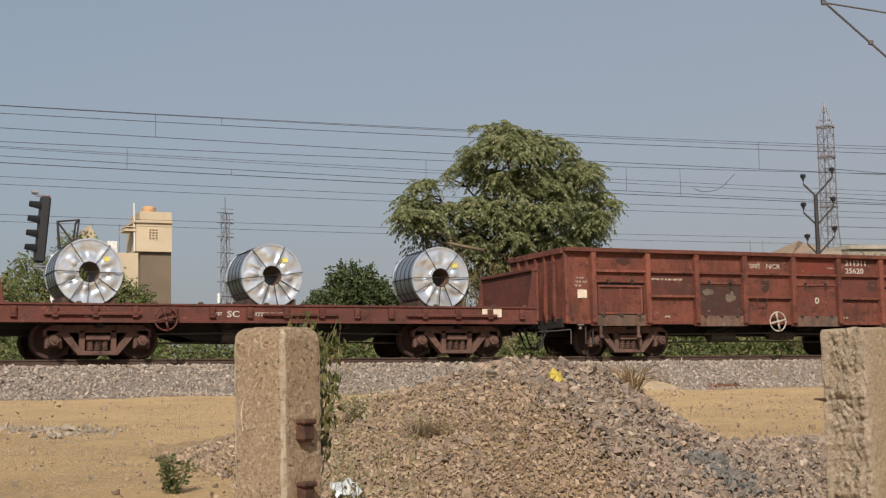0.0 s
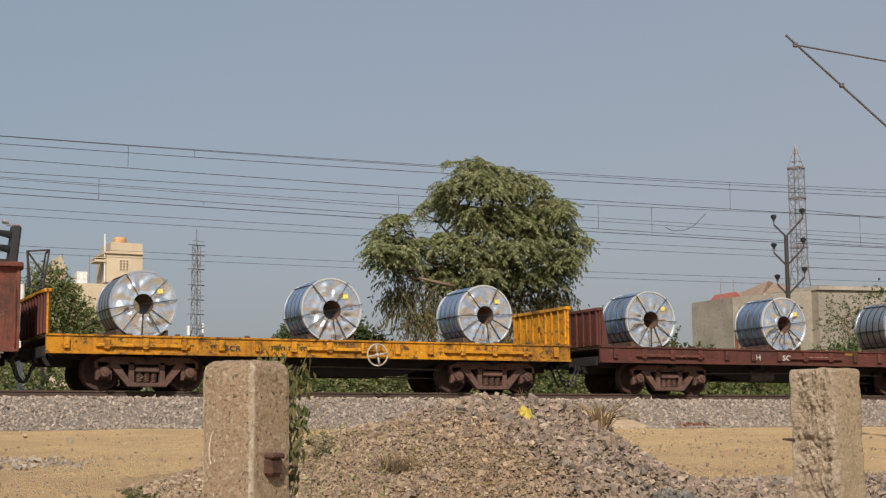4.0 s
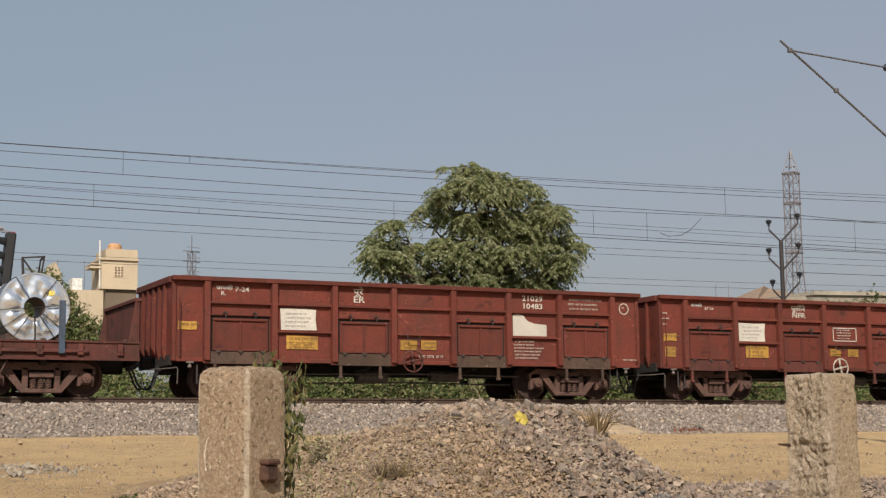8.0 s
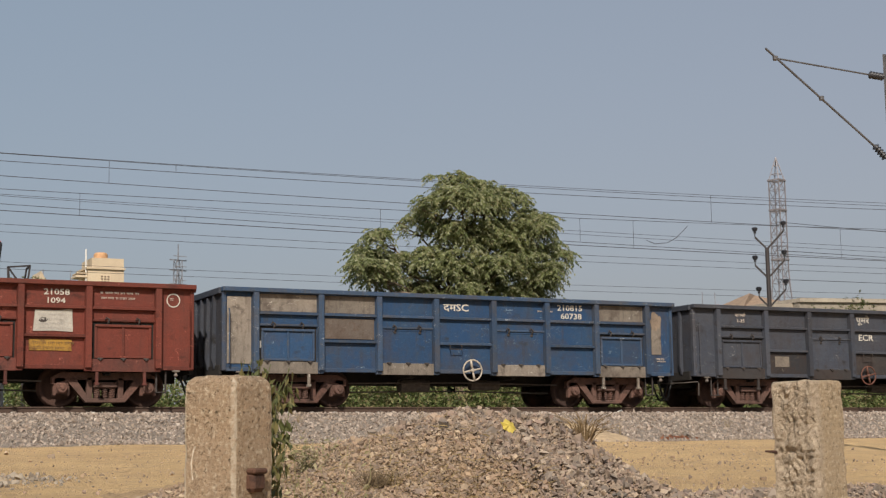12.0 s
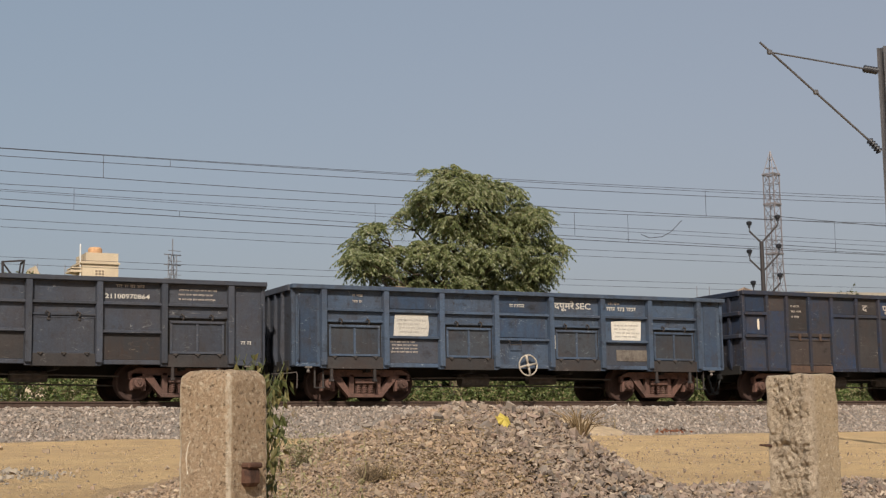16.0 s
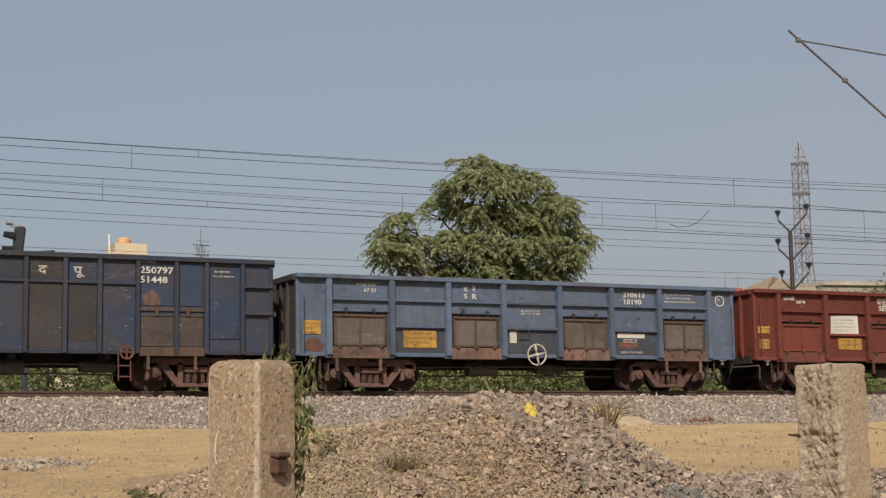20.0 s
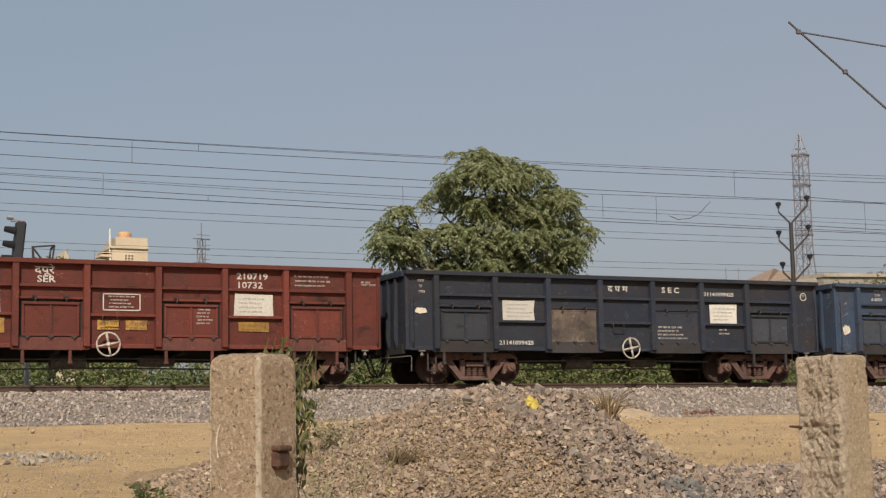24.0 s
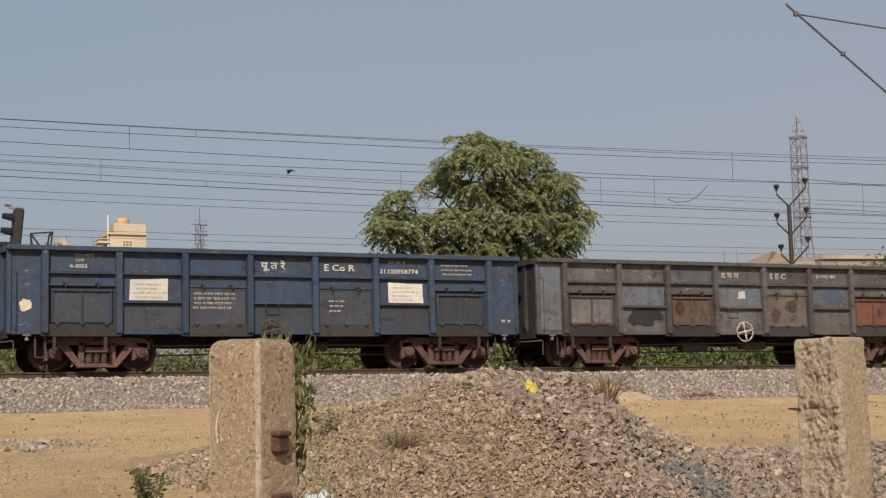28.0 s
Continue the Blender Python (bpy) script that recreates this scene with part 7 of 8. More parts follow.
house2 = thing("low_house", pose(31.0, 150, 0), "cream house with a stepped parapet behind shrubs", "house")
b = Build()
b.box(-1.8, 0, 0.9, 4.6, 5, 17.4)
part("wall", b, CREAMWALL, house2)
b = Build()
b.prism([(-1.2, 17.4), (0.4, 17.4), (0.4, 19.0), (-0.2, 20.1), (-0.7, 18.6)], 1, 0.0, 4.0)
part("gable", turned_out(b.mesh("gable")), CREAMWALL, house2)
b = Build()
b.box(1.6, 0.5, 17.4, 2.6, 2.0, 18.6)
part("water_tank", b, WHITE, house2, "white rooftop tank")
for x in (0.2, 2.9):
    b = Build()
    b.tube([(x, 1, 17.4), (x, 1, 20.4)], 0.05, 5)
    part("antenna", b, GREYSTEEL, house2)

wall_house = thing("walled_house", pose(0, 70, 0), "long grey rendered building with stained walls and a brick front", "house")
b = Build()
b.prism([(52.2, 0.9), (57.86, 0.9), (57.86, 10.05), (52.2, 9.5)], 1, 0, 4)
part("wall", turned_out(b.mesh("wall")), GREYWALL, wall_house)
b = Build()
b.prism([(57.86, 0.9), (82, 0.9), (82, 10.6), (57.86, 10.05)], 1, -0.6, 4)
part("wall", turned_out(b.mesh("wall")), GREYWALL, wall_house)
b = Build()
b.prism([(57.8, 10.05), (82, 10.6), (82, 10.85), (57.8, 10.28)], 1, -0.75, 4.1)
part("coping", turned_out(b.mesh("coping")), GREYWALL, wall_house)
for x0, x1, z0, z1 in ((52.62, 53.04, 7.85, 8.9), (53.6, 53.92, 7.85, 9.05)):
    b = Build()
    b.box(x0, -0.66 if x0 > 58 else -0.05, z0, x1, 0.05, z1)
    w = part("window", b, DARKGLASS, wall_house)
    b = Build()
    b.box(x0 - 0.1, -0.75 if x0 > 58 else -0.16, z0 - 0.1, x1 + 0.1, 0.0, z0)
    part("sill", b, GREYWALL, w)
brick = thing("brick_wall", pose(0, 66, 0), "low red brick wall with a sloping concrete top", "wall")
b = Build()
b.prism([(49.5, 0.9), (53.2, 0.9), (53.2, 7.45), (49.5, 7.15)], 1, 0, 0.3)
part("wall", turned_out(b.mesh("wall")), BRICKWALL, brick)
b = Build()
b.prism([(49.4, 7.15), (53.3, 7.45), (53.3, 7.6), (49.4, 7.3)], 1, -0.08, 0.38)
part("coping", turned_out(b.mesh("coping")), GREYWALL, brick)
hip = thing("hip_roofed_house", pose(0, 78, 0), "cream house with a hipped tile roof behind the grey wall", "house")
b = Build()
b.box(60.6, 0, 0.9, 64.6, 4, 10.7)
part("wall", b, CREAMWALL, hip)
b = Build()
b.hull([(60.0, -0.5, 10.45), (65.2, -0.5, 10.75), (65.2, 4.5, 10.75), (60.0, 4.5, 10.45), (62.2, 1.5, 11.75), (63.4, 2.5, 11.75)], [[0, 1, 5, 4], [1, 2, 5], [2, 3, 4, 5], [3, 0, 4], [0, 1, 2, 3]])
part("roof", b, TILE, hip)
red = thing("red_roofed_hut", pose(0, 80, 0), "small hut with a red pitched roof", "hut")
b = Build()
b.box(59.4, 0, 0.9, 60.25, 2, 10.45)
part("wall", b, GREYWALL, red)
b = Build()
b.prism([(59.3, 10.42), (60.35, 10.5), (59.85, 10.98)], 1, -0.2, 2.2)
part("roof", turned_out(b.mesh("roof")), REDROOF, red)
for x in (58.75, 59.75):
    b = Build()
    b.tube([(x, 80, 0.9), (x, 80, 11.75)], 0.03, 6)
    tagged(part("thin_pole", b, GREYSTEEL), "thin grey steel pole rising above the roofs", "pole")


# ---- plants ----
def leaf_mat(name, tones, rough=0.6, glow=0.25):
    m, t, bsdf = nodes_of(name)
    rand = t.nodes.new("ShaderNodeNewGeometry").outputs["Random Per Island"]
    cr = t.nodes.new("ShaderNodeValToRGB")
    e = cr.color_ramp.elements
    e[0].color, e[1].color = (*tones[0], 1), (*tones[-1], 1)
    for i, c in enumerate(tones[1:-1]):
        e.new((i + 1) / (len(tones) - 1)).color = (*c, 1)
    t.links.new(rand, cr.inputs[0])
    t.links.new(cr.outputs[0], bsdf.inputs["Base Color"])
    bsdf.inputs["Roughness"].default_value = rough
    bsdf.inputs["Specular IOR Level"].default_value = 0.35
    tr = t.nodes.new("ShaderNodeBsdfTranslucent")
    t.links.new(cr.outputs[0], tr.inputs["Color"])
    mx = t.nodes.new("ShaderNodeMixShader")
    mx.inputs[0].default_value = glow
    t.links.new(bsdf.outputs[0], mx.inputs[1])
    t.links.new(tr.outputs[0], mx.inputs[2])
    t.links.new(mx.outputs[0], t.nodes["Material Output"].inputs["Surface"])
    return m


LEAF = leaf_mat("tree_leaf", [(0.125, 0.155, 0.062), (0.26, 0.28, 0.125), (0.19, 0.22, 0.09), (0.40, 0.41, 0.25), (0.29, 0.265, 0.135)], 0.36, glow=0.55)
DARKLEAF = leaf_mat("dark_shrub_leaf", [(0.02, 0.04, 0.012), (0.045, 0.075, 0.02), (0.035, 0.06, 0.018), (0.065, 0.09, 0.03)])
OLIVE = leaf_mat("olive_shrub_leaf", [(0.06, 0.088, 0.028), (0.13, 0.16, 0.055), (0.09, 0.12, 0.04), (0.18, 0.2, 0.075)])
DEEP = leaf_mat("deep_green_leaf", [(0.035, 0.055, 0.018), (0.08, 0.10, 0.036), (0.055, 0.078, 0.026), (0.12, 0.14, 0.055)])
GRASSLEAF = leaf_mat("lineside_green_leaf", [(0.07, 0.10, 0.028), (0.15, 0.18, 0.055), (0.10, 0.14, 0.04), (0.22, 0.21, 0.09), (0.22, 0.165, 0.09)])
SHRUBLEAF = leaf_mat("shrub_leaf", [(0.04, 0.062, 0.018), (0.09, 0.11, 0.035), (0.065, 0.085, 0.027), (0.14, 0.14, 0.055), (0.15, 0.115, 0.06)])
WEEDLEAF = leaf_mat("weed_leaf", [(0.045, 0.058, 0.02), (0.10, 0.11, 0.036), (0.07, 0.08, 0.027), (0.19, 0.16, 0.06), (0.13, 0.115, 0.045)])
PALEWEED = leaf_mat("pale_weed_leaf", [(0.16, 0.15, 0.07), (0.28, 0.25, 0.13), (0.38, 0.33, 0.2), (0.2, 0.18, 0.08)])
DRY = leaf_mat("dry_grass", [(0.22, 0.155, 0.07), (0.36, 0.27, 0.13), (0.28, 0.20, 0.10)], 0.8)
BARK = worn("tree_bark", (0.21, 0.155, 0.105), (0.16, 0.12, 0.085), (0.06, 0.045, 0.035), relief=0.8)


def leaves(name, pos, way, size, wide, rng):
    """Small pointed leaves, each two bent triangles pairs, in one mesh."""
    n = len(pos)
    way = way / np.linalg.norm(way, axis=1)[:, None]
    side = np.cross(way, rng.normal(size=(n, 3)))
    side /= np.linalg.norm(side, axis=1)[:, None] + 1e-9
    up = np.cross(side, way)
    s = size[:, None]
    tip = pos + way * s - up * s * 0.12
    mid = pos + way * s * 0.45
    a = mid + side * s * wide
    c = mid - side * s * wide
    pts = np.stack([pos, a, tip, c], 1).reshape(-1, 3)
    idx = (np.array([[0, 1, 2], [0, 2, 3]])[None] + (np.arange(n) * 4)[:, None, None]).reshape(-1, 3)
    me = bpy.data.meshes.new(name)
    me.vertices.add(len(pts))
    me.vertices.foreach_set("co", pts.reshape(-1))
    me.loops.add(idx.size)
    me.loops.foreach_set("vertex_index", idx.reshape(-1))
    me.polygons.add(len(idx))
    me.polygons.foreach_set("loop_start", np.arange(len(idx)) * 3)
    me.polygons.foreach_set("use_smooth", np.zeros(len(idx), bool))
    me.update(calc_edges=True)
    return me


def limb(b, p, q, r0, r1, rnd, wob=0.12, n=6):
    p, q = Vector(p), Vector(q)
    pts = []
    ln = (q - p).length
    for i in range(n + 1):
        s = i / n
        o = Vector((rnd.uniform(-1, 1), rnd.uniform(-1, 1), rnd.uniform(-0.5, 0.5))) * wob * ln * 0.3 * math.sin(math.pi * s)
        pts.append(p.lerp(q, s) + o)
    b.tube(pts, r0, 7, r1=r1)
    return pts


def crown(lobes, sprigs, per, leaf, droop, seed, wide=0.16, shell=0.55):
    """Leaf sprays hung over the outside of several rounded lobes."""
    g = np.random.default_rng(seed)
    pos, way, size = [], [], []
    vol = np.array([l[3] * l[4] * l[5] for l in lobes]) ** 0.67
    for lobe, share in zip(lobes, vol / vol.sum()):
        cx, cy, cz, rx, ry, rz = lobe
        for _ in range(int(sprigs * share)):
            d = g.normal(size=3)
            d /= np.linalg.norm(d)
            if d[2] < -0.55:
                d[2] = -d[2] * 0.3
            rr = shell + (1 - shell) * g.random() ** 0.5
            bump_ = 1 + 0.2 * noise.noise(Vector((d[0] * 2.3 + seed, d[1] * 2.3 + cx, d[2] * 2.3)))
            base = np.array([cx, cy, cz]) + d * np.array([rx, ry, rz]) * rr * bump_
            out = d * np.array([1, 1, 0.35]) + g.normal(size=3) * 0.45
            out[2] -= droop
            out /= np.linalg.norm(out)
            ln = leaf * g.uniform(1.8, 3.4)
            for k in range(per):
                s = (k + 0.5) / per
                p = base + out * ln * s + np.array([0, 0, -0.25 * ln * s * s])
                w = out * 0.7 + g.normal(size=3) * 0.55 + np.array([0, 0, -droop * 0.6])
                pos.append(p)
                way.append(w)
                size.append(leaf * g.uniform(0.7, 1.25))
    return leaves("crown", np.array(pos), np.array(way), np.array(size), wide, g)


def frond_crown(lobes, seed):
    """Tufts of long compound leaves at the branch ends, arching out and down, each with paired hanging leaflets."""
    g = np.random.default_rng(seed)
    pos, way, size = [], [], []
    pairs = 9
    for cx, cy, cz, rx, ry, rz in lobes:
        for _ in range(int(3 + 22 * rx * rz)):
            d = g.normal(size=3)
            d /= np.linalg.norm(d)
            if d[2] < -0.55:
                d[2] = -d[2] * 0.5
            tip = np.array([cx, cy, cz + 0.12]) + d * np.array([rx, ry, rz]) * g.uniform(0.1, 0.9)
            turn = g.uniform(0, 6.28)
            count = int(g.integers(6, 11))
            for k in range(count):
                a = turn + 6.28 * k / count + g.normal(0, 0.25)
                rise = g.uniform(-0.55, 0.8)
                out = np.array([math.cos(a), math.sin(a), rise]) + 0.4 * d
                out /= np.linalg.norm(out)
                ln = g.uniform(0.38, 0.72)
                side = np.cross(out, (0, 0, 1.0))
                side /= np.linalg.norm(side) + 1e-6
                for j in range(pairs):
                    f = (j + 1.2) / (pairs + 0.2)
                    p = tip + out * ln * f + np.array([0, 0, -0.62 * ln * f * f])
                    for e in (-1, 1):
                        pos.append(p)
                        way.append(out * 0.5 + side * e * 0.75 + np.array([0, 0, -0.45 - 0.5 * f]) + g.normal(size=3) * 0.2)
                        size.append(0.165 * (1 - 0.35 * abs(f - 0.5)) * g.uniform(0.8, 1.25))
    return leaves("crown", np.array(pos), np.array(way), np.array(size), 0.2, g)


# the big tree beyond the track
tree = thing("tree", pose(22.74, 44, 1.0), "broad leafy tree with drooping foliage beyond the track", "tree")
rnd = random.Random(4)
trunk = Build()
limb(trunk, (0.1, 0, -0.3), (-0.1, 0, 5.2), 0.36, 0.2, rnd, 0.1)
part("trunk", trunk, BARK, tree, "gnarled grey-brown trunk", smooth=True)
BLOBS = [(735, 398, 38), (758, 362, 32), (708, 398, 24), (774, 412, 28), (880, 268, 40), (840, 284, 34), (840, 300, 22), (925, 268, 38), (966, 272, 34), (872, 322, 44), (930, 322, 48), (988, 314, 44),
         (1032, 312, 34), (1058, 348, 26), (1048, 390, 30), (1000, 370, 42), (940, 388, 44), (872, 388, 40), (836, 372, 30), (842, 420, 28), (1020, 425, 26), (886, 430, 28), (960, 432, 30), (1060, 404, 20)]
rnd2 = random.Random(8)
LOBES = [((u - 740) * 0.0205 - 3.44, rnd2.uniform(-1.2, 0.8), 6.52 + (385 - v) * 0.0185, r * 0.0195, r * 0.024, r * 0.0175) for u, v, r in BLOBS]
LOBES += [(2.8, 0, 8.3, 0.75, 0.8, 0.55), (3.45, 0.2, 8.2, 0.55, 0.7, 0.5), (1.6, 0, 8.95, 0.8, 0.8, 0.55), (0.5, 0, 9.25, 0.8, 0.8, 0.55), (-0.5, 0, 9.3, 0.8, 0.8, 0.5), (3.75, 0, 7.3, 0.5, 0.6, 0.7), (1.0, -0.6, 7.5, 1.3, 0.6, 0.7), (3.1, -0.2, 6.2, 0.5, 0.5, 0.8), (0.4, -0.7, 6.2, 1.3, 0.4, 0.8), (-1.3, -0.3, 6.6, 0.7, 0.5, 0.8), (-3.0, 0, 7.45, 0.42, 0.5, 0.32), (-2.25, 0.1, 6.6, 0.45, 0.5, 0.7), (-1.2, -0.2, 5.5, 0.8, 0.4, 0.6)]
LOBES = [(x * 0.9 if x > 0 else x, y, z, *r) for x, y, z, *r in LOBES]
for x, y, z, *_ in LOBES:
    b = Build()
    p0 = (rnd.uniform(-0.15, 0.1), 0, rnd.uniform(4.3, 5.2))
    limb(b, p0, (x * 0.8, y + 0.2, z - 0.3), 0.085, 0.025, rnd, 0.45)
    for _ in range(4):
        q = (x + rnd.uniform(-0.6, 0.6), y + rnd.uniform(-0.6, 0.6), z + rnd.uniform(-0.6, 0.15))
        limb(b, (x * 0.78, y + 0.2, z - 0.35), q, 0.03, 0.01, rnd, 0.4, 4)
    part("limb", b, BARK, tree, smooth=True)
for x0, z0, x1, z1 in ((-0.5, -0.2, -1.2, 4.6), (0.3, -0.2, 0.5, 4.6), (0.6, -0.2, 1.1, 4.9)):
    b = Build()
    limb(b, (x0, -0.3, z0), (x1, 0, z1), 0.13, 0.05, rnd, 0.25)
    part("limb", b, BARK, tree, smooth=True)
part("crown", frond_crown(LOBES, 3), LEAF, tree, "long drooping compound leaves in tufts with gaps", kind="stuff")


HANG = [(-2.9, 0.2, 5.0, 0.7, 0.6, 1.6), (-2.1, 0.3, 4.2, 0.6, 0.6, 2.2), (-1.4, 0.2, 4.6, 0.6, 0.6, 1.8), (-0.6, -0.3, 4.8, 0.7, 0.6, 1.5), (0.3, -0.5, 3.6, 0.55, 0.3, 2.4), (0.9, -0.2, 4.4, 0.6, 0.5, 1.8),
        (1.8, 0, 5.0, 0.8, 0.6, 1.2), (2.8, 0, 5.2, 0.7, 0.6, 1.0)]
part("hanging_growth", crown(HANG, 1500, 7, 0.17, 1.8, 31, 0.14, 0.2), leaf_mat("hanging_shoot_leaf", [(0.10, 0.10, 0.04), (0.17, 0.15, 0.065), (0.2, 0.15, 0.075), (0.13, 0.14, 0.05)], glow=0.3), tree, "dull yellow-green shoots hanging round the trunk", kind="stuff")


def shrub(name, x, y, lobes, leaf, count, material, label, seed, stems=5, droop=0.1, wide=0.28):
    root = thing(name, pose(x, y, ground_z(x, y) - 0.05), label, "tree" if name == "tree" else "shrub", "shrubs behind the track" if name == "shrub" else "")
    rn = random.Random(seed)
    b = Build()
    for i in range(stems):
        l = lobes[i % len(lobes)]
        limb(b, (rn.uniform(-0.2, 0.2), rn.uniform(-0.2, 0.2), 0), (l[0] + rn.uniform(-0.4, 0.4), l[1], l[2] + 0.3 * l[5]), 0.07 if name == "tree" else 0.03, 0.012, rn, 0.3)
    part("trunk" if name == "tree" else "stem", b, BARK, root, smooth=True)
    part("crown", crown(lobes, int(count * 1.3), 6, leaf * 1.15, droop, seed, wide, 0.25), material, root, kind="stuff")
    return root


def bushy(cx, half, top, deep=1.2, seed=0):
    r = random.Random(seed)
    out = []
    for i in range(4):
        x = -half + 2 * half * (i + 0.5) / 4
        h = top * r.uniform(0.75, 1.0)
        out.append((x, r.uniform(-0.4, 0.4), h * 0.5, half * 0.42, deep, h * 0.52))
    return out


# dark tree and shrubs either side of the big tree
shrub("tree", 18.6, 46.5, [(-1.3, 0, 2.1, 1.0, 1.3, 1.7), (-0.4, 0, 2.5, 1.3, 1.3, 2.2), (0.9, 0, 2.1, 1.0, 1.2, 1.7), (2.6, 0, 1.6, 1.2, 1.2, 1.4)], 0.115, 11000, DEEP, "dense dark green small tree beside the track", 21)
shrub("tree", 25.6, 47.5, [(-1.6, 0, 1.7, 1.2, 1.2, 1.5), (0.2, 0, 2.0, 1.3, 1.2, 1.6), (2.3, 0, 2.5, 1.3, 1.2, 2.0), (3.9, 0, 2.8, 1.2, 1.2, 2.0), (5.3, 0, 2.4, 1.2, 1.2, 1.9)], 0.12, 13000, DEEP, "dark small tree behind the leafy tree", 22)
shrub("tree", 10.6, 55, [(-1.2, 0, 3.2, 1.5, 1.3, 2.6), (0.8, 0, 3.6, 1.5, 1.3, 2.2), (2.3, 0, 2.8, 1.1, 1.2, 1.9), (0.3, 0, 5.2, 0.9, 0.8, 1.4)], 0.1, 7000, GRASSLEAF, "leafy small tree near the signal", 23)
shrub("tree", 6.0, 50, [(-1.5, 0, 2.6, 1.5, 1.3, 2.3), (0.4, 0, 3.0, 1.4, 1.3, 2.0), (1.6, 0, 2.3, 1.2, 1.2, 2.2)], 0.1, 4600, GRASSLEAF, "bushy small tree behind the signal", 24)
k = 30
for x, y, half, top, mat in ((2.0, 43.5, 2.2, 2.2, SHRUBLEAF), (6.0, 43.0, 2.0, 1.9, SHRUBLEAF), (10.5, 43.2, 2.2, 1.5, SHRUBLEAF), (14.5, 43.6, 2.0, 2.1, SHRUBLEAF), (17.8, 43.0, 1.9, 2.3, SHRUBLEAF),
                             (21.2, 42.6, 1.9, 2.0, SHRUBLEAF), (24.6, 43.2, 1.9, 2.6, SHRUBLEAF), (28.5, 44.2, 1.9, 4.1, SHRUBLEAF), (31.6, 44.4, 1.8, 3.4, SHRUBLEAF), (34.8, 43.8, 2.0, 2.4, DARKLEAF),
                             (38.5, 44.0, 2.1, 3.0, SHRUBLEAF), (42.5, 44.5, 2.2, 3.6, SHRUBLEAF), (46.5, 45.0, 2.2, 3.2, DARKLEAF)):
    shrub("shrub", x, y, bushy(0, half, top, 1.1, k), 0.12, int(900 + 420 * top), mat, "green weedy shrub growing behind the track", k)
    k += 1
shrub("shrub", 42.0, 48, [(-1.2, 0, 2.2, 1.3, 1.0, 1.6), (0.6, 0, 2.5, 1.4, 1.0, 1.7), (2.4, 0, 2.3, 1.4, 1.0, 1.8)], 0.14, 3200, OLIVE, "dense green shrub mound before a stained wall", 61)
shrub("shrub", 42.6, 48.6, [(-0.8, 0, 4.6, 1.1, 0.8, 1.3), (0.8, 0, 5.0, 1.2, 0.8, 1.5), (2.2, 0, 4.4, 1.2, 0.8, 1.4)], 0.09, 420, SHRUBLEAF, "thin half-bare thorny bush before a stained wall", 62, stems=26)
# low growth along the foot of the bank
g = np.random.default_rng(70)
strip = [(-6.5 + 1.1 * i, float(g.uniform(-0.3, 0.6)), 0.75, 0.95, 0.8, float(g.uniform(1.1, 1.6))) for i in range(56)]
strip += [(-6.5 + 1.1 * i, float(g.uniform(1.2, 2.0)), 0.95, 0.95, 0.6, float(g.uniform(1.1, 1.5))) for i in range(56)]
tagged(part("undergrowth", crown(strip, 27000, 5, 0.12, 0.0, 12, 0.25, 0.3), GRASSLEAF, None, at=(0, 41.9, 1.75)), "tangled low green undergrowth behind the track", "undergrowth", kind="stuff")
# far line of trees
g = np.random.default_rng(77)
far = []
for x in range(-60, 260, 5):
    far.append((x * 1.0, float(g.uniform(-10, 10)), float(g.uniform(2.0, 4.5)), 4.5, 3.0, float(g.uniform(3.0, 5.5))))
tagged(part("far_trees", crown(far, 5000, 4, 0.8, 0.1, 9, 0.4, 0.4), DARKLEAF, None, at=(0, 190, 1.0)), "distant line of dark green trees", "trees", kind="stuff")


def weed(name, x, y, height, spread, count, leaf, material, label, seed, z=None, droop=0.5, category="weed", wide=0.22, low=0.18, lean=0.0, short=0.7):
    root = thing(name, pose(x, y, ground_z(x, y) + heap_z(x, y) - 0.03 if z is None else z), label, category)
    g = np.random.default_rng(seed)
    rn = random.Random(seed)
    pos, way, size = [], [], []
    for i in range(count):
        b = Build()
        e = Vector((lean + rn.uniform(-spread, spread), rn.uniform(-spread, spread) * 0.6, height * rn.uniform(short, 1.0)))
        pts = limb(b, (rn.uniform(-0.03, 0.03), rn.uniform(-0.03, 0.03), 0), e, 0.0028, 0.0012, rn, 0.3)
        part("stem", b, material, root)
        for j in range(26):
            s = low + (1 - low) * j / 26
            i0 = min(5, int(s * 6))
            p = pts[i0].lerp(pts[i0 + 1], s * 6 - i0)
            pos.append(np.array(p) + g.normal(size=3) * 0.012)
            way.append(g.normal(size=3) * np.array([1, 1, 0.4]) + np.array([0, 0, -droop]))
            size.append(leaf * g.uniform(0.6, 1.3))
    part("foliage", leaves("foliage", np.array(pos), np.array(way), np.array(size), wide, g), material, root, kind="stuff")
    return root


weed("weed", 1.61, 5.55, 1.85, 0.1, 40, 0.046, WEEDLEAF, "tall leafy weed leaning out behind a concrete post", 41, z=0.04, droop=1.8, wide=0.2, low=0.76, lean=0.40, short=0.86)
weed("weed", 2.5, 6.3, 1.02, 0.22, 16, 0.032, PALEWEED, "wispy pale weed with small flowers by the post", 45, z=0.58, droop=0.5)
weed("weed", 2.32, 8.9, 0.27, 0.13, 18, 0.035, SHRUBLEAF, "small dark green weed on the sand", 42, droop=0.0)
weed("weed", 3.9, 9.9, 0.3, 0.25, 14, 0.03, PALEWEED, "pale wispy weed on the stone heap", 46, droop=0.2)
weed("weed", 5.1, 7.2, 0.14, 0.07, 9, 0.035, SHRUBLEAF, "small green sprout among the stones", 47, droop=0.0)


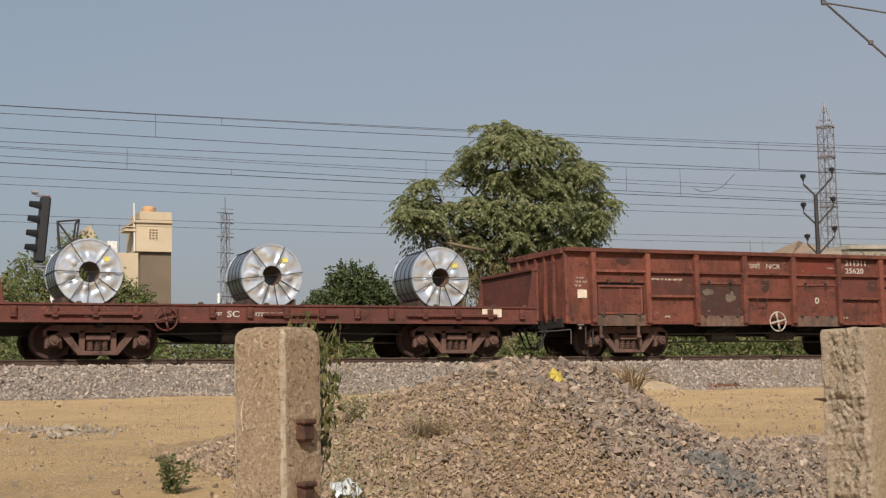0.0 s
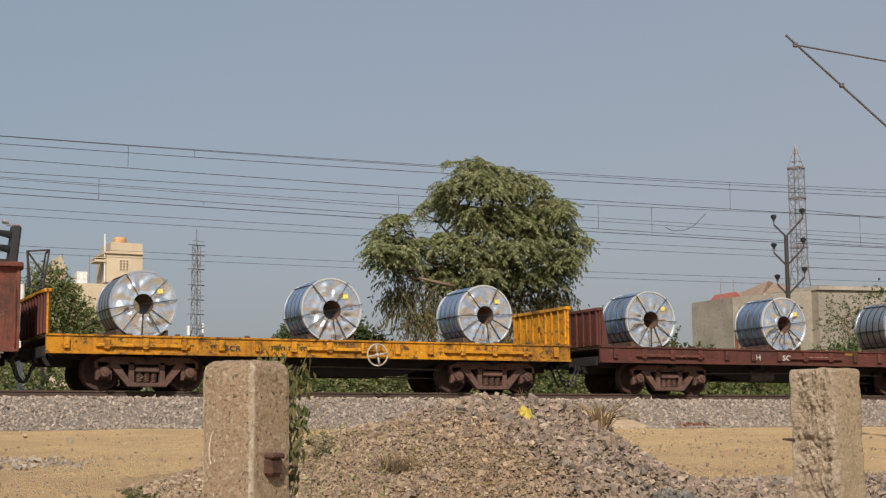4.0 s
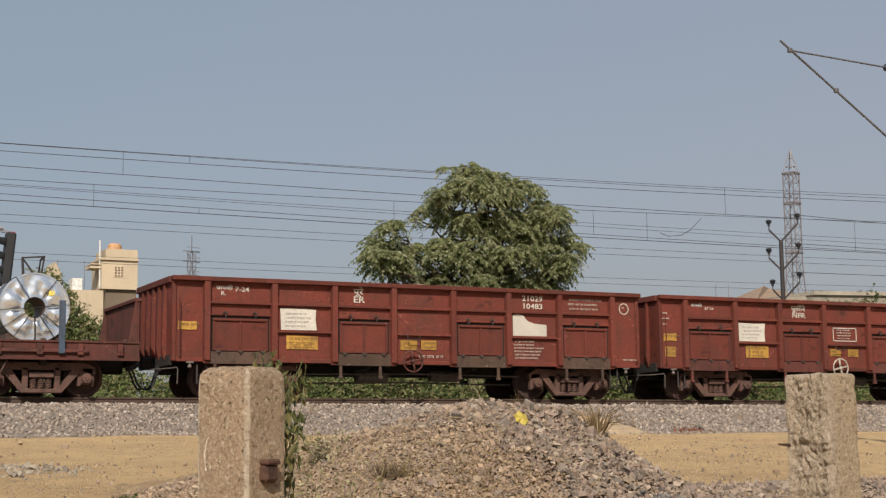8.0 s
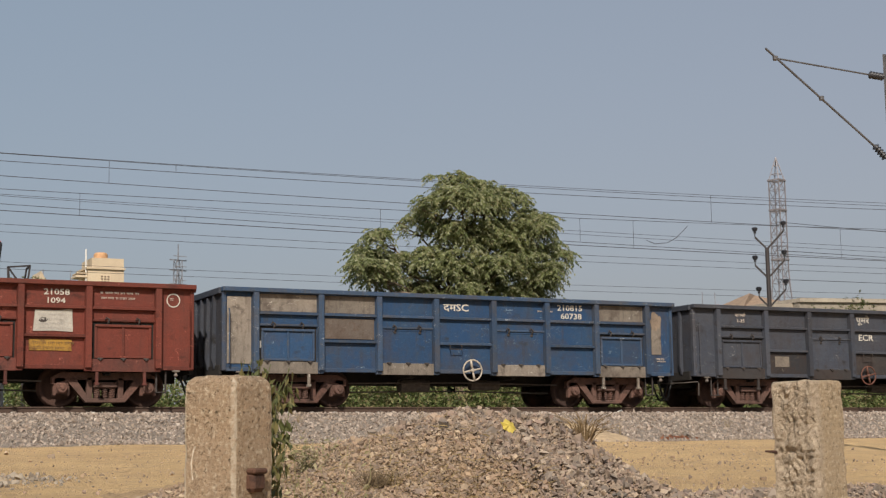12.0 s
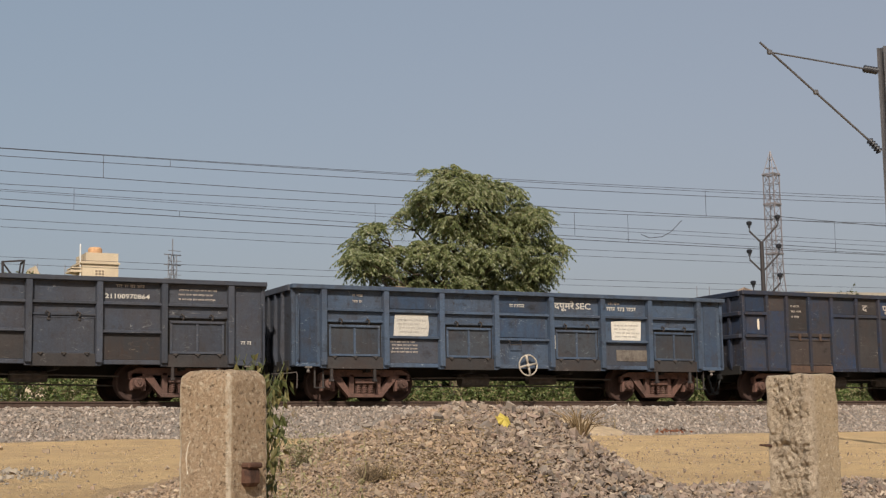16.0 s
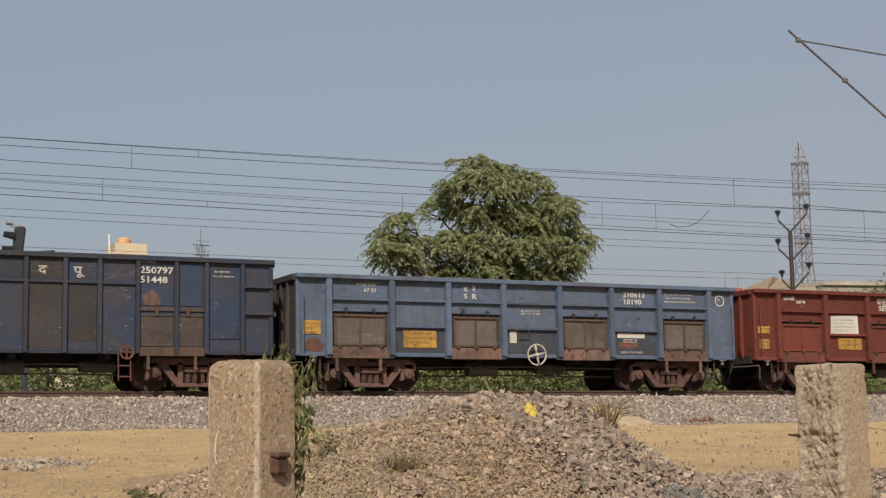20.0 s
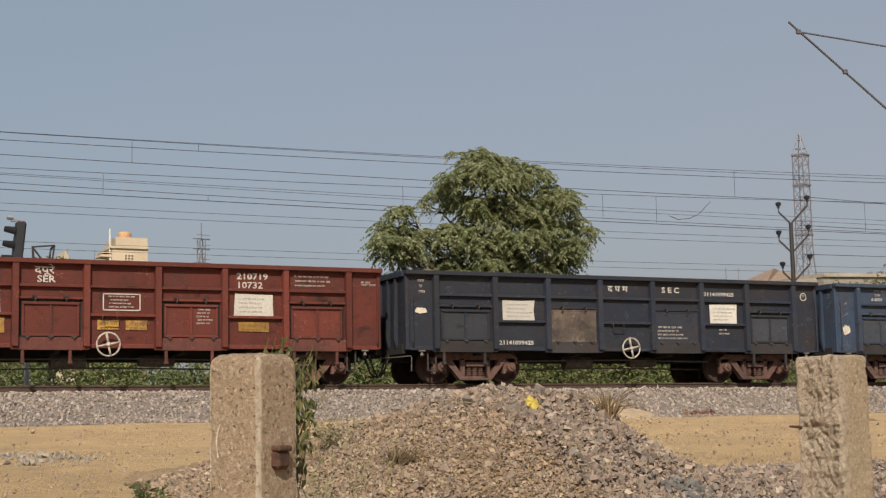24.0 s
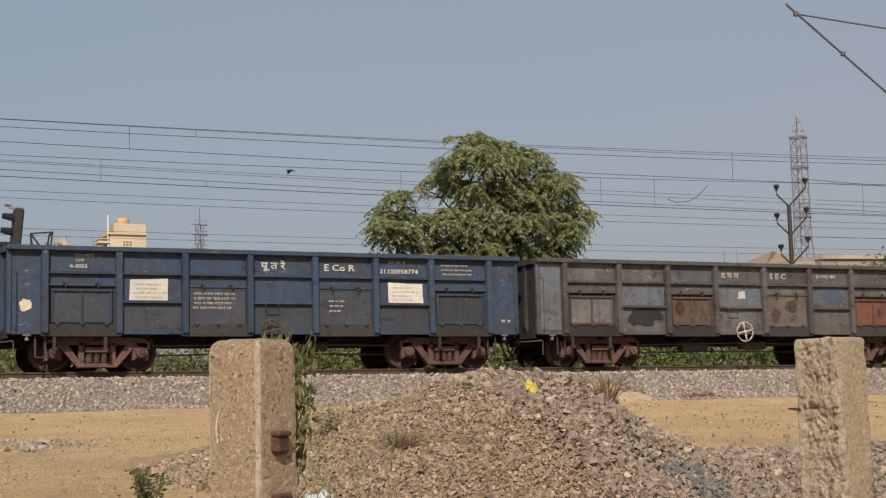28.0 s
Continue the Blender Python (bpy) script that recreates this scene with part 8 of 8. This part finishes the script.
def tuft(x, y, height, spread, count, label, seed, thick=0.0022, material=DRY):
    root = thing("dry_grass", pose(x, y, ground_z(x, y) + heap_z(x, y) - 0.03), label, "grass")
    rn = random.Random(seed)
    b = Build()
    for i in range(count):
        a = rn.uniform(0, 2 * math.pi)
        r = spread * rn.random()
        h = height * rn.uniform(0.5, 1)
        b.tube([(0.03 * math.cos(a), 0.03 * math.sin(a), 0), (0.5 * r * math.cos(a), 0.5 * r * math.sin(a), h * 0.7), (r * math.cos(a), r * math.sin(a), h * rn.uniform(0.75, 1.05))], thick, 3, caps=False, r1=thick * 0.45)
    tagged(part("blade", b, material, root), kind="stuff")


tuft(6.28, 10.15, 0.27, 0.3, 95, "dry brown grass tuft on the heap's shoulder", 51, 0.004, leaf_mat("brown_grass", [(0.16, 0.10, 0.05), (0.34, 0.24, 0.125), (0.24, 0.155, 0.075)], 0.8))
tuft(4.1, 9.0, 0.16, 0.2, 36, "flattened dry grass among the stones", 52)
tuft(4.6, 7.8, 0.14, 0.22, 40, "sparse dry grass on the soil", 53)
tuft(3.6, 7.6, 0.12, 0.2, 30, "short dry grass blades in grit", 57)
for i, (x, y, h) in enumerate(((15.4, 32.0, 0.7), (12.5, 32.4, 0.4), (20.3, 31.2, 0.5), (17.9, 32.5, 0.6), (24.0, 31.8, 0.4))):
    tuft(x, y, h, 0.3, 16, "dry grass stalks beside the ballast", 60 + i)

# straw and dead stalks strewn over the stones
g = np.random.default_rng(88)
pos, way, size = [], [], []
while len(pos) < 2600:
    x, y = g.uniform(2.9, 5.3), g.uniform(7.4, 10.4)
    if g.random() > 0.35 + 0.65 * pale(x, y) + 0.3 * smooth(4.4, 3.6, x):
        continue
    pos.append((x, y, ground_z(x, y) + heap_z(x, y) + g.uniform(0.0, 0.03)))
    way.append((g.normal(), g.normal() * 0.6, g.normal() * 0.22 + 0.1))
    size.append(min(0.14, 0.065 * math.exp(g.normal(0, 0.4))))
tagged(part("straw", leaves("straw", np.array(pos), np.array(way), np.array(size), 0.022, g), DRY), "dry straw strewn over the stone heap", "straw", kind="stuff")
b = Build()
rn = random.Random(9)
for i in range(110):
    a, r = rn.uniform(0, 6.3), rn.uniform(0.03, 0.19)
    b.tube([(0.05 * math.cos(a), 0.04 * math.sin(a), 0.0), (r * 0.6 * math.cos(a + 0.5), 0.5 * r * math.sin(a + 0.5), rn.uniform(0.03, 0.12)), (r * math.cos(a + 0.9), 0.5 * r * math.sin(a + 0.9), rn.uniform(0.0, 0.12))], 0.003, 3, caps=False, r1=0.0015)
dead = thing("dead_plant", pose(3.98, 9.0, ground_z(3.98, 9.0) + heap_z(3.98, 9.0) + 0.0), "dark dried-up plant lying on the stones", "plant")
tagged(part("stalk", b, leaf_mat("dead_stalk", [(0.09, 0.065, 0.04), (0.2, 0.145, 0.085)], 0.9, 0.05), dead), kind="stuff")
# loop of white cord by the rail, red-brown dead leaves at the edge of the ballast
cord = thing("cord", pose(22.05, 33.9, 2.5), "loop of white cord lying on the ballast", "cord")
b = Build()
b.tube([(-0.17, 0, -0.04), (-0.04, 0, 0.07), (0.09, 0, 0.12), (0.15, 0, 0.06), (0.07, 0, 0.0), (-0.02, 0, 0.02), (0.02, 0, 0.09)], 0.011, 6)
part("loop", b, plain("white_cord", (0.6, 0.57, 0.53), 0.8), cord)
pos = np.array([(21.2 + 0.28 * g.normal(), 30.1 + 0.1 * g.normal(), 1.83 + 0.05 * g.random()) for _ in range(45)])
tagged(part("dead_leaves", leaves("dead_leaves", pos, g.normal(size=(45, 3)) * np.array([1, 1, 0.3]), g.uniform(0.06, 0.13, 45), 0.3, g), leaf_mat("red_dead_leaf", [(0.16, 0.06, 0.035), (0.26, 0.11, 0.06)], 0.8)), "red-brown dead leaves at the edge of the ballast", "leaves", kind="stuff")

# fallen leaf, litter
lf = thing("fallen_leaf", pose(5.47, 9.9, ground_z(5.47, 9.9) + heap_z(5.47, 9.9) + 0.06, 58, 8, 20), "large yellow fallen leaf lying on the stones", "leaf")
b = Build()
out = [(0.0, -0.075), (0.03, -0.045), (0.075, -0.03), (0.05, 0.0), (0.07, 0.035), (0.025, 0.03), (0.0, 0.065), (-0.03, 0.03), (-0.075, 0.025), (-0.05, -0.005), (-0.065, -0.04), (-0.025, -0.04)]
b.v = [(x, y, 0.015 * math.sin(x * 40)) for x, y in out] + [(x, y, 0.015 * math.sin(x * 40) - 0.003) for x, y in out] + [(0, 0, 0.012), (0, 0, 0.009)]
m = len(out)
for i in range(m):
    j = (i + 1) % m
    b.f += [[i, j, 2 * m], [m + j, m + i, 2 * m + 1], [j, i, m + i, m + j]]
part("blade", b, plain("yellow_leaf", (0.38, 0.29, 0.05), 0.7), lf)
rag = thing("plastic_scrap", pose(3.2, 8.36, ground_z(3.2, 8.36) + heap_z(3.2, 8.36) + 0.05, 30, 0, 0), "crumpled pale plastic scrap on the stones", "litter")
b = Build()
n = 9
for j in range(n):
    for i in range(n):
        u, v = i / (n - 1) - 0.5, j / (n - 1) - 0.5
        b.v.append((u * 0.17, v * 0.16, 0.035 + 0.05 * noise.noise(Vector((u * 5, v * 5, 3))) + 0.05 * (0.25 - u * u - v * v)))
b.f = [[j * n + i, j * n + i + 1, (j + 1) * n + i + 1, (j + 1) * n + i] for j in range(n - 1) for i in range(n - 1)]
part("sheet", b, plain("pale_plastic", (0.42, 0.44, 0.45), 0.35), rag)


# ---- bird flying behind the tree ----
FEATHER = plain("dark_feathers", (0.022, 0.02, 0.02), 0.8)
bird = thing("bird", pose(50.0, 58, 12.7), "small dark bird flying with beating wings", "bird")
b = Build()
b.lathe([(0.0, -0.17), (0.018, -0.15), (0.038, -0.11), (0.034, -0.075), (0.055, -0.02), (0.05, 0.06), (0.022, 0.13), (0.0, 0.15)], 10, 0)
part("body", turned_out(b.mesh("body", True)), FEATHER, bird)
b = Build()
b.prism([(0.11, -0.015), (0.24, -0.045), (0.25, 0.045), (0.11, 0.015)], 2, -0.006, 0.006)
part("tail", turned_out(b.mesh("tail")), FEATHER, bird)
WINGS = []
for s in (-1, 1):
    b = Build()
    b.prism([(-0.07, 0.0), (-0.09, s * 0.12), (-0.03, s * 0.3), (0.05, s * 0.27), (0.06, s * 0.12), (0.06, 0.0)], 2, -0.006, 0.006)
    WINGS.append((part("wing", turned_out(b.mesh("wing")), FEATHER, bird), s))


# ---- movement ----
def motions():
    stops = [i * 0.5 for i in range(57)]
    for ob, place, y, z in MOVERS:
        walk(ob, [(t, pose(place + run(t), y, z)) for t in stops])
    turns = [i * 0.1 for i in range(281)]
    way = [math.degrees((run(t) - run(0)) / R_WHEEL) for t in turns]
    for ws, x in WHEELSETS:
        walk(ws, [(t, pose(x, 0, R_WHEEL, 0, a, 0)) for t, a in zip(turns, way)])
    walk(bird, [(0, pose(281, 58, 12.8)), (24.6, pose(50.0, 58, 12.72)), (25.2, pose(44.3, 58, 12.76)), (25.8, pose(38.7, 58, 12.9)), (26.4, pose(33.1, 58, 13.02)), (27.4, pose(25.3, 58, 12.1)), (28, pose(21.1, 58, 11.7))])
    for wing, s in WINGS:
        walk(wing, [(t, pose(0, 0, 0.02, s * 38 * math.sin(t * 2 * math.pi * 2.7), 0, 0)) for t in turns])


motions()
